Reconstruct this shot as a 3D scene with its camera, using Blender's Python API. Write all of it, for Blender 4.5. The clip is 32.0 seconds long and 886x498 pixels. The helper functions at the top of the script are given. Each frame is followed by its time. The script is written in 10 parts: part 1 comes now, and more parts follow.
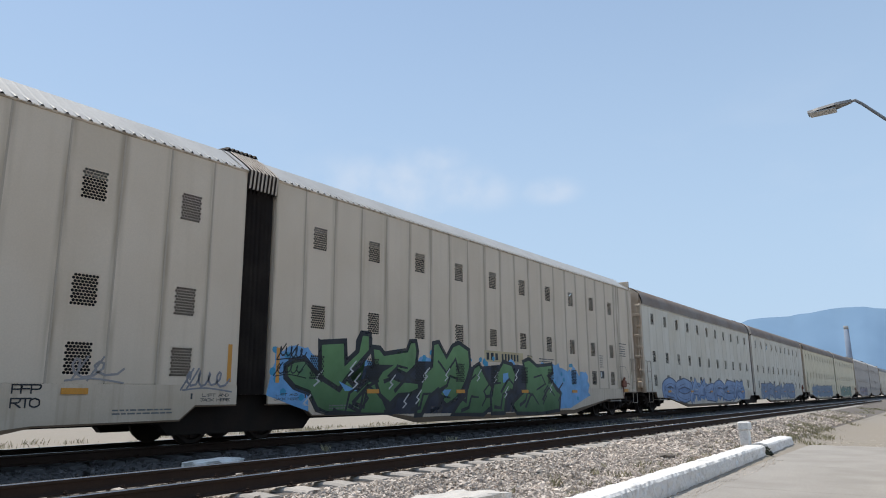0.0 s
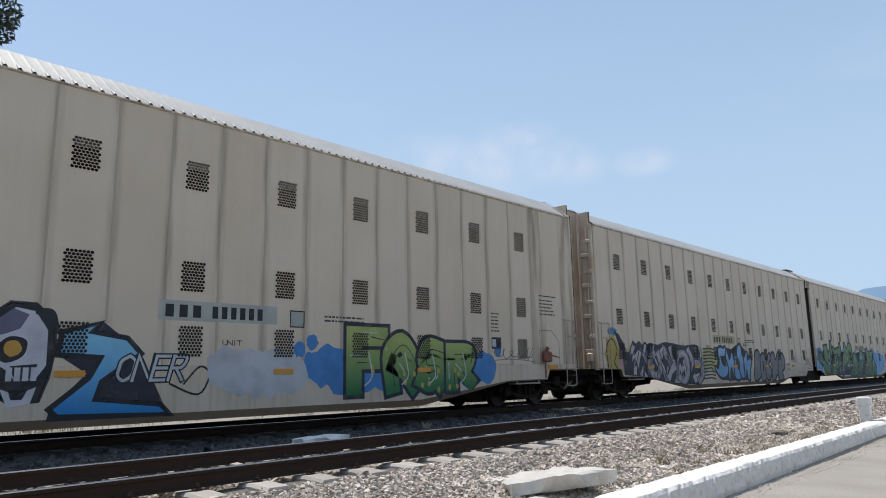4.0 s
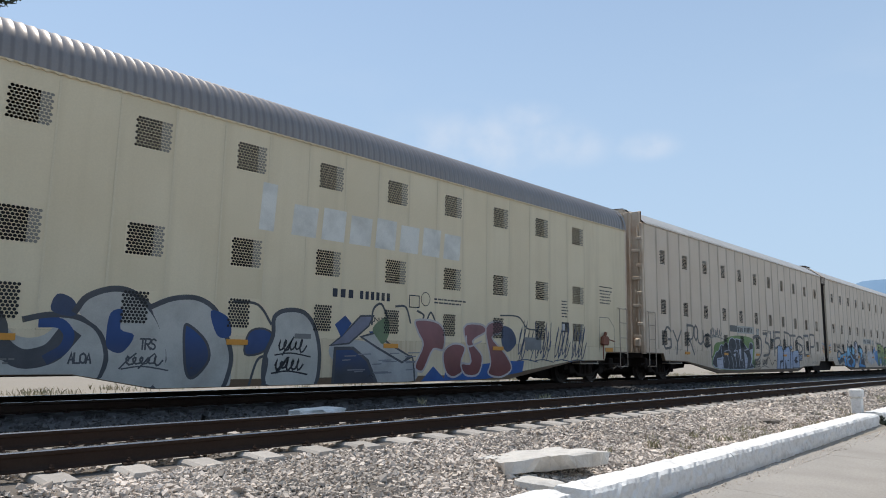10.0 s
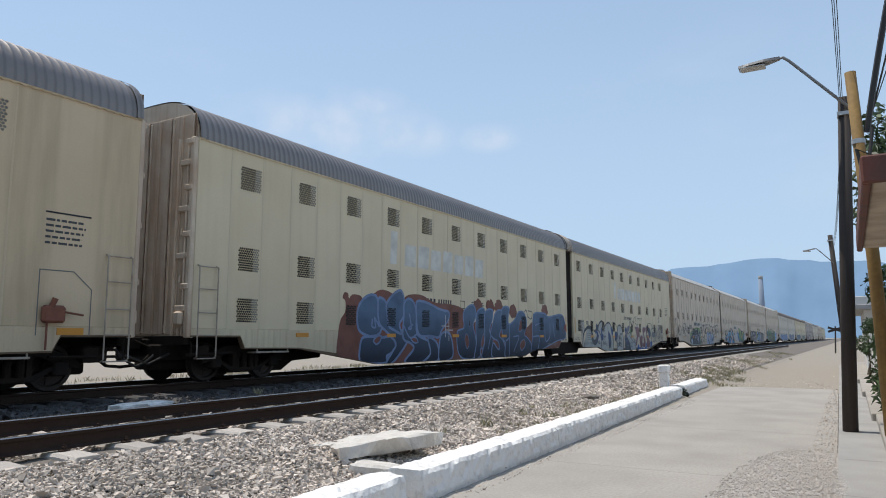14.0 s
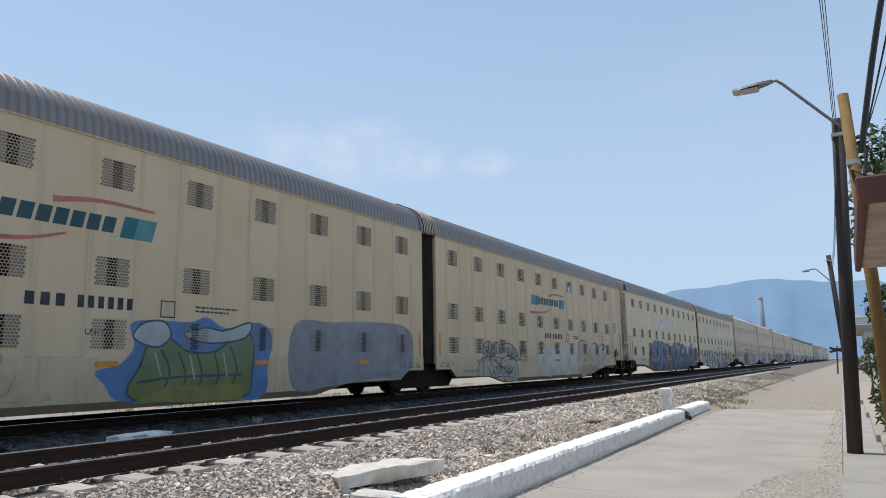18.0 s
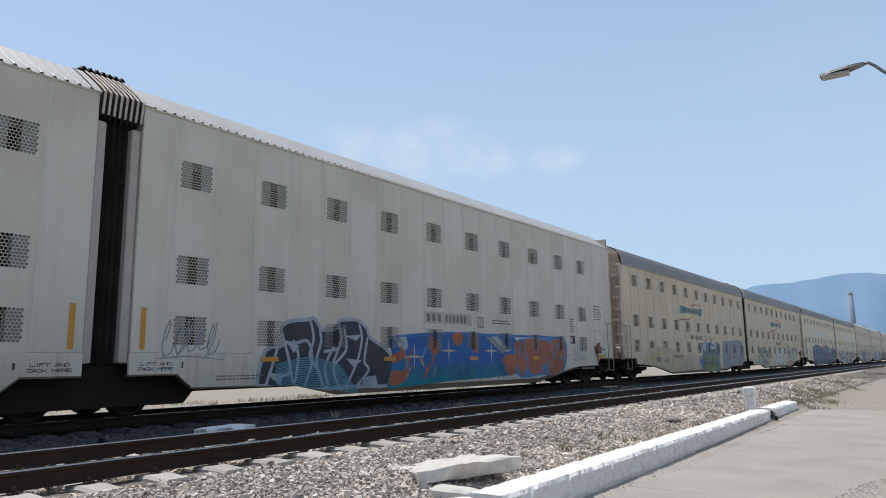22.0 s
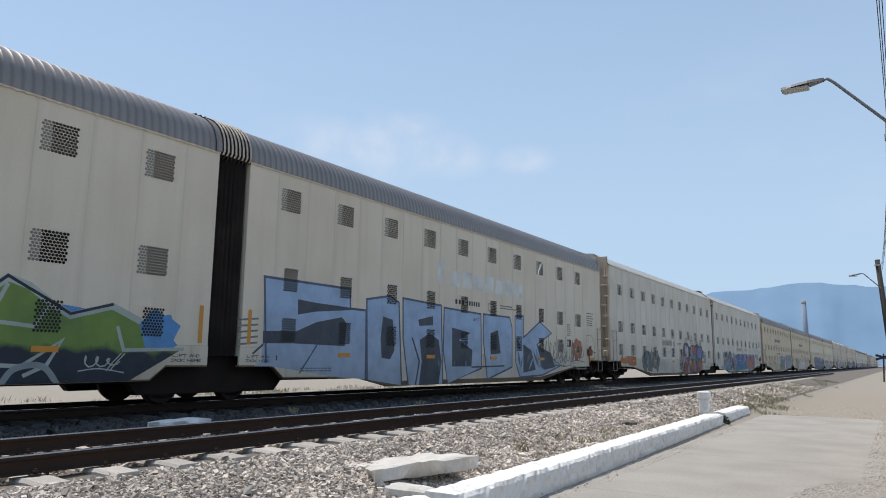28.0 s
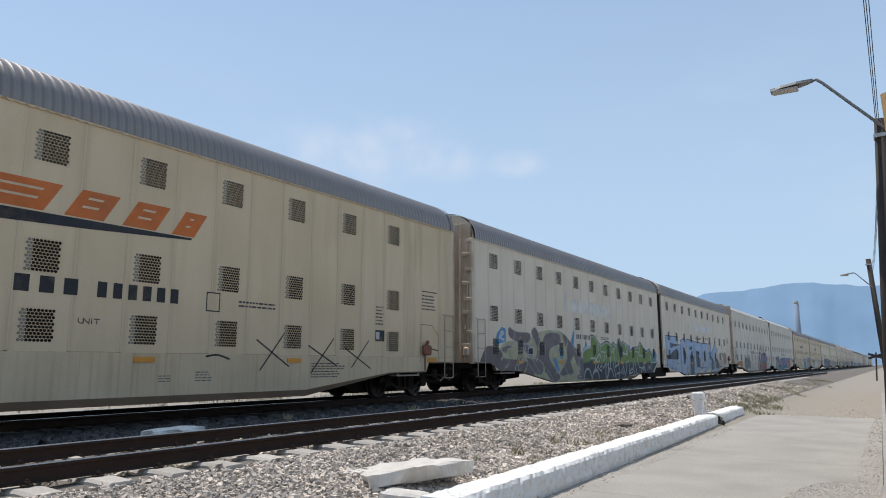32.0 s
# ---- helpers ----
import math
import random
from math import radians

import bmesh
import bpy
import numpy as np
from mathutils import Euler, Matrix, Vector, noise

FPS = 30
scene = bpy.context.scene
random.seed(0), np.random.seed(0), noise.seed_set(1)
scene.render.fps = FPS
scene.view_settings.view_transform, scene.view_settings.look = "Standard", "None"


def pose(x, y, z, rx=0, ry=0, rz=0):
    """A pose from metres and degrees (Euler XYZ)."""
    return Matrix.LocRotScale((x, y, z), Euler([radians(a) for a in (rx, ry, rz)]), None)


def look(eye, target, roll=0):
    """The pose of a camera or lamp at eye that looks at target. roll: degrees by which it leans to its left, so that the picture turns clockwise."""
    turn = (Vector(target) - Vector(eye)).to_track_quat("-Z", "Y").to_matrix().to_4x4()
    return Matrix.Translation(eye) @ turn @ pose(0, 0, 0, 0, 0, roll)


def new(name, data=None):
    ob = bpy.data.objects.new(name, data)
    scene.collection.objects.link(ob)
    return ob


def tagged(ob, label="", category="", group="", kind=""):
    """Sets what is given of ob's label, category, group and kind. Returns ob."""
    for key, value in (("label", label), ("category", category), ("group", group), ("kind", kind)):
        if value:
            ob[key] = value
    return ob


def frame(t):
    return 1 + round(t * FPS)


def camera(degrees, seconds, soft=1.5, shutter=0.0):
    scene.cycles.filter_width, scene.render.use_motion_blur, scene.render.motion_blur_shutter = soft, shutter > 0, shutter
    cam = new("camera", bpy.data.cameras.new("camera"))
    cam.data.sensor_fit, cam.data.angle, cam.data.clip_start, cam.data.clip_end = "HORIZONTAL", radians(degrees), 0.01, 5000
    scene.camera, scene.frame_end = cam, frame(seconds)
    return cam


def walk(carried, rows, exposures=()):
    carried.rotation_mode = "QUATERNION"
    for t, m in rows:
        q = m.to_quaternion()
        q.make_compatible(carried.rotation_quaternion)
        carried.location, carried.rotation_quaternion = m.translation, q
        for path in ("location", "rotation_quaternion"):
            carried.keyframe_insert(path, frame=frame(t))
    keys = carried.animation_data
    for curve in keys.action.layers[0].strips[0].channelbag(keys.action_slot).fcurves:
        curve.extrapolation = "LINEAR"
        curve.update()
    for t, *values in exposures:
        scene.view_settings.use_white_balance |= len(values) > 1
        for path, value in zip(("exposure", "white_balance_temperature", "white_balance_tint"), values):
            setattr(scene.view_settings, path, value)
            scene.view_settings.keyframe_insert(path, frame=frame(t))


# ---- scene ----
# Metres. The tracks run along +y; the concrete lane is at z = 0, the railheads at z = 0.686.
cam = camera(65.0, 32.0, soft=1.0)
CAM_ROWS = [  # seconds, x, y, z, yaw, pitch, roll
    (0.0, 0.044, 0.024, 1.603, 35.65, 11.86, 0.38),
    (0.5, 0.051, 0.028, 1.602, 35.50, 11.47, 0.46),
    (1.0, 0.040, 0.028, 1.606, 35.15, 11.97, 0.46),
    (1.5, 0.048, 0.034, 1.602, 36.49, 11.28, 0.47),
    (2.0, 0.045, 0.028, 1.605, 37.16, 10.42, 0.11),
    (2.5, 0.035, 0.033, 1.612, 37.73, 10.29, 0.65),
    (4.5, -0.023, -0.028, 1.600, 44.82, 10.04, 0.18),
    (5.0, -0.023, -0.038, 1.599, 45.65, 9.97, -0.73),
    (5.5, -0.024, -0.046, 1.598, 47.22, 10.63, -0.09),
    (6.0, -0.014, -0.102, 1.599, 48.32, 10.78, -0.14),
    (6.5, -0.006, -0.098, 1.604, 48.98, 9.49, -0.93),
    (7.0, -0.006, -0.091, 1.603, 48.28, 9.16, -1.32),
    (7.5, -0.000, -0.090, 1.602, 47.56, 8.98, -1.77),
    (8.0, 0.015, -0.089, 1.603, 46.68, 8.91, -1.75),
    (8.5, 0.006, -0.074, 1.606, 44.57, 8.49, -1.30),
    (9.0, -0.005, -0.055, 1.611, 43.60, 8.19, -1.01),
    (9.5, 0.001, -0.038, 1.620, 43.33, 8.37, -1.16),
    (10.0, -0.011, -0.045, 1.619, 42.97, 8.32, -1.06),
    (10.5, -0.014, -0.044, 1.617, 42.41, 8.40, -0.64),
    (11.0, -0.045, -0.035, 1.596, 38.70, 7.69, 0.60),
    (11.5, -0.016, -0.004, 1.603, 34.03, 7.23, 0.79),
    (12.0, 0.010, 0.015, 1.589, 32.62, 7.48, 0.43),
    (12.5, 0.003, 0.013, 1.593, 32.22, 7.67, 0.33),
    (13.0, 0.006, 0.022, 1.600, 31.26, 7.32, 0.57),
    (13.5, 0.016, 0.029, 1.596, 30.54, 7.36, 0.55),
    (15.5, 0.014, 0.041, 1.587, 29.77, 7.79, -0.64),
    (16.0, 0.005, 0.044, 1.606, 30.32, 8.74, -0.45),
    (16.5, 0.009, 0.055, 1.608, 29.10, 9.58, -0.47),
    (17.0, 0.030, 0.042, 1.600, 28.71, 10.02, 0.20),
    (17.5, 0.026, 0.027, 1.602, 29.06, 10.14, 0.78),
    (18.0, 0.023, 0.023, 1.598, 30.22, 9.43, 0.93),
    (18.5, 0.013, 0.024, 1.599, 32.60, 9.31, 1.12),
    (19.0, 0.007, 0.021, 1.603, 33.78, 9.09, 1.72),
    (19.5, -0.002, 0.023, 1.578, 35.11, 9.32, 1.90),
    (20.0, -0.009, 0.017, 1.589, 38.62, 11.10, 1.86),
    (20.5, -0.025, -0.015, 1.611, 39.12, 10.67, 1.09),
    (21.0, -0.028, -0.010, 1.606, 37.06, 10.58, 0.99),
    (21.5, -0.024, 0.005, 1.595, 36.26, 9.58, 0.74),
    (22.0, -0.021, 0.004, 1.594, 36.04, 9.27, 0.68),
    (22.5, -0.007, 0.002, 1.597, 35.66, 8.95, 0.84),
    (23.0, -0.003, 0.017, 1.600, 34.72, 9.49, 1.10),
    (23.5, -0.006, 0.023, 1.598, 34.38, 9.55, 1.32),
    (24.0, -0.010, 0.014, 1.595, 34.21, 9.24, 0.87),
    (24.5, -0.012, 0.015, 1.599, 34.73, 8.92, 0.44),
    (25.0, -0.008, 0.012, 1.598, 34.58, 8.90, 0.54),
    (25.5, -0.003, 0.010, 1.602, 34.49, 9.00, 0.64),
    (27.5, -0.014, 0.034, 1.583, 33.26, 9.35, -0.81),
    (28.0, -0.008, 0.020, 1.601, 32.95, 9.10, -0.69),
    (28.5, 0.000, 0.040, 1.608, 30.84, 9.72, 0.06),
    (29.0, 0.007, 0.037, 1.596, 30.27, 9.99, 0.05),
    (29.5, 0.004, 0.043, 1.587, 31.63, 10.06, 0.63),
    (30.0, -0.008, 0.030, 1.591, 33.24, 10.07, 0.57),
    (30.5, -0.010, 0.026, 1.599, 32.95, 9.78, 0.30),
    (31.0, -0.013, 0.020, 1.596, 32.86, 9.69, 0.40),
    (31.5, -0.005, 0.023, 1.598, 32.77, 9.42, 0.46),
    (32.0, -0.007, 0.029, 1.598, 32.52, 9.47, 0.06),
]
walk(cam, [(t, pose(x, y, z, 90 + pitch, roll, yaw)) for t, x, y, z, yaw, pitch, roll in CAM_ROWS])
scene.view_settings.exposure = 0.0

# ---- daylight ----
SUN_EL, SUN_AZ = 68.0, -90.0  # degrees; azimuth clockwise from +y: the sun stands behind the train
world = bpy.data.worlds.new("daylight")
scene.world = world
world.use_nodes = True
wn, wl = world.node_tree.nodes, world.node_tree.links
wn.clear()
sky = wn.new("ShaderNodeTexSky")
sky.sky_type = "NISHITA"
sky.sun_disc = False
sky.sun_elevation, sky.sun_rotation = radians(SUN_EL), radians(SUN_AZ)
sky.altitude, sky.air_density, sky.dust_density, sky.ozone_density = 0, 1.0, 0.35, 1.4
coord = wn.new("ShaderNodeTexCoord")
cmap = wn.new("ShaderNodeMapping")
cmap.inputs["Scale"].default_value = (3.2, 3.2, 7.5)
cnoise = wn.new("ShaderNodeTexNoise")
cnoise.inputs["Scale"].default_value, cnoise.inputs["Detail"].default_value, cnoise.inputs["Roughness"].default_value = 1.0, 6.0, 0.55
cramp = wn.new("ShaderNodeMapRange")
cramp.inputs["From Min"].default_value, cramp.inputs["From Max"].default_value = 0.56, 0.8
cramp.inputs["To Max"].default_value = 0.8
sep = wn.new("ShaderNodeSeparateXYZ")
band = wn.new("ShaderNodeMapRange")
band.interpolation_type = "SMOOTHSTEP"
band.inputs["From Min"].default_value, band.inputs["From Max"].default_value = 0.46, 0.3
cmul = wn.new("ShaderNodeMath")
cmul.operation = "MULTIPLY"
cmix = wn.new("ShaderNodeMix")
cmix.data_type = "RGBA"
cmix.inputs[7].default_value = (4.6, 5.1, 5.9, 1)
bg = wn.new("ShaderNodeBackground")
bg.inputs["Strength"].default_value = 0.15
wout = wn.new("ShaderNodeOutputWorld")
wl.new(coord.outputs["Generated"], cmap.inputs["Vector"])
wl.new(cmap.outputs["Vector"], cnoise.inputs["Vector"])
wl.new(cnoise.outputs["Fac"], cramp.inputs["Value"])
wl.new(coord.outputs["Generated"], sep.inputs[0])
wl.new(sep.outputs["Z"], band.inputs["Value"])
puff = None  # three small fair-weather clouds above the train
flat = wn.new("ShaderNodeVectorMath")
flat.operation = "MULTIPLY"
flat.inputs[1].default_value = (1.0, 1.0, 2.3)
wl.new(coord.outputs["Generated"], flat.inputs[0])
for c, r in (((-0.62, 0.73, 0.66), 0.17), ((-0.53, 0.80, 0.665), 0.1), ((-0.43, 0.868, 0.65), 0.06), ((-0.56, 0.77, 0.755), 0.06)):
    far = wn.new("ShaderNodeVectorMath")
    far.operation = "DISTANCE"
    far.inputs[1].default_value = c
    near = wn.new("ShaderNodeMapRange")
    near.interpolation_type = "SMOOTHSTEP"
    near.inputs["From Min"].default_value, near.inputs["From Max"].default_value = r, r * 0.2
    wl.new(flat.outputs["Vector"], far.inputs[0])
    wl.new(far.outputs["Value"], near.inputs["Value"])
    if puff is None:
        puff = near.outputs["Result"]
    else:
        both = wn.new("ShaderNodeMath")
        both.operation = "MAXIMUM"
        wl.new(puff, both.inputs[0])
        wl.new(near.outputs["Result"], both.inputs[1])
        puff = both.outputs[0]
pnoise = wn.new("ShaderNodeTexNoise")
pnoise.inputs["Scale"].default_value, pnoise.inputs["Detail"].default_value = 17.0, 6.0
pramp = wn.new("ShaderNodeMapRange")
pramp.inputs["From Min"].default_value, pramp.inputs["From Max"].default_value, pramp.inputs["To Max"].default_value = 0.34, 0.76, 0.7
pmul = wn.new("ShaderNodeMath")
pmul.operation = "MULTIPLY"
faint = wn.new("ShaderNodeMath")
faint.operation, faint.use_clamp = "MULTIPLY_ADD", True
faint.inputs[1].default_value = 0.22
wl.new(coord.outputs["Generated"], pnoise.inputs["Vector"])
wl.new(pnoise.outputs["Fac"], pramp.inputs["Value"])
wl.new(pramp.outputs["Result"], pmul.inputs[0])
wl.new(puff, pmul.inputs[1])
wl.new(cramp.outputs["Result"], cmul.inputs[0])
wl.new(band.outputs["Result"], cmul.inputs[1])
wl.new(cmul.outputs[0], faint.inputs[0])
wl.new(pmul.outputs[0], faint.inputs[2])
wl.new(faint.outputs[0], cmix.inputs["Factor"])
haze = wn.new("ShaderNodeMix")
haze.data_type = "RGBA"
haze.inputs[7].default_value = (3.25, 4.35, 5.7, 1)
hazy = wn.new("ShaderNodeMapRange")
hazy.interpolation_type = "SMOOTHSTEP"
hazy.inputs["From Min"].default_value, hazy.inputs["From Max"].default_value = 0.0, 0.75
hazy.inputs["To Min"].default_value, hazy.inputs["To Max"].default_value = 0.93, 0.36
wl.new(sep.outputs["Z"], hazy.inputs["Value"])
wl.new(hazy.outputs["Result"], haze.inputs["Factor"])
wl.new(sky.outputs["Color"], haze.inputs[6])
wl.new(haze.outputs[2], cmix.inputs[6])
wl.new(cmix.outputs[2], bg.inputs["Color"])
wl.new(bg.outputs["Background"], wout.inputs["Surface"])
sun_data = bpy.data.lights.new("sun", "SUN")
sun_data.energy, sun_data.angle, sun_data.color = 3.5, radians(0.55), (1.0, 0.935, 0.84)
sun = new("sun", sun_data)
el, az = radians(SUN_EL), radians(SUN_AZ)
sun_dir = Vector((math.sin(az) * math.cos(el), math.cos(az) * math.cos(el), math.sin(el)))
sun.matrix_basis = look(sun_dir * 60, (0, 0, 0))

# ---- materials ----
def material(name, base, rough=0.8, metal=0.0, grain=0.0, grain_scale=40.0, patch=0.0, patch_scale=1.5, patch_to=None,
             streak=0.0, streak_to=(0.2, 0.16, 0.12), bump=0.0, bump_scale=60.0, per_object=0.0, island=0.0, spec=0.5, clip=0.5, worn=0.0, ribs=0.0, ribs_dark=0.55, shuffle=False, seam_dirt=0.0, seam_at=0.485, streak_size=(9, 9, 0.35)):
    """Painted, stained or grainy surface: large patches, fine grain, rain streaks, relief."""
    m = bpy.data.materials.new(name)
    m.use_nodes = True
    n, l = m.node_tree.nodes, m.node_tree.links
    b = n["Principled BSDF"]
    b.inputs["Roughness"].default_value, b.inputs["Metallic"].default_value = rough, metal
    b.inputs["Specular IOR Level"].default_value = spec
    tc = n.new("ShaderNodeTexCoord")
    rgb = n.new("ShaderNodeRGB")
    rgb.outputs[0].default_value = (*base, 1)
    col = rgb.outputs[0]

    place = tc.outputs["Object"]
    if shuffle:
        # each sheet weathers in its own way
        chance, spread, moved = n.new("ShaderNodeObjectInfo"), n.new("ShaderNodeVectorMath"), n.new("ShaderNodeVectorMath")
        spread.operation, moved.operation = "SCALE", "ADD"
        spread.inputs[0].default_value = (31.0, 57.0, 13.0)
        l.new(chance.outputs["Random"], spread.inputs["Scale"])
        l.new(place, moved.inputs[0])
        l.new(spread.outputs[0], moved.inputs[1])
        place = moved.outputs[0]

    def mixed(fac, a, to, mode="MIX"):
        x = n.new("ShaderNodeMix")
        x.data_type, x.blend_type = "RGBA", mode
        l.new(fac, x.inputs["Factor"])
        l.new(a, x.inputs[6])
        if isinstance(to, tuple):
            x.inputs[7].default_value = (*to, 1)
        else:
            l.new(to, x.inputs[7])
        return x.outputs[2]

    def noise_fac(scale, detail, lo, hi, top, stretch=None):
        t = n.new("ShaderNodeTexNoise")
        t.inputs["Scale"].default_value, t.inputs["Detail"].default_value = scale, detail
        src = place
        if stretch:
            mp = n.new("ShaderNodeMapping")
            mp.inputs["Scale"].default_value = stretch
            l.new(src, mp.inputs["Vector"])
            src = mp.outputs["Vector"]
        l.new(src, t.inputs["Vector"])
        r = n.new("ShaderNodeMapRange")
        r.inputs["From Min"].default_value, r.inputs["From Max"].default_value, r.inputs["To Max"].default_value = lo, hi, top
        l.new(t.outputs["Fac"], r.inputs["Value"])
        return r.outputs["Result"]

    if patch:
        col = mixed(noise_fac(patch_scale, 5, clip - 0.12, clip + 0.2, patch), col, patch_to or tuple(c * 0.55 for c in base))
    if streak:
        col = mixed(noise_fac(1.0, 4, 0.5, 0.78, streak, streak_size), col, streak_to)
    if seam_dirt:
        # soot washed down along the upright joints of a sheet
        sy, away, edge, both = (n.new(k) for k in ("ShaderNodeSeparateXYZ", "ShaderNodeMath", "ShaderNodeMapRange", "ShaderNodeMath"))
        away.operation, both.operation = "ABSOLUTE", "MULTIPLY"
        edge.interpolation_type = "SMOOTHSTEP"
        edge.inputs["From Min"].default_value, edge.inputs["From Max"].default_value = seam_at - 0.15, seam_at
        l.new(tc.outputs["Object"], sy.inputs[0])
        l.new(sy.outputs["Y"], away.inputs[0])
        l.new(away.outputs[0], edge.inputs["Value"])
        l.new(edge.outputs["Result"], both.inputs[0])
        l.new(noise_fac(1.0, 4, 0.34, 0.66, seam_dirt, (5, 5, 0.55)), both.inputs[1])
        col = mixed(both.outputs[0], col, tuple(c * f for c, f in zip(base, (0.36, 0.33, 0.28))))
    if grain:
        col = mixed(noise_fac(grain_scale, 3, 0.35, 0.65, grain), col, tuple(c * 0.6 for c in base))
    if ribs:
        # darker bands across the roof at the rib pitch
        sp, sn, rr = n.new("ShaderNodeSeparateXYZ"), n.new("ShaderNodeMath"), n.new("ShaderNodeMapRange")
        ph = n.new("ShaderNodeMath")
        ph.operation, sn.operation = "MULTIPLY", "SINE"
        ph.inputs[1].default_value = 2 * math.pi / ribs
        rr.inputs["From Min"].default_value, rr.inputs["From Max"].default_value, rr.inputs["To Max"].default_value = 0.1, 0.9, ribs_dark
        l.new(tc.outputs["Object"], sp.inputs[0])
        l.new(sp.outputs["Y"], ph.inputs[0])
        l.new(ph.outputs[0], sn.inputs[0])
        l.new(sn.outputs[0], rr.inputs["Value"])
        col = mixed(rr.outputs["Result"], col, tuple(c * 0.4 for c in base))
    if per_object or island:
        v = n.new("ShaderNodeObjectInfo").outputs["Random"] if per_object else n.new("ShaderNodeNewGeometry").outputs["Random Per Island"]
        amt = per_object or island
        r = n.new("ShaderNodeMapRange")
        r.inputs["To Min"].default_value, r.inputs["To Max"].default_value = 1 - amt, 1 + amt
        l.new(v, r.inputs["Value"])
        h = n.new("ShaderNodeHueSaturation")
        l.new(col, h.inputs["Color"])
        l.new(r.outputs["Result"], h.inputs["Value"])
        col = h.outputs["Color"]
    l.new(col, b.inputs["Base Color"])
    if worn:
        inv = n.new("ShaderNodeMath")
        inv.operation, inv.use_clamp = "SUBTRACT", True
        inv.inputs[0].default_value = 1.0
        l.new(noise_fac(2.2, 9, 0.38, 0.78, worn), inv.inputs[1])
        l.new(inv.outputs[0], b.inputs["Alpha"])
    if bump:
        t = n.new("ShaderNodeTexNoise")
        t.inputs["Scale"].default_value, t.inputs["Detail"].default_value = bump_scale, 4
        l.new(tc.outputs["Object"], t.inputs["Vector"])
        bp = n.new("ShaderNodeBump")
        bp.inputs["Strength"].default_value, bp.inputs["Distance"].default_value = bump, 0.02
        l.new(t.outputs["Fac"], bp.inputs["Height"])
        l.new(bp.outputs["Normal"], b.inputs["Normal"])
    return m


def body_paint(name, base, dirt=0.35, seams=0.4):
    return material(name, base, rough=0.55, grain=0.12, grain_scale=35, patch=dirt * 0.9, patch_scale=0.55, patch_to=(base[0] * 0.76, base[1] * 0.71, base[2] * 0.62),
                    streak=dirt * 0.5, streak_to=(base[0] * 0.62, base[1] * 0.57, base[2] * 0.48), streak_size=(3.2, 3.2, 0.22), bump=0.05, bump_scale=2.2, per_object=0.02, spec=0.3, shuffle=True, seam_dirt=seams)


M_BODY = {
    "grey": body_paint("paint_grey", (0.645, 0.535, 0.415), 0.4, 0.8),
    "white": body_paint("paint_white", (0.645, 0.59, 0.495), 0.6, 0.16),
    "cream": body_paint("paint_cream", (0.69, 0.595, 0.415), 0.35, 0.15),
    "sand": body_paint("paint_sand", (0.645, 0.515, 0.345), 0.5, 0.3),
    "pale": body_paint("paint_pale", (0.69, 0.605, 0.48), 0.4, 0.14),
    "dull": body_paint("paint_dull", (0.45, 0.39, 0.345), 0.5),
}
M_SEAMS = {k: material("seam_" + k, tuple(c * f for c in m.node_tree.nodes["RGB"].outputs[0].default_value[:3]), rough=0.7, grain=0.2, streak=0.5, streak_to=(0.2, 0.15, 0.1))
           for k, m, f in ((k, m, 0.66 if k in ("grey", "dull") else (0.95 if k == "white" else 0.92)) for k, m in M_BODY.items())}
M_SILLS = {k: material("sill_" + k, tuple(c * 0.98 for c in m.node_tree.nodes["RGB"].outputs[0].default_value[:3]), rough=0.6, grain=0.16, patch=0.55, patch_scale=0.8, patch_to=(0.42, 0.32, 0.21), streak=0.45, streak_to=(0.3, 0.2, 0.12), spec=0.3)
           for k, m in M_BODY.items()}
M_RUST_RED = material("rust_red_iron", (0.24, 0.09, 0.055), rough=0.8, patch=0.5, patch_scale=6, grain=0.3)
M_ROOF = material("roof_zinc", (0.5, 0.485, 0.455), rough=0.6, metal=0.1, patch=0.4, patch_scale=0.8, grain=0.2, streak=0.3, streak_to=(0.3, 0.26, 0.22))
M_ROOF_DARK = material("roof_weathered", (0.27, 0.24, 0.22), rough=0.42, metal=0.45, spec=0.5, ribs=0.17, ribs_dark=0.4, patch=0.5, patch_scale=0.7, grain=0.2, patch_to=(0.22, 0.19, 0.17))
M_ROOF_BROWN = material("roof_rusty", (0.24, 0.2, 0.17), rough=0.7, metal=0.1, patch=0.6, patch_scale=0.8, patch_to=(0.17, 0.1, 0.06), grain=0.25)
M_RUBBER = material("bellows_rubber", (0.026, 0.02, 0.018), spec=0.25, rough=0.75, grain=0.3, patch=0.4, patch_to=(0.08, 0.065, 0.05))
M_BELLOWS_TOP = material("bellows_canvas", (0.58, 0.5, 0.41), rough=0.85, grain=0.3, patch=0.6, patch_scale=3, patch_to=(0.24, 0.17, 0.12), streak=0.4)
M_UNDER = material("underframe_black", (0.019, 0.015, 0.0125), rough=0.85, patch=0.5, patch_to=(0.04, 0.026, 0.018), grain=0.3, spec=0.15)
M_WHEEL = material("wheel_steel", (0.035, 0.027, 0.022), rough=0.6, metal=0.4, patch=0.5, patch_to=(0.06, 0.04, 0.03))
M_SILL_RUST = material("sill_rust", (0.14, 0.09, 0.052), rough=0.85, patch=0.6, patch_scale=1.2, patch_to=(0.22, 0.15, 0.09), grain=0.3)
M_DOOR = material("door_rust_cream", (0.62, 0.52, 0.4), rough=0.7, patch=0.6, patch_scale=1.6, patch_to=(0.4, 0.25, 0.15), streak=0.55, streak_to=(0.3, 0.15, 0.07), grain=0.2)
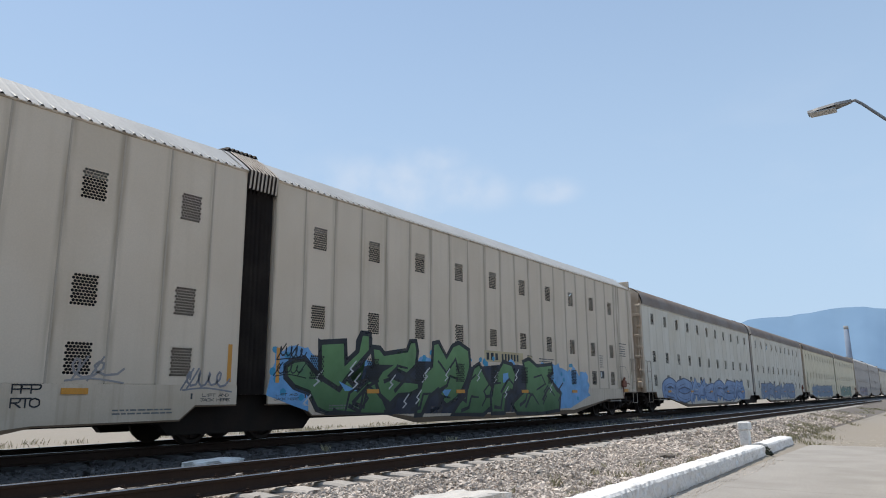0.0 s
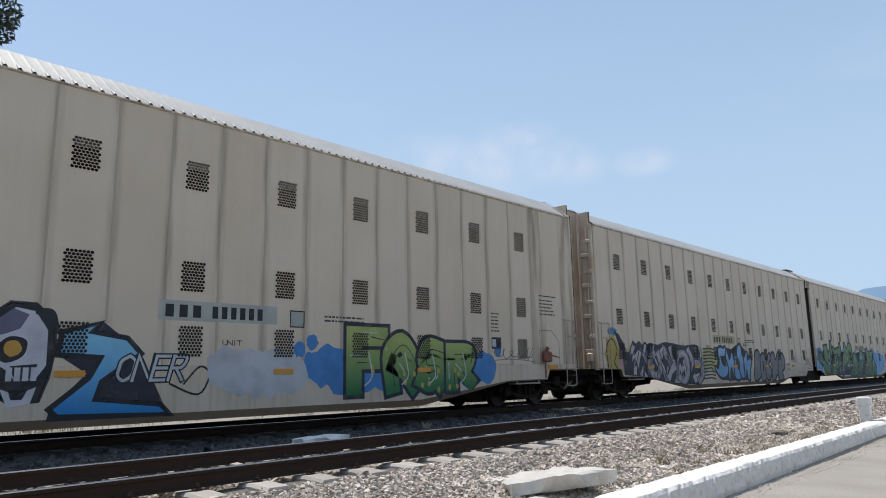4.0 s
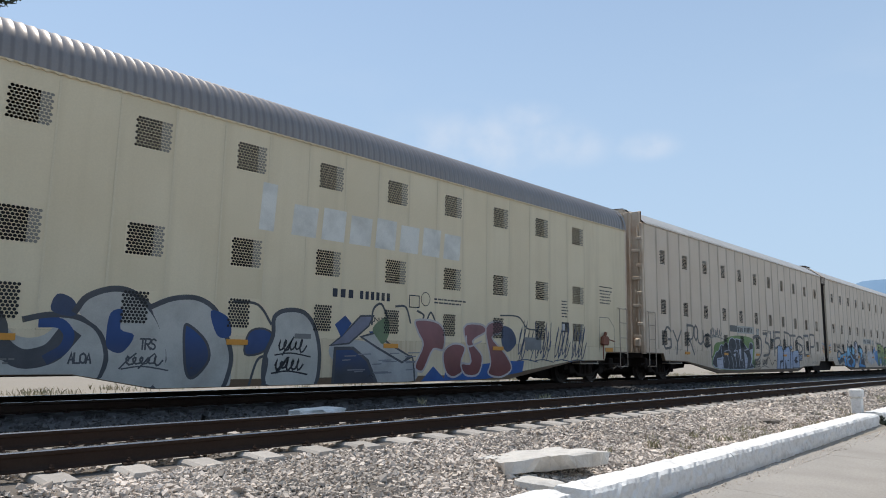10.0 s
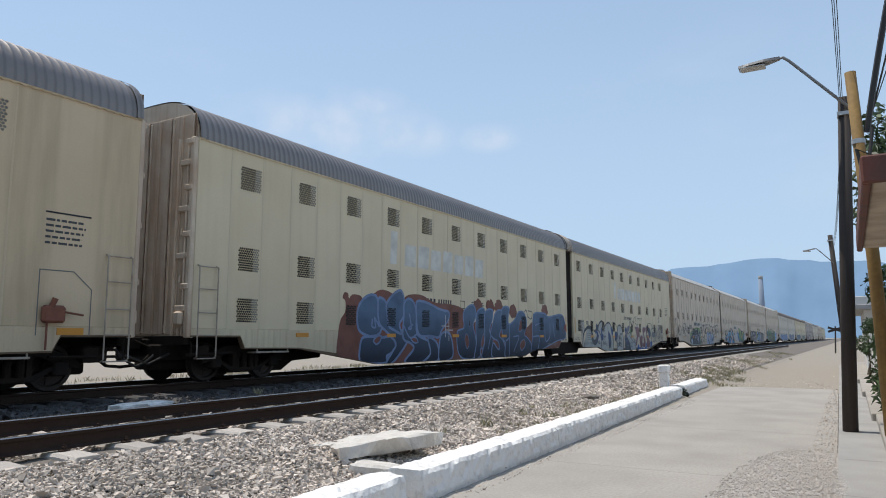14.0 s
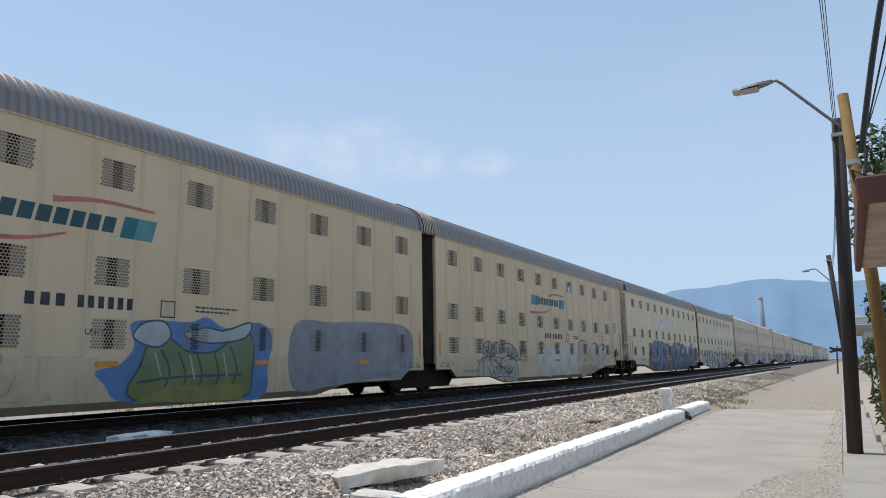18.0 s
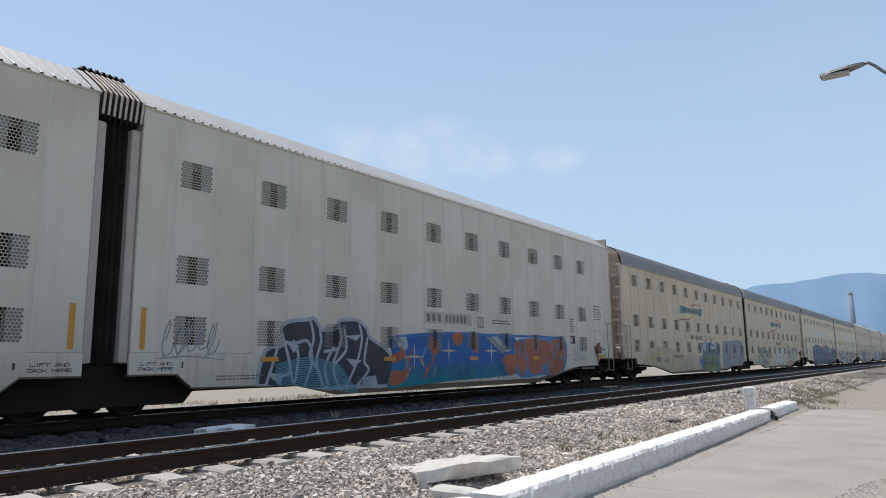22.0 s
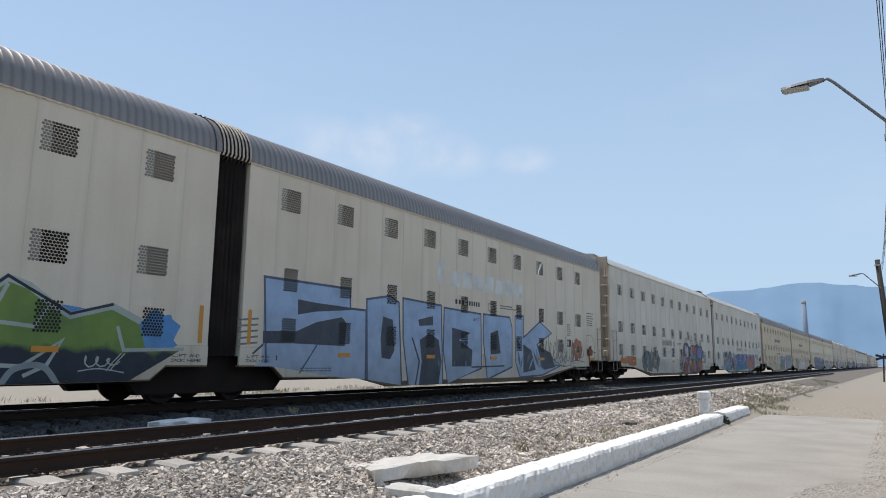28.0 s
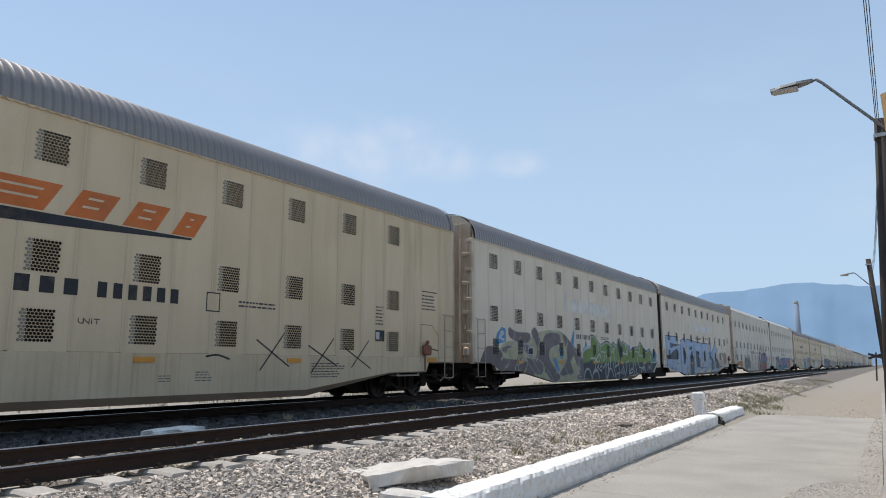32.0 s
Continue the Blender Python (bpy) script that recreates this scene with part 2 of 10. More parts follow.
M_DOOR_RUST = material("door_edge_rust", (0.16, 0.085, 0.05), rough=0.85, patch=0.6, patch_scale=3, patch_to=(0.3, 0.2, 0.13), grain=0.3)
M_STEEL = material("galvanised_steel", (0.45, 0.45, 0.44), rough=0.4, metal=0.7, grain=0.2)
M_HANDRAIL = material("handrail_rusty", (0.42, 0.36, 0.29), rough=0.7, patch=0.6, patch_scale=5, patch_to=(0.2, 0.11, 0.06), grain=0.3)
M_YELLOW = material("reflector_orange", (0.62, 0.27, 0.03), rough=0.5, grain=0.25, patch=0.3)
# grey for added hole columns that imitate a double image of the vents
M_VENT_ECHO = material("vent_echo_grey", (0.23, 0.22, 0.195), rough=0.8, patch=0.4, patch_scale=3, grain=0.2)
M_GANGWAY = material("gangway_grimy", (0.075, 0.06, 0.052), rough=0.8, patch=0.6, patch_scale=1.5, patch_to=(0.08, 0.06, 0.05), streak=0.6, streak_to=(0.06, 0.045, 0.035))
# near-black: the shade inside the rack is put into the colour
M_INNER_SHADE = material("rack_inner_shade", (0.022, 0.022, 0.021), rough=0.9, grain=0.2)
M_RAIL = material("rail_rust", (0.04, 0.024, 0.017), spec=0.2, rough=0.85, metal=0.0, patch=0.5, patch_scale=3, patch_to=(0.05, 0.032, 0.022), grain=0.3)
M_RAILHEAD = material("railhead_polished", (0.42, 0.4, 0.38), rough=0.25, metal=0.9, grain=0.15)
M_SLEEPER = material("sleeper_concrete", (0.5, 0.455, 0.405), rough=0.9, patch=0.4, patch_scale=4, grain=0.3, bump=0.3, bump_scale=50, per_object=0.12)
# darker than its stones: the shade in their gaps is put into this colour
M_BALLAST = material("ballast_ground", (0.2, 0.17, 0.14), rough=0.95, patch=0.6, patch_scale=9, patch_to=(0.15, 0.14, 0.13), grain=0.6, grain_scale=30, bump=1.0, bump_scale=26)
# dark copy of the ballast: the train's shade is put into the colour
M_BED_SHADED = material("bed_shaded", (0.085, 0.08, 0.078), rough=0.9, patch=0.4, patch_scale=5, grain=0.25, grain_scale=120, island=0.4)
M_STONE = material("ballast_stone", (0.64, 0.555, 0.475), rough=0.9, patch=0.55, patch_scale=0.8, patch_to=(0.34, 0.29, 0.235), grain=0.3, grain_scale=70, island=0.45)
M_EARTH = material("dry_earth", (0.34, 0.295, 0.24), rough=0.95, patch=0.5, patch_scale=0.5, patch_to=(0.33, 0.29, 0.22), grain=0.3, grain_scale=12, bump=0.6, bump_scale=14)
M_CONCRETE = material("lane_concrete", (0.42, 0.385, 0.34), rough=0.9, patch=0.65, patch_scale=0.8, patch_to=(0.29, 0.265, 0.23), streak=0.0, grain=0.4, grain_scale=28, bump=0.4, bump_scale=45)
M_PAVE = material("pavement_concrete", (0.4, 0.385, 0.36), rough=0.9, patch=0.5, patch_scale=1.2, grain=0.3, grain_scale=50, bump=0.2)
M_LIME = material("limewash_white", (0.88, 0.86, 0.82), rough=0.85, patch=0.75, patch_scale=9, patch_to=(0.42, 0.39, 0.35), grain=0.15, grain_scale=60, bump=0.9, bump_scale=18, clip=0.64)
M_POLE = material("pole_creosote", (0.045, 0.035, 0.03), rough=0.85, streak=0.5, streak_to=(0.1, 0.08, 0.07), grain=0.3)
M_POLE_YELLOW = material("pole_ochre", (0.28, 0.17, 0.05), rough=0.8, patch=0.7, patch_scale=2.5, patch_to=(0.16, 0.095, 0.04), streak=0.8, streak_to=(0.1, 0.065, 0.035), grain=0.4, grain_scale=20)
M_LEAF = material("leaf_green", (0.04, 0.07, 0.024), rough=0.55, patch=0.5, patch_scale=3, patch_to=(0.075, 0.105, 0.03), island=0.5)
M_LEAF_DARK = material("leaf_dark", (0.022, 0.032, 0.018), rough=0.6, patch=0.5, patch_scale=2, patch_to=(0.03, 0.045, 0.02), island=0.4)
M_DRYGRASS = material("dry_grass", (0.36, 0.32, 0.2), rough=0.8, patch=0.5, patch_scale=3, patch_to=(0.2, 0.21, 0.1), island=0.4)
M_BARK = material("bark", (0.1, 0.075, 0.05), rough=0.95, grain=0.5, bump=0.8)
M_CABLE = material("cable_black", (0.02, 0.02, 0.02), rough=0.6)
M_PLASTER = material("plaster_beige", (0.5, 0.42, 0.33), rough=0.9, patch=0.8, patch_scale=2.2, patch_to=(0.26, 0.19, 0.14), grain=0.2, bump=0.2)
M_FASCIA = material("fascia_red_brown", (0.15, 0.055, 0.04), rough=0.85, patch=0.8, patch_scale=4, patch_to=(0.07, 0.05, 0.045), grain=0.3)
M_WALLWHITE = material("wall_whitewash", (0.66, 0.64, 0.6), rough=0.9, patch=0.4, patch_scale=0.8, grain=0.2)
M_TILE = material("roof_sheet_grey", (0.35, 0.34, 0.33), rough=0.8, grain=0.3)
M_LAMP = material("lamp_housing", (0.2, 0.2, 0.2), rough=0.55, metal=0.2, grain=0.15)
M_LENS = material("lamp_lens", (0.36, 0.36, 0.35), rough=0.25, grain=0.1)
# aerial haze is put into the ridge's blue colour
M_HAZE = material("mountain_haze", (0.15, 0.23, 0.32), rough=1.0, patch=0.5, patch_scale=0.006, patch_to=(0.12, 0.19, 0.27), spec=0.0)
# bluish grey: distance haze is put into the chimney's concrete colour
M_CHIMNEY = material("chimney_hazed", (0.26, 0.31, 0.39), rough=0.9, grain=0.2, grain_scale=1)

# ---- building helpers ----
def mesh_of(name, verts, faces, *mats, smooth=False, index=None):
    me = bpy.data.meshes.new(name)
    me.from_pydata([tuple(v) for v in verts], [], [tuple(f) for f in faces])
    for m in mats:
        me.materials.append(m)
    if index is not None:
        me.polygons.foreach_set("material_index", index)
    if smooth:
        me.polygons.foreach_set("use_smooth", [True] * len(me.polygons))
    me.update()
    return me


def put(name, me, parent=None, m=None, label=""):
    """One mesh object, under a thing or a part where one is given."""
    ob = new(name, me)
    if parent is not None:
        ob.parent = parent
    if m is not None:
        ob.matrix_basis = m
    if label:
        ob["label"] = label
    return ob


class Shape:
    """Collects simple solids into one mesh."""

    def __init__(self):
        self.v, self.f, self.i = [], [], []

    def add(self, verts, faces, mat=0):
        o = len(self.v)
        self.v += [tuple(p) for p in verts]
        self.f += [tuple(o + k for k in f) for f in faces]
        self.i += [mat] * len(faces)
        return self

    def box(self, x0, x1, y0, y1, z0, z1, mat=0, bevel=0.0, m=None):
        b = min(bevel, (x1 - x0) / 3, (y1 - y0) / 3, (z1 - z0) / 3)
        if b <= 0:
            p = [(x, y, z) for z in (z0, z1) for y in (y0, y1) for x in (x0, x1)]
            f = [(0, 2, 3, 1), (4, 5, 7, 6), (0, 1, 5, 4), (2, 6, 7, 3), (0, 4, 6, 2), (1, 3, 7, 5)]
        else:
            p, f = [], []
            for k, z in enumerate((z0, z0 + b, z1 - b, z1)):
                c = b if k in (0, 3) else 0
                e = b
                p += [(x0 + c + (e if c == 0 else e), y0 + c, z), (x1 - c - e, y0 + c, z), (x1 - c, y0 + c + e, z), (x1 - c, y1 - c - e, z),
                      (x1 - c - e, y1 - c, z), (x0 + c + e, y1 - c, z), (x0 + c, y1 - c - e, z), (x0 + c, y0 + c + e, z)]
            f.append(tuple(range(7, -1, -1)))
            f.append(tuple(range(24, 32)))
            for k in range(3):
                for j in range(8):
                    a, d = k * 8 + j, k * 8 + (j + 1) % 8
                    f.append((a, d, d + 8, a + 8))
        if m is not None:
            p = [m @ Vector(q) for q in p]
        return self.add(p, f, mat)

    def tube(self, points, radius, sides=8, mat=0, taper=None, caps=True):
        """A round bar along a line of points."""
        pts = [Vector(q) for q in points]
        n, o = len(pts), len(self.v)
        ref = Vector((0, 0, 1)) if abs((pts[-1] - pts[0]).normalized().z) < 0.9 else Vector((1, 0, 0))
        for k, q in enumerate(pts):
            d = (pts[min(k + 1, n - 1)] - pts[max(k - 1, 0)]).normalized()
            a = d.cross(ref).normalized()
            b = a.cross(d)
            r = radius if taper is None else radius + (taper - radius) * k / (n - 1)
            for j in range(sides):
                w = 2 * math.pi * j / sides
                self.v.append(tuple(q + a * math.cos(w) * r + b * math.sin(w) * r))
        for k in range(n - 1):
            for j in range(sides):
                a, d = o + k * sides + j, o + k * sides + (j + 1) % sides
                self.f.append((a, d, d + sides, a + sides))
                self.i.append(mat)
        if caps:
            self.f += [tuple(o + j for j in reversed(range(sides))), tuple(o + (n - 1) * sides + j for j in range(sides))]
            self.i += [mat, mat]
        return self

    def prism(self, outline, x0, x1, mat=0):
        """An outline in y, z, given a thickness along x."""
        n = len(outline)
        p = [(x0, y, z) for y, z in outline] + [(x1, y, z) for y, z in outline]
        f = [tuple(range(n)), tuple(range(2 * n - 1, n - 1, -1))]
        f += [(k, n + k, n + (k + 1) % n, (k + 1) % n) for k in range(n)]
        return self.add(p, f, mat)

    def mesh(self, name, *mats, smooth=False):
        me = mesh_of(name, self.v, self.f, *mats, smooth=smooth, index=self.i)
        bm = bmesh.new()
        bm.from_mesh(me)
        bmesh.ops.recalc_face_normals(bm, faces=bm.faces)
        bm.to_mesh(me)
        bm.free()
        return me


def thing(name, m, label, category, group="", kind=""):
    return tagged(put(name, None, None, m), label, category, group, kind)

# ---- ground, lane and tracks ----
RAIL_Z = 0.686
TRACK_NEAR, TRACK_TRAIN = -7.66, -13.29  # centre lines
rng = np.random.default_rng(7)


def ground_height(x, y):
    """Lane side level, ballast shoulder, two tracks' bed, then the plain behind."""
    return float(np.interp(x, [-3000, -40, -18, -16.2, -9.9, -8.9, -6.2, -4.6, -4.3, -3.6, 3000],
                           [0.0, 0.15, 0.25, 0.42, 0.43, 0.45, 0.44, 0.2, 0.16, -0.06, -0.06]))


def build_ground():
    xs = [-3000, -1200, -400, -150, -70, -40, -30, -24, -20, -18, -17, -16.2, -15, -14.2, -13.3, -12.4, -11.6, -10.8, -10, -9.4, -8.9, -8.2, -7.6,
          -7, -6.6, -6.2, -5.9, -5.6, -5.3, -5, -4.8, -4.6, -4.4, -4.2, -4, -3.6, -2, 0, 1.5, 4, 10, 30, 100, 400, 1200, 3000]
    ys = [-600, -150, -40, -15, -6] + [v * 0.5 for v in range(-8, 80)] + [42, 45, 50, 56, 64, 75, 90, 110, 150, 220, 400, 800, 1600, 4000]
    v, f, mi = [], [], []
    for y in ys:
        for x in xs:
            w = 0.05 if -6.4 < x < -4.3 else (0.03 if -18 < x < -6 else 0.0)
            far_rise = max(0.0, (y - 25) / 60) * 0.12 if -3.6 <= x < 0.5 else 0
            v.append((x, y, ground_height(x, y) + w * noise.noise(Vector((x * 1.7, y * 1.3, 0))) + min(far_rise, 0.1)))
    nx = len(xs)
    for j in range(len(ys) - 1):
        for i in range(nx - 1):
            a = j * nx + i
            f.append((a, a + 1, a + nx + 1, a + nx))
            # index 2 paints the shaded bed under and beside the train
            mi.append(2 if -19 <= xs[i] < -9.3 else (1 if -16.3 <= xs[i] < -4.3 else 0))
    me = mesh_of("ground", v, f, M_EARTH, M_BALLAST, M_BED_SHADED, index=mi, smooth=True)
    return tagged(put("ground", me), "pale dry earth with a grey ballast bed for two tracks", "ground", kind="structure")


ground = build_ground()


def rail_mesh(y0, y1, worn):
    prof = [(-0.07, 0), (0.07, 0), (0.07, 0.012), (0.02, 0.03), (0.011, 0.05), (0.011, 0.118), (0.034, 0.135), (0.036, 0.165), (0.026, 0.173),
            (-0.026, 0.173), (-0.036, 0.165), (-0.034, 0.135), (-0.011, 0.118), (-0.011, 0.05), (-0.02, 0.03), (-0.07, 0.012)]
    ys = [y0, 0, 20, 60, y1]
    n = len(prof)
    v = [(x, y, z) for y in ys for x, z in prof]
    f, mi = [], []
    for j in range(len(ys) - 1):
        for i in range(n):
            a, b = j * n + i, j * n + (i + 1) % n
            f.append((a, b, b + n, a + n))
            mi.append(1 if i in (7, 8, 9) else 0)
    f += [tuple(range(n)), tuple(range(len(v) - n, len(v)))]
    mi += [0, 0]
    return mesh_of("rail", v, f, M_RAIL, M_RAILHEAD, index=mi)


def sleeper_mesh():
    s = Shape()
    prof = [(-1.28, 0.0), (-1.28, 0.2), (-0.95, 0.215), (-0.55, 0.19), (0.55, 0.19), (0.95, 0.215), (1.28, 0.2), (1.28, 0.0)]
    v, n = [], len(prof)
    for y, dz in ((-0.145, -0.03), (-0.115, 0), (0.115, 0), (0.145, -0.03)):
        v += [(x, y, max(0, z + dz) if z > 0 else 0) for x, z in prof]
    f = [(k * n + i, k * n + (i + 1) % n, (k + 1) * n + (i + 1) % n, (k + 1) * n + i) for k in range(3) for i in range(n)]
    f += [tuple(range(n)), tuple(range(3 * n, 4 * n))]
    return s.add(v, f).mesh("sleeper", M_SLEEPER)


def clip_mesh():
    s = Shape()
    s.box(-0.03, 0.03, -0.05, 0.05, 0, 0.02, bevel=0.006)
    s.tube([(0, 0, 0.015), (0, 0, 0.065)], 0.014, 6)
    s.box(-0.02, 0.02, -0.02, 0.02, 0.03, 0.05, bevel=0.005)
    return s.mesh("rail_clip", M_RAIL)


def build_track(cx, name, label, last):
    track = tagged(put(name, None, None, pose(cx, 0, 0)), label, "railway track", kind="structure")
    rail_me = rail_mesh(-14, last, True)
    for sx in (-0.752, 0.752):
        put("rail", rail_me, track, pose(sx, 0, RAIL_Z - 0.173), "rust-brown rail with a polished head")
    sl, cl = sleeper_mesh(), clip_mesh()
    # sleepers under the train get the same shade-darkened colour
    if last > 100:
        sl.materials[0] = M_BED_SHADED
    top = RAIL_Z - 0.173 - 0.012
    for k in range(110):
        y = -3.2 + k * 0.68
        jitter = rng.normal(0, 0.012)
        put("sleeper", sl, track, pose(0, y + jitter, top - 0.215 + rng.normal(0, 0.004), 0, 0, rng.normal(0, 0.5)))
        if k < 46:
            for sx in (-0.752 + 0.11, 0.752 + 0.11):
                put("rail_clip", cl, track, pose(sx, y + jitter, top))
    return track


near_track = build_track(TRACK_NEAR, "near_track", "empty railway track with rusty rails on concrete sleepers", 99)
train_track = build_track(TRACK_TRAIN, "train_track", "railway track in the shade under the train", 900)


def stones(name, count, x0, x1, y0, y1, size, seed, bury=0.35, density=None, lift=0.0, label="loose grey crushed ballast stones", mat=None):
    """Crushed stones, each an angular lump of its own, in one mesh."""
    g = np.random.default_rng(seed)
    base = np.array([(sx, sy, sz) for sz in (-1, 1) for sy in (-1, 1) for sx in (-1, 1)]) / 3 ** 0.5
    tri = np.array([(4, 5, 7), (4, 7, 6), (0, 1, 5), (0, 5, 4), (1, 3, 7), (1, 7, 5), (3, 2, 6), (3, 6, 7), (2, 0, 4), (2, 4, 6)])
    px, py = g.uniform(x0, x1, count), y0 + (y1 - y0) * g.uniform(0, 1, count) ** (density or 1.0)
    r = size * np.exp(g.normal(0, 0.35, count)) * 0.5
    lump = (base[None] * g.uniform(0.55, 1.35, (count, 8, 1)) + g.normal(0, 0.12, (count, 8, 3))) * (np.stack([np.ones(count), g.uniform(0.6, 0.95, count), g.uniform(0.45, 0.75, count)], 1)[:, None])
    a, b = g.uniform(0, 6.28, count), g.normal(0, 0.5, count)
    ca, sa, cb, sb = np.cos(a), np.sin(a), np.cos(b), np.sin(b)
    x, y, z = lump[..., 0], lump[..., 1], lump[..., 2]
    x, z = x * cb[:, None] + z * sb[:, None], -x * sb[:, None] + z * cb[:, None]
    x, y = x * ca[:, None] - y * sa[:, None], x * sa[:, None] + y * ca[:, None]
    gz = np.array([ground_height(q, 0) + (0.05 * noise.noise(Vector((q * 1.7, w * 1.3, 0))) if -6.4 < q < -4.3 else 0) for q, w in zip(px, py)])
    v = np.stack([x, y, z], 2) * r[:, None, None] + np.stack([px, py, gz + lift + r * bury * g.uniform(0.4, 1.8, count)], 1)[:, None]
    f = (tri[None] + 8 * np.arange(count)[:, None, None]).reshape(-1, 3)
    me = bpy.data.meshes.new(name)
    me.from_pydata(v.reshape(-1, 3).tolist(), [], f.tolist())
    me.materials.append(mat or M_STONE)
    me.update()
    return tagged(put(name, me), label, "gravel", kind="stuff")


stones("ballast_shoulder", 50000, -6.5, -4.25, 2.0, 17, 0.044, 1, density=1.25)
stones("ballast_shoulder_far", 22000, -6.6, -4.3, 16, 50, 0.065, 2, density=1.3)
stones("road_stones", 2600, -4.2, -0.6, 25.2, 70, 0.035, 6, bury=0.2, density=1.5, label="small stones strewn on the dirt road")
stones("lane_edge_grit", 1500, -0.62, -0.22, 7.5, 25, 0.02, 9, bury=0.3, lift=0.06, label="brown grit along the edge of the lane")
stones("kerb_foot_grit", 700, -3.72, -3.45, 6, 19, 0.018, 10, bury=0.3, lift=0.06, label="loose grit at the foot of the kerb")
stones("ballast_shoulder_near", 7000, -6.5, -4.25, -7, 2.0, 0.048, 8)
stones("ballast_between_rails", 9000, -8.35, -6.95, 0.5, 30, 0.06, 3, density=1.3)
stones("ballast_between_tracks", 7000, -12.4, -8.5, 0.5, 30, 0.07, 4, density=1.3, mat=M_BED_SHADED, label="dark ballast stones, the train's shade put into their colour")


# lane slabs with joints, from the kerb to the pavement
def kerb_x(y):
    return -3.72 - 0.02 * (y - 6.6)


def build_lane():
    lane = tagged(put("lane", None, None, pose(0, 0, 0)), "pale worn concrete lane slabs with sand along the joints", "lane", kind="structure")
    edges = [-9.0, -4.5, 0.0, 4.4, 8.9, 13.3, 17.8, 22.0, 25.1]
    for a, b in zip(edges, edges[1:]):
        s = Shape()
        xa, xb = kerb_x(a), kerb_x(b)
        g = 0.004
        p = []
        for z in (-0.12, 0.0):
            p += [(xa, a + g, z), (-0.12 - 0.012 * a, a + g, z), (-0.12 - 0.012 * b, b - g, z), (xb, b - g, z)]
        s.add(p, [(3, 2, 1, 0), (4, 5, 6, 7), (0, 1, 5, 4), (1, 2, 6, 5), (2, 3, 7, 6), (3, 0, 4, 7)])
        put("slab", s.mesh("slab", M_CONCRETE), lane)
    return lane


build_lane()


def build_kerb(pieces):
    kerb = tagged(put("kerb", None, None, pose(0, 0, 0)), "low kerb wall roughly painted with white limewash", "kerb", kind="structure")
    for a, b in pieces:
        n = max(4, int((b - a) / 0.06))
        prof = [(0.0, -0.1), (0.01, 0.06), (0.0, 0.13), (-0.006, 0.2), (-0.012, 0.26), (-0.045, 0.3), (-0.13, 0.308), (-0.22, 0.312), (-0.32, 0.306), (-0.40, 0.3), (-0.43, 0.26), (-0.44, 0.0)]
        v, f, k = [], [], len(prof)
        for j in range(n + 1):
            y = a + (b - a) * j / n
            for x, z in prof:
                q = Vector((x * 3, y * 3.1, z * 3))
                d = 0.03 * noise.noise(q) + 0.022 * noise.noise(q * 3.7) + 0.012 * noise.noise(q * 9.1)
                v.append((kerb_x(y) + x + d, y + (0.02 * noise.noise(q * 2) if j in (0, n) else 0), z + d * 0.8 * (z > 0)))
        for j in range(n):
            f += [(j * k + i, j * k + i + 1, (j + 1) * k + i + 1, (j + 1) * k + i) for i in range(k - 1)]
        f += [tuple(range(k - 1, -1, -1)), tuple(n * k + i for i in range(k))]
        me = mesh_of("kerb_block", v, f, M_LIME)
        bm = bmesh.new()
        bm.from_mesh(me)
        bmesh.ops.recalc_face_normals(bm, faces=bm.faces)
        bm.to_mesh(me)
        bm.free()
        put("kerb_block", me, kerb)
    return kerb


build_kerb([(-6.0, 0.4), (0.42, 5.75), (6.05, 9.9), (9.92, 14.6), (14.62, 19.6), (20.1, 23.9)])

# ---- the train: two-unit articulated covered car carriers ----
LEN_FRONT, LEN_REAR, BELLOWS, GAP = 21.53, 22.25, 0.82, 1.385
PITCH = LEN_FRONT + LEN_REAR + BELLOWS + GAP
HALF = 1.565
VENT_Z, VENT_W, VENT_H, VENT_STEP, VENT_FIRST = (4.57, 2.71, 1.56), 0.45, 0.54, 1.945, 1.42
HOLE_STEP, HOLE_ROWS = 0.0625, 10
VENT_KINDS = {"plain": (7, 0, 0), "right": (7, 0, 3), "left": (7, 3, 0), "wide": (3, 4, 4), "slim": (7, 2, 0)}  # open columns, then added grey columns on either side that echo them as a double image
PANEL_Z0 = 1.14
EAVE = {"angular": 5.69, "round": 5.21}
mesh_cache = {}


def cached(key, make):
    if key not in mesh_cache:
        mesh_cache[key] = make()
    return mesh_cache[key]


def roof_profile(kind):
    if kind == "angular":
        half = [(1.6, 5.67), (1.42, 5.83), (1.1, 6.07), (0.82, 6.27), (0.74, 6.3), (0.3, 6.33)]
    else:
        half = []
        for k in range(13):
            w = radians(90) * k / 12
            half.append((1.6 * abs(math.cos(w)) ** 0.72, 5.19 + 0.98 * abs(math.sin(w)) ** 0.85))
        half[-1] = (0.0, 6.17)
        half = half[:-1]
    return half + [(0.0, half[-1][1] + 0.005)] + [(-x, z) for x, z in reversed(half)]


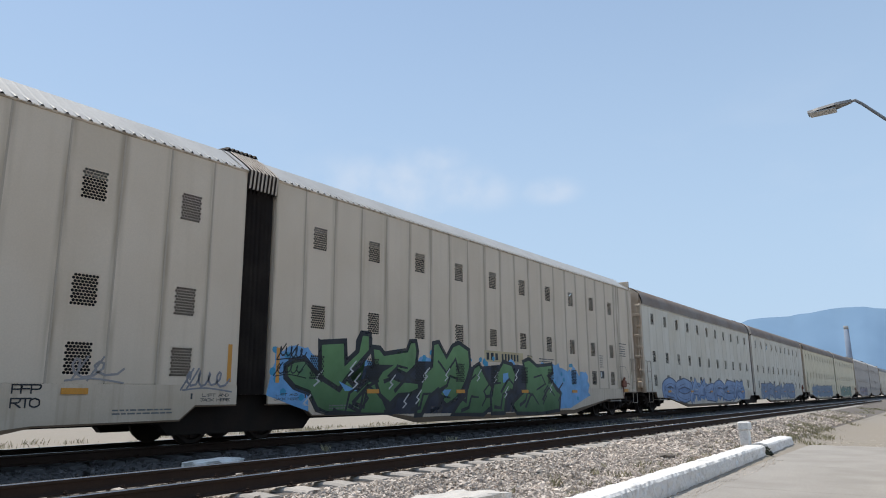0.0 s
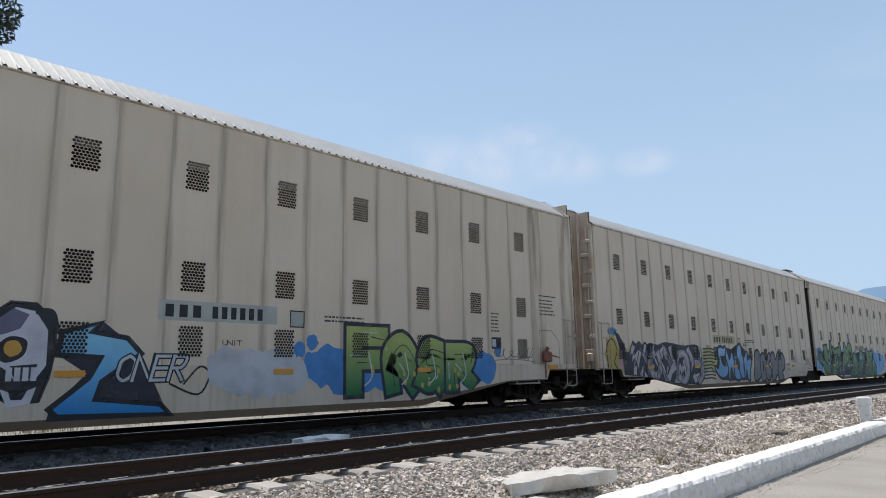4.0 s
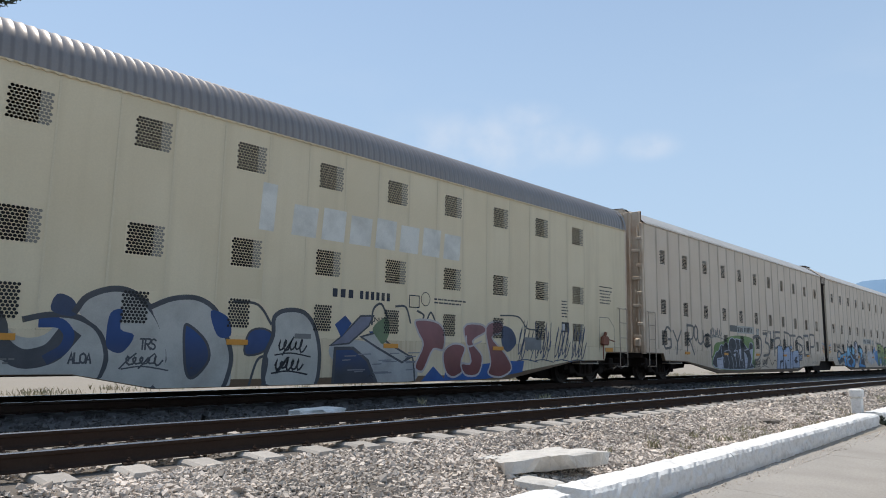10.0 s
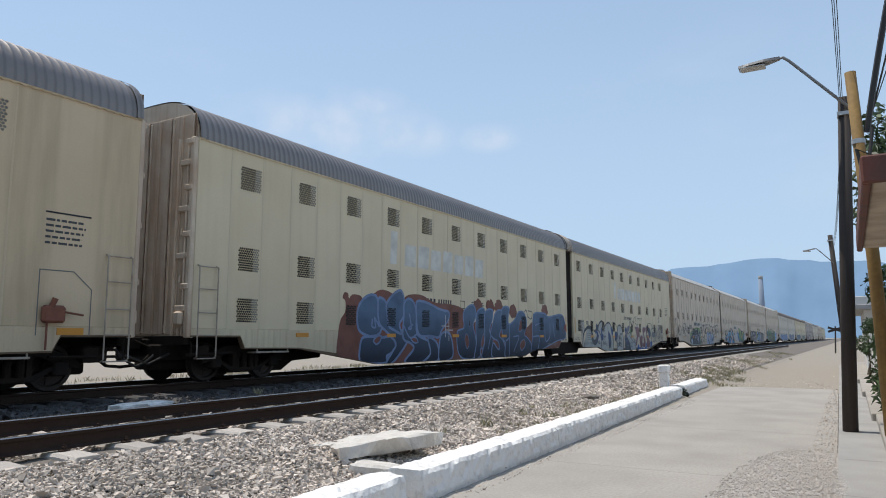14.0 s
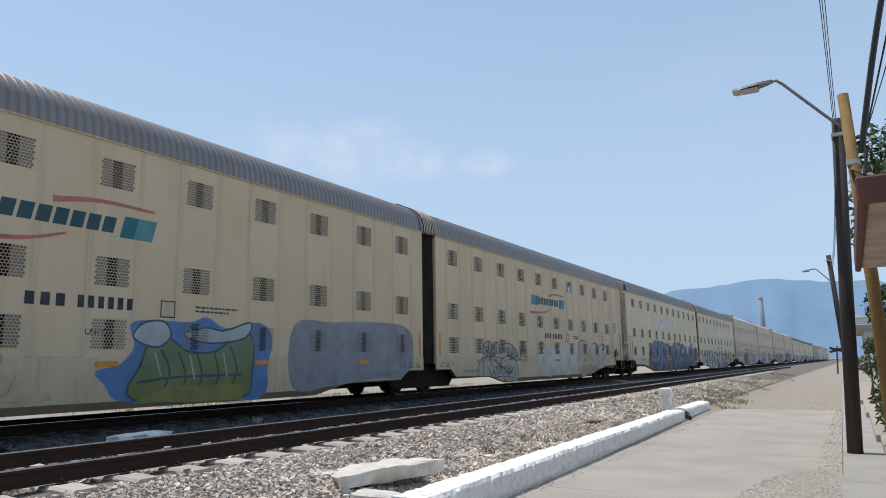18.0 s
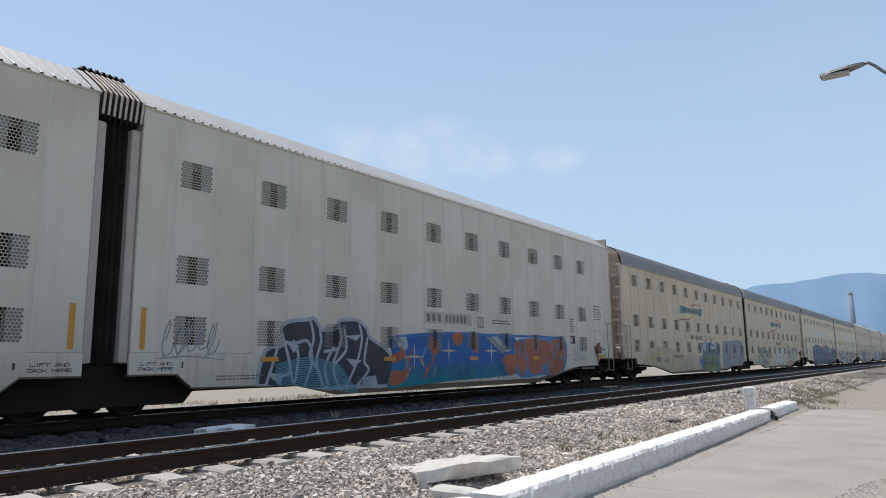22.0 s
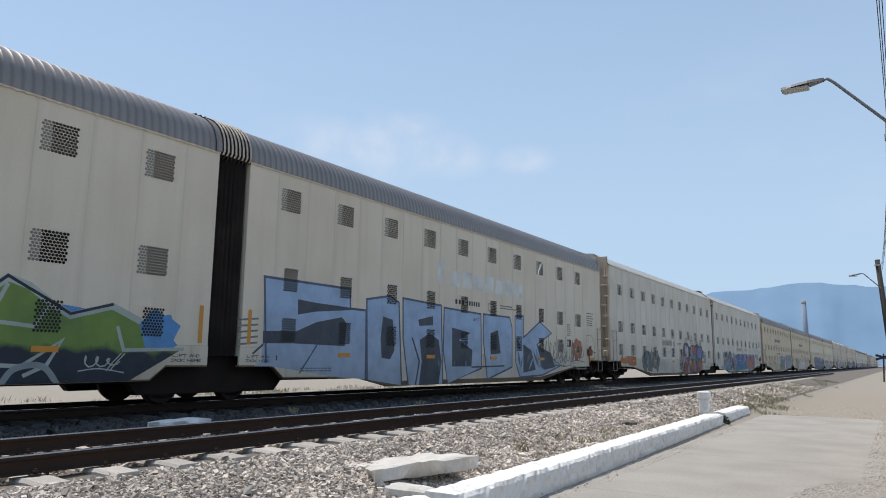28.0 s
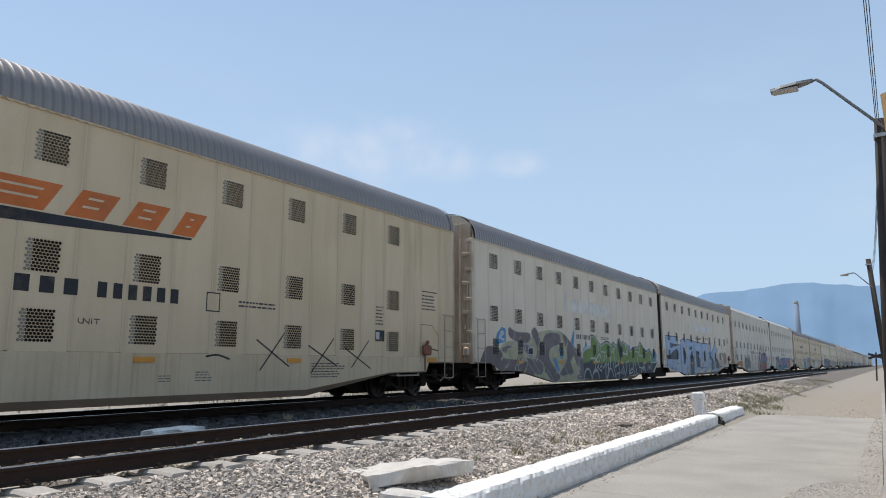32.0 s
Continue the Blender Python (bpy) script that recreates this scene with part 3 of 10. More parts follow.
def roof_mesh(kind, length, mat):
    prof = roof_profile(kind)
    normals = []
    for k in range(len(prof)):
        a, b = prof[max(k - 1, 0)], prof[min(k + 1, len(prof) - 1)]
        d = Vector((b[0] - a[0], b[1] - a[1])).normalized()
        normals.append((-d.y, d.x) if (-d.y * prof[k][0] + d.x) > -9 else (d.y, -d.x))
    pitch = 0.205 if kind == "angular" else 0.17
    waves = int((length - 0.3) / pitch)
    steps = ((0, 0), (0.1, 0.8), (0.2, 1), (0.3, 0.8), (0.4, 0)) if kind == "angular" else ((0, 0), (0.3, 0), (0.42, 0.75), (0.5, 1), (0.58, 0.75), (0.7, 0))
    v, f, n = [], [], len(prof)
    ys = [(0.15 + (w + s) * (length - 0.3) / waves, h) for w in range(waves) for s, h in steps] + [(length - 0.15, 0)]
    amp = 0.003 if kind == "angular" else 0.012
    for y, h in ys:
        edge = 0.045 * h if kind == "angular" else 0.0
        v += [(x - nx * h * -amp * (1 if True else 0), y, z + abs(nz) * h * amp + (edge if i in (0, n - 1) else 0)) for i, ((x, z), (nx, nz)) in enumerate(zip(prof, [(-q[0], q[1]) if q[1] < 0 else q for q in normals]))]
    for j in range(len(ys) - 1):
        f += [(j * n + i, j * n + i + 1, (j + 1) * n + i + 1, (j + 1) * n + i) for i in range(n - 1)]
    # smooth end caps
    for y0, y1 in ((0, 0.15), (length - 0.15, length)):
        o = len(v)
        v += [(x * 1.012, y, z + 0.012) for y in (y0, y1) for x, z in prof]
        f += [(o + i, o + i + 1, o + n + i + 1, o + n + i) for i in range(n - 1)]
    return mesh_of("roof", v, f, mat, smooth=(kind == "round"))


def vent_span(kind):
    """From where to where a vent's holes reach along the panel."""
    core, left, right = VENT_KINDS[kind]
    return -(core / 2 + 0.25 + left) * HOLE_STEP, (core / 2 + 0.25 + right) * HOLE_STEP


def panel_mesh(width, eave, vents, mat):
    """A side sheet, open behind each vent, with a turned-in flange."""
    z0, z1, t = PANEL_Z0, eave, 0.03
    a = width / 2 - 0.012
    s = Shape()
    if not vents:
        s.box(HALF - t, HALF, -a, a, z0, z1, bevel=0.008)
        return s.mesh("side_panel", mat)
    (w0, w1), zs = vent_span(vents), [z0]
    for z in sorted(VENT_Z):
        zs += [z - VENT_H / 2 - 0.01, z + VENT_H / 2 + 0.01]
    zs.append(z1)
    ysl = [-a, w0 - 0.01, w1 + 0.01, a]
    for x in (HALF, HALF - t):
        for i in range(len(zs) - 1):
            for j in range(3):
                if j == 1 and i % 2 == 1:
                    continue
                y0, y1 = ysl[j], ysl[j + 1]
                s.add([(x, y0, zs[i]), (x, y1, zs[i]), (x, y1, zs[i + 1]), (x, y0, zs[i + 1])], [(0, 1, 2, 3) if x == HALF else (3, 2, 1, 0)])
    s.add([(HALF, -a, z0), (HALF - t, -a, z0), (HALF - t, -a, z1), (HALF, -a, z1), (HALF, a, z0), (HALF - t, a, z0), (HALF - t, a, z1), (HALF, a, z1)],
          [(0, 3, 2, 1), (4, 5, 6, 7)])
    return mesh_of("side_panel", s.v, s.f, mat)


def vent_mesh(mat, kind, echo):
    """A perforated plate with staggered round holes; added echo columns have a grey sheet close behind them."""
    core, left, right = VENT_KINDS[kind]
    cols, r = core + left + right, 0.0303
    y_start, y_end = vent_span(kind)
    ch = VENT_H / HOLE_ROWS
    v, f, mi = [], [], []
    x = HALF + 0.003

    def rect(y0, y1, z0, z1, at=x, m=0):
        o = len(v)
        v.extend([(at, y0, z0), (at, y1, z0), (at, y1, z1), (at, y0, z1)])
        f.append((o, o + 1, o + 2, o + 3))
        mi.append(m)

    for j in range(HOLE_ROWS):
        z0 = -VENT_H / 2 + j * ch
        shift = HOLE_STEP / 2 if j % 2 else 0
        if shift:
            rect(y_start, y_start + shift, z0, z0 + ch)
        else:
            rect(y_end - HOLE_STEP / 2, y_end, z0, z0 + ch)
        for i in range(cols):
            y0 = y_start + shift + i * HOLE_STEP
            cy, cz, o = y0 + HOLE_STEP / 2, z0 + ch / 2, len(v)
            v.extend([(x, y0 + HOLE_STEP, z0), (x, y0 + HOLE_STEP, z0 + ch), (x, y0, z0 + ch), (x, y0, z0)])
            for k in range(8):
                w = -math.pi / 4 + k * math.pi / 4
                v.append((x, cy + math.cos(w) * r, cz + math.sin(w) * min(r, ch / 2 - 0.0004)))
            for k in range(4):
                c, a = o + k, o + 4 + 2 * k
                d, b = o + (k + 1) % 4, o + 4 + (2 * k + 2) % 8
                f.extend([(c, a, a + 1), (c, a + 1, d), (d, a + 1, b)])
                mi.extend([0, 0, 0])
    b = 0.02
    for y0, y1, z0, z1 in ((y_start - b, y_end + b, VENT_H / 2, VENT_H / 2 + b), (y_start - b, y_end + b, -VENT_H / 2 - b, -VENT_H / 2),
                           (y_start - b, y_start, -VENT_H / 2, VENT_H / 2), (y_end, y_end + b, -VENT_H / 2, VENT_H / 2)):
        rect(y0, y1, z0, z1)
    depth = 0.006 if kind != "wide" else 0.015
    if left:
        rect(y_start - 0.01, y_start + (left + 0.1) * HOLE_STEP, -VENT_H / 2 - 0.01, VENT_H / 2 + 0.01, HALF - depth, 1)
    if right:
        rect(y_end - (right + 0.1) * HOLE_STEP, y_end + 0.01, -VENT_H / 2 - 0.01, VENT_H / 2 + 0.01, HALF - depth, 1)
    return mesh_of("vent", v, f, mat, echo, index=mi)


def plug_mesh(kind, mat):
    """The same holes where paint runs across the plate: near-black discs in place of shaded bores."""
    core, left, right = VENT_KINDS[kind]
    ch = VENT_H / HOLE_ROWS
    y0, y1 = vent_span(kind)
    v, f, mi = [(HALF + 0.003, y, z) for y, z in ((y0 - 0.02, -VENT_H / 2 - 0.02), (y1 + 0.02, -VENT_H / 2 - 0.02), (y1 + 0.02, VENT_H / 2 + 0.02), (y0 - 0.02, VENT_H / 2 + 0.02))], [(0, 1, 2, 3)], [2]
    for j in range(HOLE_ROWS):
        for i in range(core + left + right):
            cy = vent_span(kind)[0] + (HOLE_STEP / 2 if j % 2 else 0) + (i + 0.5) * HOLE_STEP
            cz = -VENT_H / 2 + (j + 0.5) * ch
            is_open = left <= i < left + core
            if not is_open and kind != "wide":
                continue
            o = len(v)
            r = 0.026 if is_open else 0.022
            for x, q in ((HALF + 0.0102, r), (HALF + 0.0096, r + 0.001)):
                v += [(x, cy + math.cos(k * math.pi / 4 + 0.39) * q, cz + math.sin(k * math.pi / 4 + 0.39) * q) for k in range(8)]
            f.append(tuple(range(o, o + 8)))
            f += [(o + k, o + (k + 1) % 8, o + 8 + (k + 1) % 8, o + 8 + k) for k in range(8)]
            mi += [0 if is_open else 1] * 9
    return mesh_of("vent", v, f, M_INNER_SHADE, M_VENT_ECHO, mat, index=mi)


def sill_outline(length):
    """Lower edge from the bellows end to the door end, as seen from the side."""
    low = [(0.0, 0.73), (0.95, 0.73), (1.28, 0.47), (3.9, 0.45), (5.2, 0.2), (length - 6.6, 0.2), (length - 3.3, 0.68), (length - 1.5, 0.7), (length - 1.36, 0.97), (length, 0.97)]
    return low


def welded(me):
    bm = bmesh.new()
    bm.from_mesh(me)
    bmesh.ops.remove_doubles(bm, verts=bm.verts, dist=0.0005)
    bm.to_mesh(me)
    bm.free()
    return me


def sill_mesh(length, mat):
    low = sill_outline(length)
    s = Shape()
    n = len(low)
    for x0, x1 in ((HALF - 0.05, HALF),):
        for k in range(n - 1):
            (a, za), (b, zb) = low[k], low[k + 1]
            ha, hb = (0.141 if za < 0.3 else 0.031), (0.141 if zb < 0.3 else 0.031)
            s.prism([(a, za + ha), (b, zb + hb), (b, PANEL_Z0 - 0.001), (a, PANEL_Z0 - 0.001)], x0, x1, 0)
    return welded(s.mesh("side_sill", mat))


def flange_mesh(length):
    low = sill_outline(length)
    s = Shape()
    for (a, za), (b, zb) in zip(low, low[1:]):
        ha, hb = (0.14 if za < 0.3 else 0.03), (0.14 if zb < 0.3 else 0.03)
        s.prism([(a, za), (b, zb), (b, zb + hb), (a, za + ha)], HALF - 0.12, HALF + 0.004, 0)
    return welded(s.mesh("sill_flange", M_SILL_RUST))


def shell_mesh(kind, length):
    """Far wall that closes the rack behind the side panels."""
    return Shape().box(-HALF, -HALF + 0.04, 0, length, 0.9, EAVE[kind]).mesh("far_wall", M_INNER_SHADE)


def deck_mesh(length, z, thick, inset):
    """One loading deck of the rack."""
    return Shape().box(-HALF + 0.045, HALF - 0.06 - inset, 0.02 + inset, length - 0.02 - inset, z, z + thick).mesh("deck", M_INNER_SHADE)


def center_sill_mesh(length):
    s = Shape()
    s.box(-0.35, 0.35, 0.0, length + 0.1, 0.55, 0.94, bevel=0.03)
    for k in range(6):
        y = 3.5 + k * (length - 7) / 5
        s.box(-1.3, 1.3, y - 0.08, y + 0.08, 0.6, 0.94)
    return s.mesh("centre_sill", M_UNDER)


def end_wall_mesh(kind, mat):
    prof = roof_profile(kind)
    s = Shape()
    s.v = [(x * 0.97, 0, z - 0.01) for x, z in prof] + [(-HALF + 0.01, 0, 0.95), (HALF - 0.01, 0, 0.95)]
    s.f = [tuple(range(len(s.v)))]
    s.i = [0]
    s2 = Shape()
    n = len(s.v)
    s2.add([(x, y, z) for y in (-0.02, 0.02) for x, _, z in s.v], [tuple(range(n)), tuple(range(2 * n - 1, n - 1, -1))] + [(k, (k + 1) % n, n + (k + 1) % n, n + k) for k in range(n)])
    return s2.mesh("end_wall", mat)


def door_leaf_mesh(kind):
    """One of the folding end-door leaves: a sheet with upright stiffeners."""
    top = 6.12 if kind == "angular" else 5.75
    s = Shape()
    s.box(0.0, 0.72, 0.0, 0.04, 1.02, top, bevel=0.01)
    for x in (0.03, 0.36, 0.66):
        s.box(x, x + 0.05, 0.04, 0.075, 1.05, top - 0.05, bevel=0.008)
    for x in (-0.012, 0.714):
        s.box(x, x + 0.018, 0.036, 0.06, 1.03, top - 0.02, mat=1)
    return s.mesh("door_leaf", M_DOOR, M_DOOR_RUST)


def corner_post_mesh(kind):
    s = Shape()
    top = EAVE[kind]
    s.box(HALF - 0.14, HALF - 0.01, 0.0, 0.12, 0.95, top, bevel=0.02)
    s.tube([(HALF - 0.2, 0.1, 1.0), (HALF - 0.2, 0.1, top - 0.1)], 0.025, 6)
    for z in (1.5, 2.6, 3.6, 4.6):
        s.box(HALF - 0.42, HALF - 0.1, 0.075, 0.14, z, z + 0.12, bevel=0.012)
        s.tube([(HALF - 0.3, 0.12, z - 0.5), (HALF - 0.3, 0.12, z - 0.36)], 0.02, 6)
        s.box(HALF - 0.24, HALF - 0.02, 0.11, 0.16, z + 0.45, z + 0.57, bevel=0.015)
    s.tube([(HALF - 0.5, 0.1, 1.0), (HALF - 0.5, 0.1, top)], 0.03, 6)
    s.box(HALF - 0.34, HALF - 0.12, 0.1, 0.24, 1.2, 1.5, bevel=0.04)
    return s.mesh("corner_post", M_DOOR)


def ladder_mesh():
    s = Shape()
    for y in (0.0, 0.5):
        s.tube([(0.0, y, 0.52), (0.07, y, 0.56), (0.07, y, 2.44), (0.0, y, 2.47)], 0.016, 6)
    for z in (0.52, 1.0, 1.47, 1.97, 2.44):
        s.tube([(0.07, 0.0, z), (0.07, 0.5, z)], 0.014, 6)
    return s.mesh("ladder", M_HANDRAIL)


def bellows_side_mesh(reach):
    """Pleated rubber wall between the two units."""
    v, f = [], []
    folds = 7
    ys = [BELLOWS * k / (folds * 2) for k in range(folds * 2 + 1)]
    for k, y in enumerate(ys):
        x = reach + (0.12 if k % 2 else 0.0)
        v += [(x, y, 0.95), (x + 0.02, y, 1.35), (x + 0.02, y, 5.35), (-x, y, 5.35), (-x, y, 0.95)]
    for k in range(len(ys) - 1):
        f += [(k * 5 + i, (k + 1) * 5 + i, (k + 1) * 5 + i + 1, k * 5 + i + 1) for i in range(4)]
    return mesh_of("bellows_wall", v, f, M_RUBBER)


def bellows_top_mesh(kind):
    prof = roof_profile(kind)
    prof = [(x * 1.0, z - 0.02) for x, z in prof]
    prof = [(prof[0][0] - 0.05, 5.1 if kind == "round" else 5.25)] + prof + [(prof[-1][0] + 0.05, 5.1 if kind == "round" else 5.25)]
    v, f, n, index = [], [], len(prof), []
    folds = 8
    for k in range(folds):
        for u, d in ((0.0, -0.03), (0.2, 0.05), (0.62, 0.06), (0.85, -0.03)):
            v += [(x * (1 + d * 0.5), BELLOWS * (k + u) / folds, z + d) for x, z in prof]
    for k in range(folds * 4 - 1):
        f += [(k * n + i, k * n + i + 1, (k + 1) * n + i + 1, (k + 1) * n + i) for i in range(n - 1)]
        # fold tops coloured pale as lit, sides black as shaded; crown is rubber
        index += [0 if k % 4 == 1 and abs(prof[i][0] + prof[i + 1][0]) > 1.5 else 1 for i in range(n - 1)]
    return mesh_of("bellows_roof", v, f, M_BELLOWS_TOP, M_RUBBER, index=index)


def gangway_mesh(mat):
    s = Shape()
    s.box(HALF - 0.36, HALF - 0.05, 0.0, 0.17, 0.96, 5.2, bevel=0.02)
    return s.mesh("gangway_frame", mat)


def hood_cover_mesh(kind):
    """Loose black strip lying in ridges over the crown of the hood."""
    prof = [(x, z) for x, z in roof_profile(kind) if abs(x) < (0.83 if kind == "angular" else 0.7)]
    v, f, n, folds = [], [], len(prof), 7
    for k in range(folds * 2 + 1):
        d = 0.13 if k % 2 else 0.06
        v += [(x, -0.02 + (BELLOWS + 0.04) * k / (folds * 2), z + d) for x, z in prof]
    for k in range(folds * 2):
        f += [(k * n + i, k * n + i + 1, (k + 1) * n + i + 1, (k + 1) * n + i) for i in range(n - 1)]
    return mesh_of("hood_cover", v, f, M_RUBBER)


def eave_trim_mesh(length, mat):
    """Scalloped lower edge of the rounded roof sheets, one wavy strip."""
    v, f, step = [], [], 0.17
    for k in range(int((length - 0.3) / step)):
        for u, z in ((0.0, 5.168), (0.03, 5.152), (0.06, 5.152), (0.09, 5.168), (0.13, 5.18)):
            y = 0.16 + k * step + u
            v += [(HALF + 0.03, y, z), (HALF + 0.036, y, 5.192), (HALF + 0.004, y, 5.192), (HALF + 0.004, y, z)]
    n = len(v) // 4
    f = [(k * 4 + i, (k + 1) * 4 + i, (k + 1) * 4 + (i + 1) % 4, k * 4 + (i + 1) % 4) for k in range(n - 1) for i in range(4)]
    return mesh_of("eave_trim", v, f, mat)


def side_frame_mesh():
    """Cast truck side frame with its spring window and axle boxes."""
    s = Shape()
    x0, x1 = 1.0, 1.14
    s.prism([(-1.25, 0.52), (-1.05, 0.62), (-0.55, 0.78), (0.55, 0.78), (1.05, 0.62), (1.25, 0.52), (1.25, 0.4), (0.95, 0.46), (0.5, 0.62), (-0.5, 0.62), (-0.95, 0.46), (-1.25, 0.4)], x0, x1)
    s.prism([(-0.95, 0.5), (-0.42, 0.2), (0.42, 0.2), (0.95, 0.5), (0.85, 0.52), (0.36, 0.28), (-0.36, 0.28), (-0.85, 0.52)], x0, x1)
    for y in (-0.88, 0.88):
        s.box(x0 - 0.02, x1 + 0.05, y - 0.14, y + 0.14, 0.28, 0.56, bevel=0.03)
    for y in (-0.22, 0.0, 0.22):
        s.tube([(1.07, y, 0.26), (1.07, y, 0.62)], 0.07, 8)
    for y in (-0.34, 0.34):
        s.box(x0, x1, y - 0.05, y + 0.05, 0.25, 0.65)
    return s.mesh("side_frame", M_UNDER)


def wheelset_mesh():
    s = Shape()
    for sx in (-1, 1):
        prof = [(0.68, 0.1), (0.68, 0.445), (0.71, 0.445), (0.72, 0.42), (0.82, 0.41), (0.82, 0.34), (0.78, 0.32), (0.775, 0.17), (0.83, 0.15), (0.83, 0.1)]
        n, k = 24, len(prof)
        v = [(sx * x, math.cos(2 * math.pi * j / n) * r, math.sin(2 * math.pi * j / n) * r) for j in range(n) for x, r in prof]
        f = [(j * k + i, j * k + i + 1, ((j + 1) % n) * k + i + 1, ((j + 1) % n) * k + i) for j in range(n) for i in range(k - 1)]
        s.add(v, f)
        for j in range(4):
            w = j * math.pi / 2
            s.box(0.775, 0.8, -0.025, 0.025, 0.2, 0.3, m=Matrix.Rotation(w, 4, "X") @ Matrix.Diagonal((sx, 1, 1, 1)))
    s.tube([(-1.1, 0, 0), (1.1, 0, 0)], 0.085, 10)
    return s.mesh("wheelset", M_WHEEL)


def bolster_mesh():
    s = Shape()
    s.box(-1.05, 1.05, -0.2, 0.2, 0.5, 0.72, bevel=0.04)
    s.box(-0.4, 0.4, -0.3, 0.3, 0.6, 0.9, bevel=0.03)
    s.tube([(-0.9, 0.3, 0.45), (0.9, 0.3, 0.45)], 0.05, 6)
    return s.mesh("bolster", M_UNDER)


def shroud_mesh(outline, x0=0.32, x1=0.6):
    """Black bolster plates and brake gear that fill the space behind a truck."""
    s = Shape()
    s.prism(outline, x0, x1)
    s.prism([(y, z) for y, z in outline], -x1, -x0)
    return s.mesh("bolster_plate", M_UNDER)


def brake_mesh():
    """Rusty hand-brake housing with its chain rod."""
    s = Shape()
    s.box(0, 0.12, -0.2, 0.2, 1.2, 1.5, bevel=0.05)
    s.tube([(0.06, -0.05, 1.45), (0.1, 0.0, 1.62)], 0.05, 8)
    s.tube([(0.1, 0.1, 1.4), (0.12, 0.5, 1.34)], 0.02, 6)
    s.tube([(0.06, -0.1, 1.2), (0.06, -0.1, 0.75)], 0.02, 6)
    return s.mesh("brake_housing", M_RUST_RED)


def footboard_mesh():
    s = Shape()
    s.box(-0.25, 0.05, -0.55, 0.55, 0.6, 0.64, bevel=0.01)
    for y in (-0.5, 0.5):
        s.tube([(0.03, y, 0.62), (0.03, y, 1.0)], 0.016, 6)
    s.tube([(0.03, -0.5, 0.8), (0.03, 0.5, 0.8)], 0.014, 6)
    return s.mesh("footboard", M_HANDRAIL)


def coupler_mesh():
    s = Shape()
    s.box(-0.12, 0.12, -0.2, 0.75, 0.72, 0.98, bevel=0.03)
    s.box(-0.2, 0.2, 0.45, 0.8, 0.68, 1.0, bevel=0.05)
    s.box(-1.4, 1.4, -0.15, 0.0, 0.8, 1.0, bevel=0.02)
    s.box(-0.75, 0.75, -1.3, 0.1, 0.48, 0.82, bevel=0.03)
    s.box(0.5, 1.3, -0.75, -0.45, 0.5, 0.8, bevel=0.03)
    s.box(-1.3, -0.5, -0.75, -0.3, 0.42, 0.8, bevel=0.03)
    s.box(-0.5, 0.5, -1.0, -0.2, 0.26, 0.5, bevel=0.04)
    s.tube([(0.35, -0.1, 0.72), (0.42, 0.3, 0.4), (0.3, 0.72, 0.36)], 0.035, 6)
    s.tube([(1.45, -0.1, 0.86), (0.9, 0.02, 0.8), (0.5, 0.05, 0.72), (0.2, 0.3, 0.9)], 0.022, 6)
    s.tube([(1.48, -0.1, 0.86), (1.48, -0.08, 0.55)], 0.02, 6)
    s.tube([(1.3, -1.4, 0.62), (1.3, -0.1, 0.6)], 0.03, 6)
    return s.mesh("coupler", M_UNDER)


def hose_mesh():
    s = Shape()
    pts = [(0.5 + 0.05 * math.sin(k), -0.25 + 1.0 * k / 12, 0.75 - 0.38 * math.sin(math.pi * k / 12)) for k in range(13)]
    s.tube(pts, 0.028, 6)
    s.tube([(0.8, -0.3, 0.62), (0.8, 0.2, 0.42), (0.75, 0.7, 0.6)], 0.022, 6)
    return s.mesh("air_hose", M_CABLE)


wheel_spin = []  # (wheelset, centre): turned in motions()


def add_truck(unit, y):
    truck = put("truck", cached("side_frame", side_frame_mesh), unit, pose(0, y, 0))
    put("side_frame", cached("side_frame", side_frame_mesh), truck, pose(0, 0, 0, 0, 0, 180))
    put("bolster", cached("bolster", bolster_mesh), truck)
    for dy in (-0.88, 0.88):
        w = put("wheelset", cached("wheelset", wheelset_mesh), truck, pose(0, dy, 0.42))
        wheel_spin.append((w, dy))


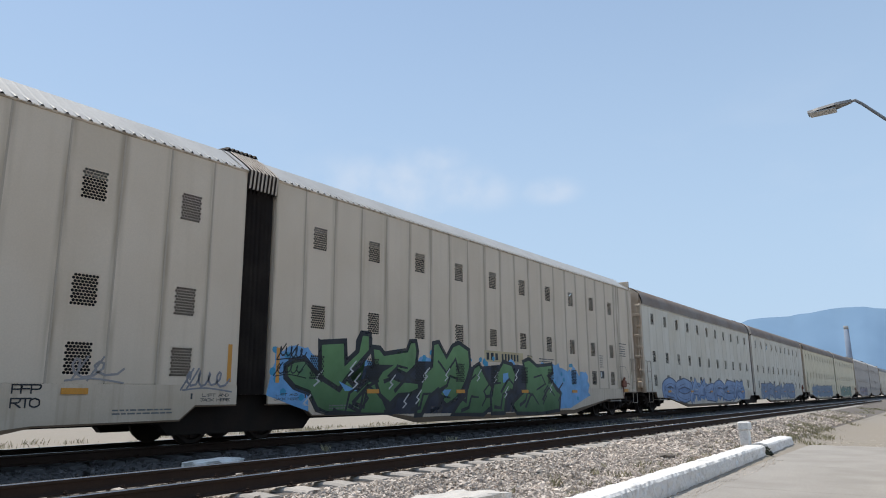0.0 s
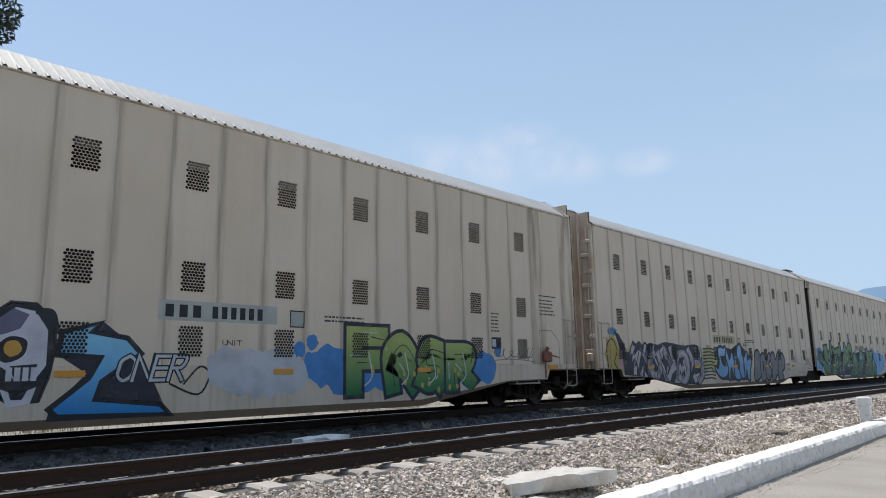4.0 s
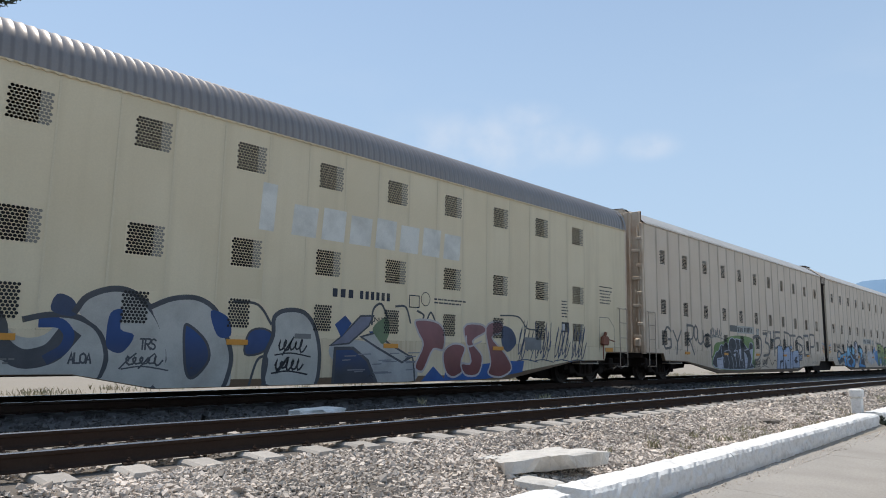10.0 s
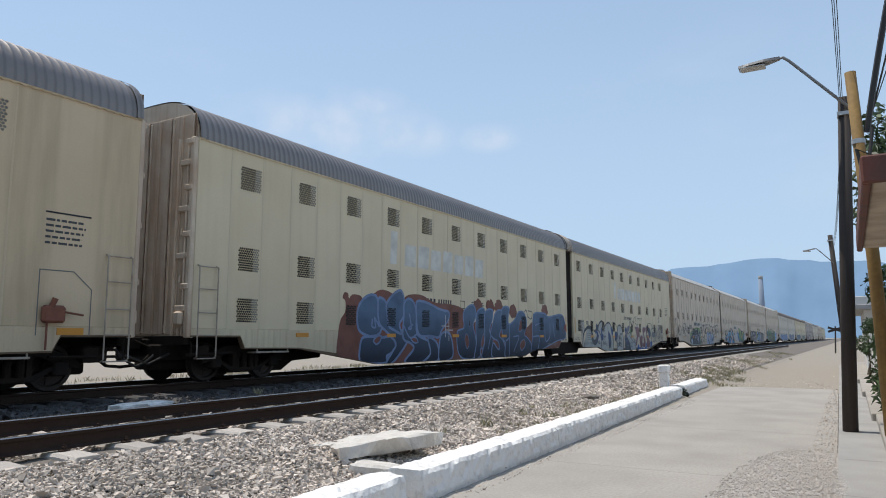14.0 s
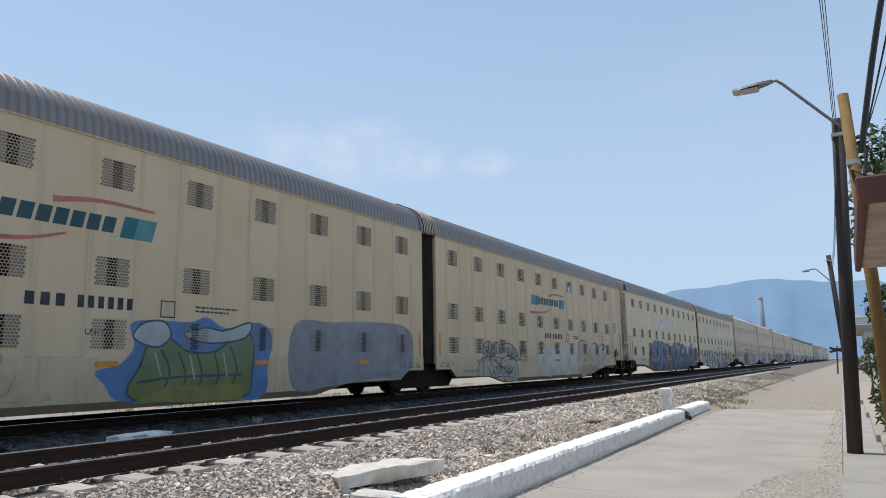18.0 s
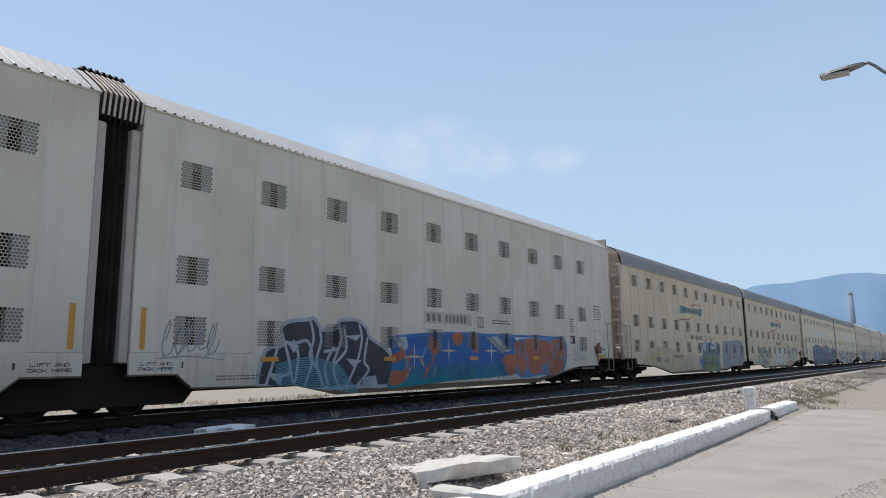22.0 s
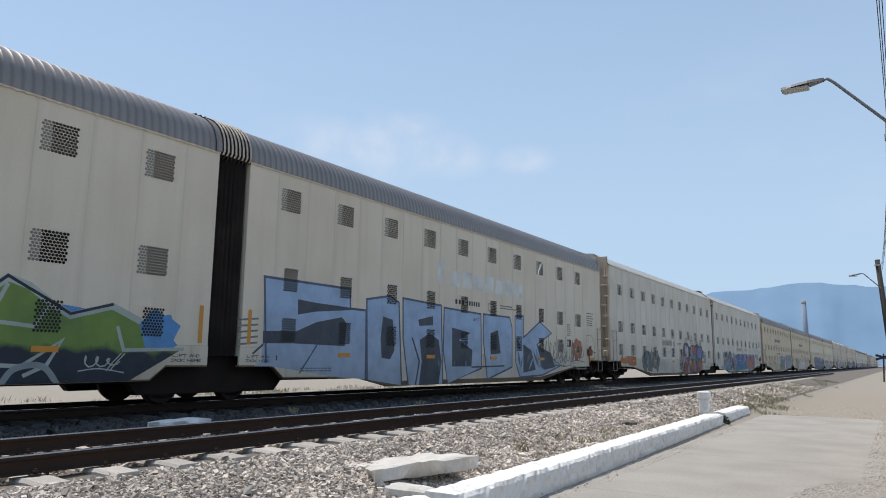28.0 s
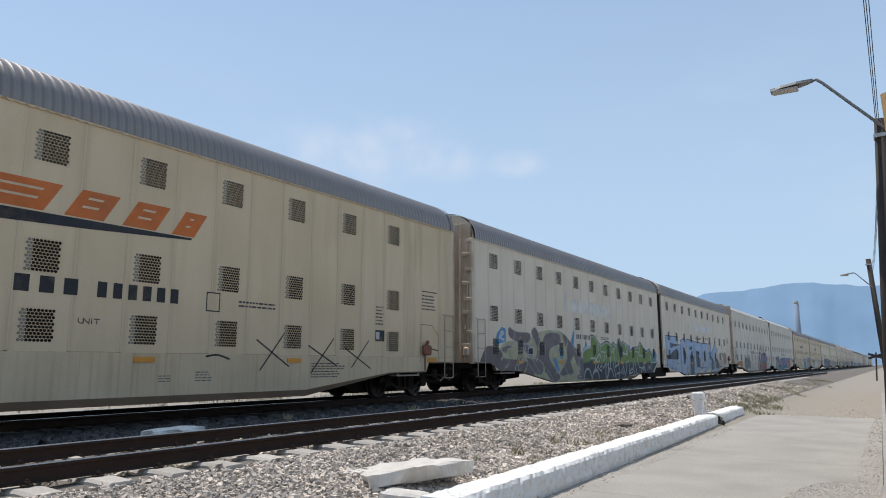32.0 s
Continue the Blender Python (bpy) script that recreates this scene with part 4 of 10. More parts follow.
def add_unit(rear, roof, paint, label, roof_mat, painted=(), first=VENT_FIRST, vents="plain"):
    """One half of a car. The front half has its bellows end at y = 0 and its doors at +y; the rear half is turned round."""
    length = LEN_REAR if rear else LEN_FRONT
    unit = thing("car_carrier", pose(TRACK_TRAIN, 0, RAIL_Z), label, "train car", "covered car carriers of the train")
    mat = M_BODY[paint]
    eave = EAVE[roof]
    q = -1 if rear else 1

    def at(y, x=0, z=0):
        return pose(x, y * q, z)

    flip = Matrix.Diagonal((1, -1, 1, 1)) if rear else Matrix.Identity(4)

    def whole(name, key, make, lab=""):
        """A part of the full length; the rear half uses a mirrored mesh."""
        def build():
            me = make()
            if rear:
                me.transform(flip)
                me.flip_normals()
            return me
        return put(name, cached((key, rear), build), unit, None, lab)

    count = 11 if rear else 10
    edges = [0.0]
    for k in range(count):
        c = first + k * VENT_STEP
        edges += [c - 0.49, c + 0.49]
    edges.append(length)
    vent_me = cached(("vent", paint, vents), lambda: vent_mesh(mat, vents, M_VENT_ECHO))
    for k, (a, b) in enumerate(zip(edges, edges[1:])):
        has = k % 2 == 1
        w = round(b - a, 3)
        pan = put("side_panel", cached(("panel", w, roof, has, paint, vents), lambda: panel_mesh(w, eave, vents if has else "", mat)), unit, at((a + b) / 2))
        if has:
            for row, z in enumerate(VENT_Z):
                over = any(y0 - 0.15 < (a + b) / 2 * q < y1 + 0.15 and row >= r for y0, y1, r in painted)
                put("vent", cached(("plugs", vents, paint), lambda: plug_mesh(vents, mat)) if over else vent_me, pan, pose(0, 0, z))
        if k:
            put("seam", cached(("seam", roof, paint), lambda: Shape().box(HALF - 0.02, HALF + 0.0035, -0.018, 0.018, PANEL_Z0 + 0.01, eave - 0.05, bevel=0.001).mesh("seam", M_SEAMS[paint])), unit, at(a))
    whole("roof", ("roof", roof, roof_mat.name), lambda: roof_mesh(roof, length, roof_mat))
    whole("eave_rail", ("eave", roof, paint), lambda: Shape().box(HALF - 0.02, HALF + 0.02, 0, length, eave - 0.045, eave + 0.005, bevel=0.008).mesh("eave_rail", mat))
    if roof == "round":
        whole("eave_trim", ("trim", paint), lambda: eave_trim_mesh(length, mat))
    whole("side_sill", ("sill", paint), lambda: sill_mesh(length, M_SILLS[paint]))
    whole("sill_flange", "flange", lambda: flange_mesh(length))
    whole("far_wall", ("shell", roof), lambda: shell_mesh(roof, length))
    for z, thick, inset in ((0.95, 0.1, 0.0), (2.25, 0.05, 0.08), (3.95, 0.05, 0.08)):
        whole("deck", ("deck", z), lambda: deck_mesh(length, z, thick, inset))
    whole("centre_sill", "csill", lambda: center_sill_mesh(length))
    put("end_wall", cached(("ew", roof, paint), lambda: end_wall_mesh(roof, mat)), unit, at(0.03))
    put("end_wall", cached(("ewd", roof), lambda: end_wall_mesh(roof, M_DOOR)), unit, at(length - 0.03))
    turn = 180 if rear else 0
    for i in range(4):
        put("door_leaf", cached(("leaf", roof), lambda: door_leaf_mesh(roof)), unit, pose(-1.45 + i * 0.74 + (0.72 if rear else 0), (length - 0.01) * q, 0, 0, 0, turn))
    whole("corner_post", ("post", roof), lambda: (lambda me: (me.transform(Matrix.Translation((0, length - 0.02, 0))), me)[1])(corner_post_mesh(roof)))
    whole("ladder", "ladder", lambda: (lambda me: (me.transform(Matrix.Translation((HALF + 0.01, length - 0.6, 0))), me)[1])(ladder_mesh()), "rust-stained painted steel ladder")
    whole("coupler", "coupler", lambda: (lambda me: (me.transform(Matrix.Translation((0, length, 0))), me)[1])(coupler_mesh()))
    if not rear:
        put("brake_housing", cached("brake", brake_mesh), unit, pose(HALF, length - 1.55, 0), "rusty red hand-brake housing")
        put("notice_plate", cached("notice", lambda: Shape().box(HALF, HALF + 0.014, -0.24, 0.24, 1.0, 1.12).mesh("notice_plate", M_YELLOW)), unit, at(length - 1.2), "orange notice plate")
    whole("footboard", "footboard", lambda: (lambda me: (me.transform(Matrix.Translation((HALF - 0.05, length - 2.4, 0))), me)[1])(footboard_mesh()))
    if rear:
        whole("air_hose", "hose", lambda: (lambda me: (me.transform(Matrix.Translation((0, length + 0.2, 0))), me)[1])(hose_mesh()))
        for y in (0.0, BELLOWS - 0.17) if paint == "white" else ():
            put("gangway_frame", cached(("gangway", paint == "white"), lambda: gangway_mesh(M_BODY["dull"] if paint == "white" else M_GANGWAY)), unit, pose(0, y, 0), "dull grimy end frame of the gangway")
        put("hood_cover", cached(("hcover", roof), lambda: hood_cover_mesh(roof)), unit, None, "black ridged rubber cover")
        put("bellows_wall", cached(("bside", paint == "white"), lambda: bellows_side_mesh(1.24 if paint == "white" else 1.36)), unit, pose(0, 0, 0), "black pleated rubber bellows")
        put("bellows_roof", cached(("btop", roof), lambda: bellows_top_mesh(roof)), unit, pose(0, 0, 0), "grimy pleated canvas, fold shade put into the colour")
        add_truck(unit, 0.41)
    add_truck(unit, (length - 1.95) * q)
    whole("bolster_plate", "shroud_b", lambda: shroud_mesh([(-0.42, 0.95), (-0.42, 0.2), (1.3, 0.2), (1.5, 0.42), (4.5, 0.42), (4.5, 0.95)], HALF - 0.5, HALF - 0.3))
    whole("bolster_plate", "shroud_d", lambda: shroud_mesh([(length - 5.5, 0.95), (length - 5.2, 0.42), (length - 4.1, 0.36), (length - 3.7, 0.14), (length - 1.0, 0.14), (length - 0.9, 0.6), (length - 0.1, 0.62), (length - 0.1, 0.98)]))
    for k in range(1, count - 1, 2):
        put("reflector", cached("reflector", lambda: Shape().box(HALF, HALF + 0.022, -0.22, 0.22, 0.97, 1.07).mesh("reflector", M_YELLOW)), unit, at(first + k * VENT_STEP), "orange reflective strip")
    return unit


UNITS = {}  # name: (thing, offset of its bellows end behind the leading mark)
CARS = [  # car, roof, roof material, paint, what it looks like
    (0, "angular", M_ROOF, "grey", "grey covered car carrier with a pale angular roof and graffiti"),
    (1, "angular", M_ROOF, "grey", "grey covered car carrier with angular roof and blue graffiti"),
    (2, "round", M_ROOF_DARK, "cream", "cream covered car carrier with rounded dark roof and graffiti"),
    (3, "round", M_ROOF_DARK, "sand", "sand-coloured covered car carrier with rounded grey roof"),
    (4, "angular", M_ROOF, "white", "whitish covered car carrier with pale angular roof and graffiti"),
    (5, "round", M_ROOF_DARK, "pale", "pale covered car carrier with rounded grey roof and graffiti"),
    (6, "round", M_ROOF_DARK, "sand", "sand-coloured covered car carrier with an orange railway emblem"),
    (-1, "round", M_ROOF_BROWN, "white", "whitish covered car carrier with rusty brown rounded roof"),
    (-2, "round", M_ROOF_BROWN, "cream", "cream covered car carrier with rusty brown roof"),
    (-3, "angular", M_ROOF, "dull", "dull grey covered car carrier far ahead"),
    (-4, "round", M_ROOF_DARK, "pale", "pale covered car carrier far ahead"),
    (-5, "angular", M_ROOF, "grey", "grey covered car carrier far ahead"),
    (-6, "round", M_ROOF_DARK, "cream", "cream covered car carrier far ahead"),
]
PAINTED = {  # stretches of each half where paint runs across the vents, and the first row that it covers
    (0, "front"): [(0, 17, 2)], (0, "rear"): [(-22, -4.4, 2)], (1, "front"): [(2.5, 18, 2)], (1, "rear"): [(-21, -2, 2)],
    (2, "front"): [(1, 18, 2)], (2, "rear"): [(-18, -0.8, 2)], (3, "front"): [(8, 18, 2)], (3, "rear"): [(-11.2, -1, 2)],
    (4, "front"): [(2, 17.5, 2)], (4, "rear"): [(-17, -3.4, 2)], (5, "front"): [(0.4, 15.5, 1)], (5, "rear"): [(-21, -0.4, 2)]}
FIRST_VENT = {(0, "front"): 1.38, (0, "rear"): 1.33, (1, "front"): 1.4, (1, "rear"): 1.33, (2, "front"): 0.88, (2, "rear"): 1.36, (3, "front"): 1.16, (3, "rear"): 1.21, (4, "front"): 1.18, (4, "rear"): 1.32,
              (5, "front"): 1.38, (5, "rear"): 1.3, (6, "front"): 0.9}
CAR_VENTS = {2: "right", 3: "wide", 4: "wide", 5: "left", 6: "slim"}
for car, roof, roof_mat, paint, label in CARS:
    UNITS[car, "front"] = (add_unit(False, roof, paint, label, roof_mat, PAINTED.get((car, "front"), ()), FIRST_VENT.get((car, "front"), 1.42), CAR_VENTS.get(car, "plain")), BELLOWS - car * PITCH)
    if car < 6:
        UNITS[car, "rear"] = (add_unit(True, roof, paint, label, roof_mat, PAINTED.get((car, "rear"), ()), FIRST_VENT.get((car, "rear"), 1.37), CAR_VENTS.get(car, "plain")), -car * PITCH)


# ---- paint on the cars: tags, pieces, emblems and stencils ----
paint_cache = {}


def spray(r, g, b, wear=0.3):
    key = ("flat", r, g, b)
    if key not in paint_cache:
        paint_cache[key] = material("spray_paint", (r, g, b), rough=0.5, patch=wear, patch_scale=1.3, patch_to=(r * 0.7 + 0.06, g * 0.7 + 0.06, b * 0.7 + 0.06), grain=0.2, grain_scale=50, spec=0.3, worn=0.3)
    return paint_cache[key]


def fade(low, high, z0, z1):
    """Sprayed fade from one colour at z0 to another at z1."""
    key = ("fade", low, high, z0, z1)
    if key not in paint_cache:
        m = material("spray_fade", low, rough=0.5, spec=0.3, worn=0.28)
        n, l = m.node_tree.nodes, m.node_tree.links
        tc, sp, mr, mx, ns, ad = (n.new(k) for k in ("ShaderNodeTexCoord", "ShaderNodeSeparateXYZ", "ShaderNodeMapRange", "ShaderNodeMix", "ShaderNodeTexNoise", "ShaderNodeMath"))
        ns.inputs["Scale"].default_value, ns.inputs["Detail"].default_value = 2.2, 4
        ad.operation = "MULTIPLY_ADD"
        ad.inputs[1].default_value = 0.5
        mr.inputs["From Min"].default_value, mr.inputs["From Max"].default_value = z0 + 0.25, z1 + 0.25
        mx.data_type = "RGBA"
        mx.inputs[6].default_value, mx.inputs[7].default_value = (*low, 1), (*high, 1)
        l.new(tc.outputs["Object"], sp.inputs[0])
        l.new(tc.outputs["Object"], ns.inputs["Vector"])
        l.new(ns.outputs["Fac"], ad.inputs[0])
        l.new(sp.outputs["Z"], ad.inputs[2])
        l.new(ad.outputs[0], mr.inputs["Value"])
        l.new(mr.outputs["Result"], mx.inputs["Factor"])
        l.new(mx.outputs[2], n["Principled BSDF"].inputs["Base Color"])
        paint_cache[key] = m
    return paint_cache[key]


STROKES = {  # skeletons in a unit box; "c" strokes are drawn round
    "A": ["l 0,0 .5,1 1,0", "l .2,.36 .8,.36"], "B": ["c 0,1 .75,.95 .8,.62 .1,.52", "c .1,.52 .95,.45 .9,.05 0,0", "l 0,0 0,1"],
    "C": ["c 1,.8 .6,1 .1,.8 0,.4 .35,0 1,.15"], "D": ["l 0,0 0,1", "c 0,1 .8,.9 1,.5 .8,.1 0,0"], "E": ["l 1,1 0,1 0,0 1,0", "l 0,.5 .8,.5"],
    "F": ["l 1,1 0,1 0,0", "l 0,.52 .75,.52"], "G": ["c 1,.85 .5,1 0,.6 .2,.05 1,.1", "l 1,.1 1,.45 .6,.45"], "H": ["l 0,0 0,1", "l 1,0 1,1", "l 0,.5 1,.5"],
    "I": ["l .5,0 .5,1"], "J": ["l 0,1 1,1", "c .6,1 .65,.2 .3,0 0,.2"], "K": ["l 0,0 0,1", "l 1,1 .08,.45 1,0"], "L": ["l 0,1 0,0 1,0"], "M": ["l 0,0 .12,1 .5,.35 .88,1 1,0"],
    "N": ["l 0,0 0,1 1,0 1,1"], "O": ["c .5,1 .05,.8 0,.5 .05,.2 .5,0 .95,.2 1,.5 .95,.8 .5,1"], "P": ["l 0,0 0,1", "c 0,1 .9,.98 1,.72 .8,.48 0,.45"],
    "R": ["l 0,0 0,1", "c 0,1 .9,.98 .95,.74 .7,.52 .05,.5", "l .35,.5 1,0"], "S": ["c 1,.88 .55,1 .08,.85 .2,.58 .75,.45 .95,.2 .5,0 0,.12"], "T": ["l 0,1 1,1", "l .5,1 .5,0"],
    "U": ["c 0,1 .02,.3 .5,0 .98,.3 1,1"], "V": ["l 0,1 .5,0 1,1"], "X": ["l 0,0 1,1", "l 0,1 1,0"], "Y": ["l 0,1 .5,.5 1,1", "l .5,.5 .4,0"], "Z": ["l 0,1 1,1 0,0 1,0"],
    "1": ["l .2,.8 .6,1 .6,0"], "3": ["c 0,1 .8,.95 .75,.6 .3,.55", "c .3,.55 .95,.5 .95,.1 0,0"], "4": ["l .1,1 .1,.5 .9,.5", "l .75,1 .75,0"], "5": ["l .9,1 .05,1 .05,.6", "c .05,.6 .8,.65 .9,.25 0,0"],
    "a": ["c .1,0 0,.7 .5,1 .95,.6 .6,.35 .2,.45", "l .55,.4 1,0"], "b": ["l .1,1 .3,.1 .9,0", "c .3,.55 .8,.75 1,.5 .7,.25"], "c": ["c 0,.2 .3,1 .7,.8 .4,.4 .9,0", "l .6,.9 1,1"],
    "d": ["l 0,0 .35,1 .6,.3 1,.9", "l .2,.5 .9,.45"], "e": ["c 1,.9 .3,1 .1,.6 .6,.55 .9,.3 .4,0 0,.1", "l .8,0 1,.2"], "f": ["l 0,.9 .8,1 .4,.5 1,.2 .3,0", "l .1,.5 .5,.45"],
    "W": ["l 0,1 .25,0 .5,.6 .75,0 1,1"],
}


def rounded(pts, per=5):
    out, n = [], len(pts)
    for k in range(n - 1):
        p0, p1, p2, p3 = pts[max(k - 1, 0)], pts[k], pts[k + 1], pts[min(k + 2, n - 1)]
        for j in range(per):
            t = j / per
            out.append(tuple(0.5 * (2 * b + (c - a) * t + (2 * a - 5 * b + 4 * c - d) * t * t + (3 * b - a - 3 * c + d) * t ** 3) for a, b, c, d in zip(p0, p1, p2, p3)))
    return out + [pts[-1]]


def skeleton(ch):
    for s in STROKES[ch]:
        kind, *pts = s.split()
        pts = [tuple(float(v) for v in p.split(",")) for p in pts]
        yield rounded(pts) if kind == "c" else pts


class Piece:
    """Paint on one side of a car: thin films, later ones over earlier ones."""

    def __init__(self, unit, label, name="graffiti"):
        self.unit, self.label, self.name = unit, label, name
        self.v, self.f, self.i, self.mats, self.x = [], [], [], [], HALF + 0.0045
        self.soft = False
        self.g = random.Random(len(label) * 7 + int(unit.name[-1], 36))

    def slot(self, mat):
        if mat not in self.mats:
            self.mats.append(mat)
        return self.mats.index(mat)

    def poly(self, pts, mat):
        o = len(self.v)
        self.x += 0.00002
        self.v += [(self.x, y, z) for y, z in pts]
        self.f.append(tuple(range(o, o + len(pts))))
        self.i.append(self.slot(mat))

    def strip(self, pts, w, mat, cap=0.5, w1=None):
        """A stroke of the given width with mitred corners."""
        p = [Vector(q) for q in pts]
        n = len(p)
        if n < 2:
            return
        w1 = w if w1 is None else w1
        if n > 4 and (p[1] - p[-1]).length < 1e-6 and (p[0] - p[-2]).length < 1e-6:
            p.pop()
        loop = len(p) > 3 and (p[0] - p[-1]).length < 1e-6
        if loop:
            p.pop()
        n = len(p)
        if cap and not loop:
            p[0] = p[0] - (p[1] - p[0]).normalized() * w * cap
            p[-1] = p[-1] + (p[-1] - p[-2]).normalized() * w1 * cap
        o = len(self.v)
        self.x += 0.00002
        for k in range(n):
            a = (p[k] - p[k - 1]).normalized() if k or loop else (p[1] - p[0]).normalized()
            b = (p[(k + 1) % n] - p[k]).normalized() if k < n - 1 or loop else a
            t = (a + b)
            t = t.normalized() if t.length > 1e-3 else a
            nrm = Vector((-t.y, t.x))
            c = max(0.45, abs(nrm.dot(Vector((-a.y, a.x)))))
            h = (w + (w1 - w) * k / (n - 1)) / 2 / c
            for q in (p[k] + nrm * h, p[k] - nrm * h):
                self.v.append((self.x, q.x, q.y))
        s = self.slot(mat)
        for k in range(n if loop else n - 1):
            a, b = o + 2 * k, o + 2 * ((k + 1) % n)
            self.f.append((a, a + 1, b + 1, b))
            self.i.append(s)

    def blob(self, y, z, ry, rz, mat, rough=0.12, n=18):
        ph = self.g.uniform(0, 9)
        self.poly([(y + math.cos(6.283 * k / n) * ry * (1 + rough * math.sin(3 * k + ph) + rough * self.g.uniform(-1, 1)),
                    z + math.sin(6.283 * k / n) * rz * (1 + rough * math.sin(2 * k + ph) + rough * self.g.uniform(-1, 1))) for k in range(n)], mat)

    def cloud(self, y0, y1, z0, z1, mat, count=10, size=None):
        size = size or (z1 - z0) / 2
        for k in range(count):
            y = y0 + (y1 - y0) * (k + 0.5) / count + self.g.uniform(-0.2, 0.2) * size
            z = (z0 + z1) / 2 + self.g.uniform(-0.5, 0.5) * max(0.0, (z1 - z0) / 2 - size * 0.6)
            self.blob(y, z, size * self.g.uniform(0.8, 1.3), size * self.g.uniform(0.75, 1.05), mat)

    def box(self, y0, y1, z0, z1, mat, slant=0.0):
        self.poly([(y0, z0), (y1, z0), (y1 + slant, z1), (y0 + slant, z1)], mat)

    def strokes(self, ch, y0, y1, z0, z1, slant=0.0, wob=0.0):
        for s in skeleton(ch):
            yield [(y0 + (y1 - y0) * u + slant * (v - 0.5) + self.g.uniform(-wob, wob), z0 + (z1 - z0) * v + self.g.uniform(-wob, wob)) for u, v in s]

    def letter(self, ch, y0, y1, z0, z1, w, fill, line=None, lw=0.06, slant=0.0, wob=0.0, shadow=None, shift=(0.09, -0.07)):
        e = w / 2 + (lw if line else 0)
        ss = list(self.strokes(ch, y0 + e, y1 - e, z0 + e, z1 - e, slant, wob))
        if self.soft:
            ss = [rounded(s, 4) for s in ss]
        if shadow:
            for s in ss:
                self.strip([(a + shift[0], b + shift[1]) for a, b in s], w + 2 * lw, shadow)
        if line:
            for s in ss:
                self.strip(s, w + 2 * lw, line, cap=0.0 if self.soft else 0.5)
                self.ends(s, w / 2 + lw, line)
        for s in ss:
            self.strip(s, w, fill, cap=0.0 if self.soft else 0.5)
            self.ends(s, w / 2, fill)
        if line and w >= 0.25:
            # a thin inner line and a few highlights, as sprayed letters have
            for s in ss:
                a = rounded([(y + 0.2 * w, z - 0.16 * w) for y, z in s], 2)
                self.strip(a[: max(2, int(len(a) * self.g.uniform(0.5, 0.95)))], 0.022, line, cap=0)
                k = self.g.randrange(len(s) - 1)
                (ya, za), (yb, zb) = s[k], s[k + 1]
                self.strip([(ya - 0.26 * w, za + 0.2 * w), (0.45 * ya + 0.55 * yb - 0.26 * w, 0.45 * za + 0.55 * zb + 0.2 * w)], 0.03, SHINE, cap=0)

    def outlined(self, pts, fill, line, lw=0.06, shut=True):
        """A filled letter with a sprayed outline."""
        self.poly(pts, fill)
        if line:
            self.strip(pts + pts[:2] if shut else pts, lw, line, cap=0)

    def soft_shape(self, pts, fill, line, lw=0.06):
        """The same with rounded corners."""
        n = len(pts)
        loop = rounded([pts[-1]] + pts + pts[:2], 4)
        self.outlined(loop[4:4 + 4 * n], fill, line, lw)

    def ends(self, s, r, mat):
        """Rounded stroke ends of bubble letters."""
        if self.soft:
            for y, z in (s[0], s[-1]):
                self.poly([(y + r * math.cos(6.283 * k / 12), z + r * math.sin(6.283 * k / 12)) for k in range(12)], mat)

    def word(self, text, y0, y1, z0, z1, w, fill, line=None, lw=0.06, slant=0.0, wob=0.0, shadow=None, lap=0.12, jump=0.0):
        n = len(text)
        step = (y1 - y0) / n
        for k, ch in enumerate(text):
            if ch == " ":
                continue
            d = self.g.uniform(-jump, jump)
            self.letter(ch, y0 + k * step - lap * step * (k > 0), y0 + (k + 1) * step + lap * step * (k < n - 1), z0 + max(0, d), z1 + min(0, d) if jump else z1, w, fill, line, lw, slant, wob, shadow)

    def tag(self, y0, y1, z0, z1, mat, w=0.035, loops=7):
        """A quick looping marker scrawl with a tail."""
        pts, h, n = [], (z1 - z0) / 2, loops * 7
        lean, size = self.g.uniform(0.1, 0.35), 1.0
        for k in range(n + 1):
            if k % 7 == 0:
                size, r = self.g.uniform(0.55, 1.15), self.g.uniform(0.35, 0.9)
            a = 6.283 * k / 7
            zz = h * size * math.sin(a)
            pts.append((y0 + (y1 - y0) * k / n + r * (y1 - y0) / loops * 0.5 * math.cos(a) + lean * zz, (z0 + z1) / 2 + zz))
        self.strip(pts, w, mat)
        for _ in range(max(2, loops // 2)):
            y = self.g.uniform(y0, y1)
            self.strip([(y - 0.1, z0 - 0.05), (y + lean * h, (z0 + z1) / 2), (y + 0.15, z1 + 0.04)], w * 0.9, mat)
        self.strip(rounded([(y0 - 0.05, z0 - 0.06), ((y0 + y1) / 2, z0 - 0.02), (y1 + 0.15, z0 - 0.09)], 4), w * 0.8, mat)

    def drips(self, y0, y1, z, mat, count=8, drop=0.4):
        for _ in range(count):
            y, l = self.g.uniform(y0, y1), self.g.uniform(0.3, 1) * drop
            self.strip([(y, z), (y + 0.005, z - l)], 0.014, mat, cap=0)

    def bars(self, y0, y1, z0, z1, mat, parts, fill=0.78):
        """Stencilled writing that cannot be read, as plain bars."""
        step = (y1 - y0) / parts
        for k in range(parts):
            self.box(y0 + k * step, y0 + (k + fill) * step, z0, z1, mat)

    def lines(self, y0, y1, z0, z1, mat, rows, fill=0.45):
        step = (z1 - z0) / rows
        for k in range(rows):
            end = y1 - self.g.uniform(0, 0.25) * (y1 - y0)
            y = y0
            while y < end:
                l = self.g.uniform(0.05, 0.16)
                self.box(y, min(y + l, end), z0 + k * step, z0 + (k + fill) * step, mat)
                y += l + 0.025

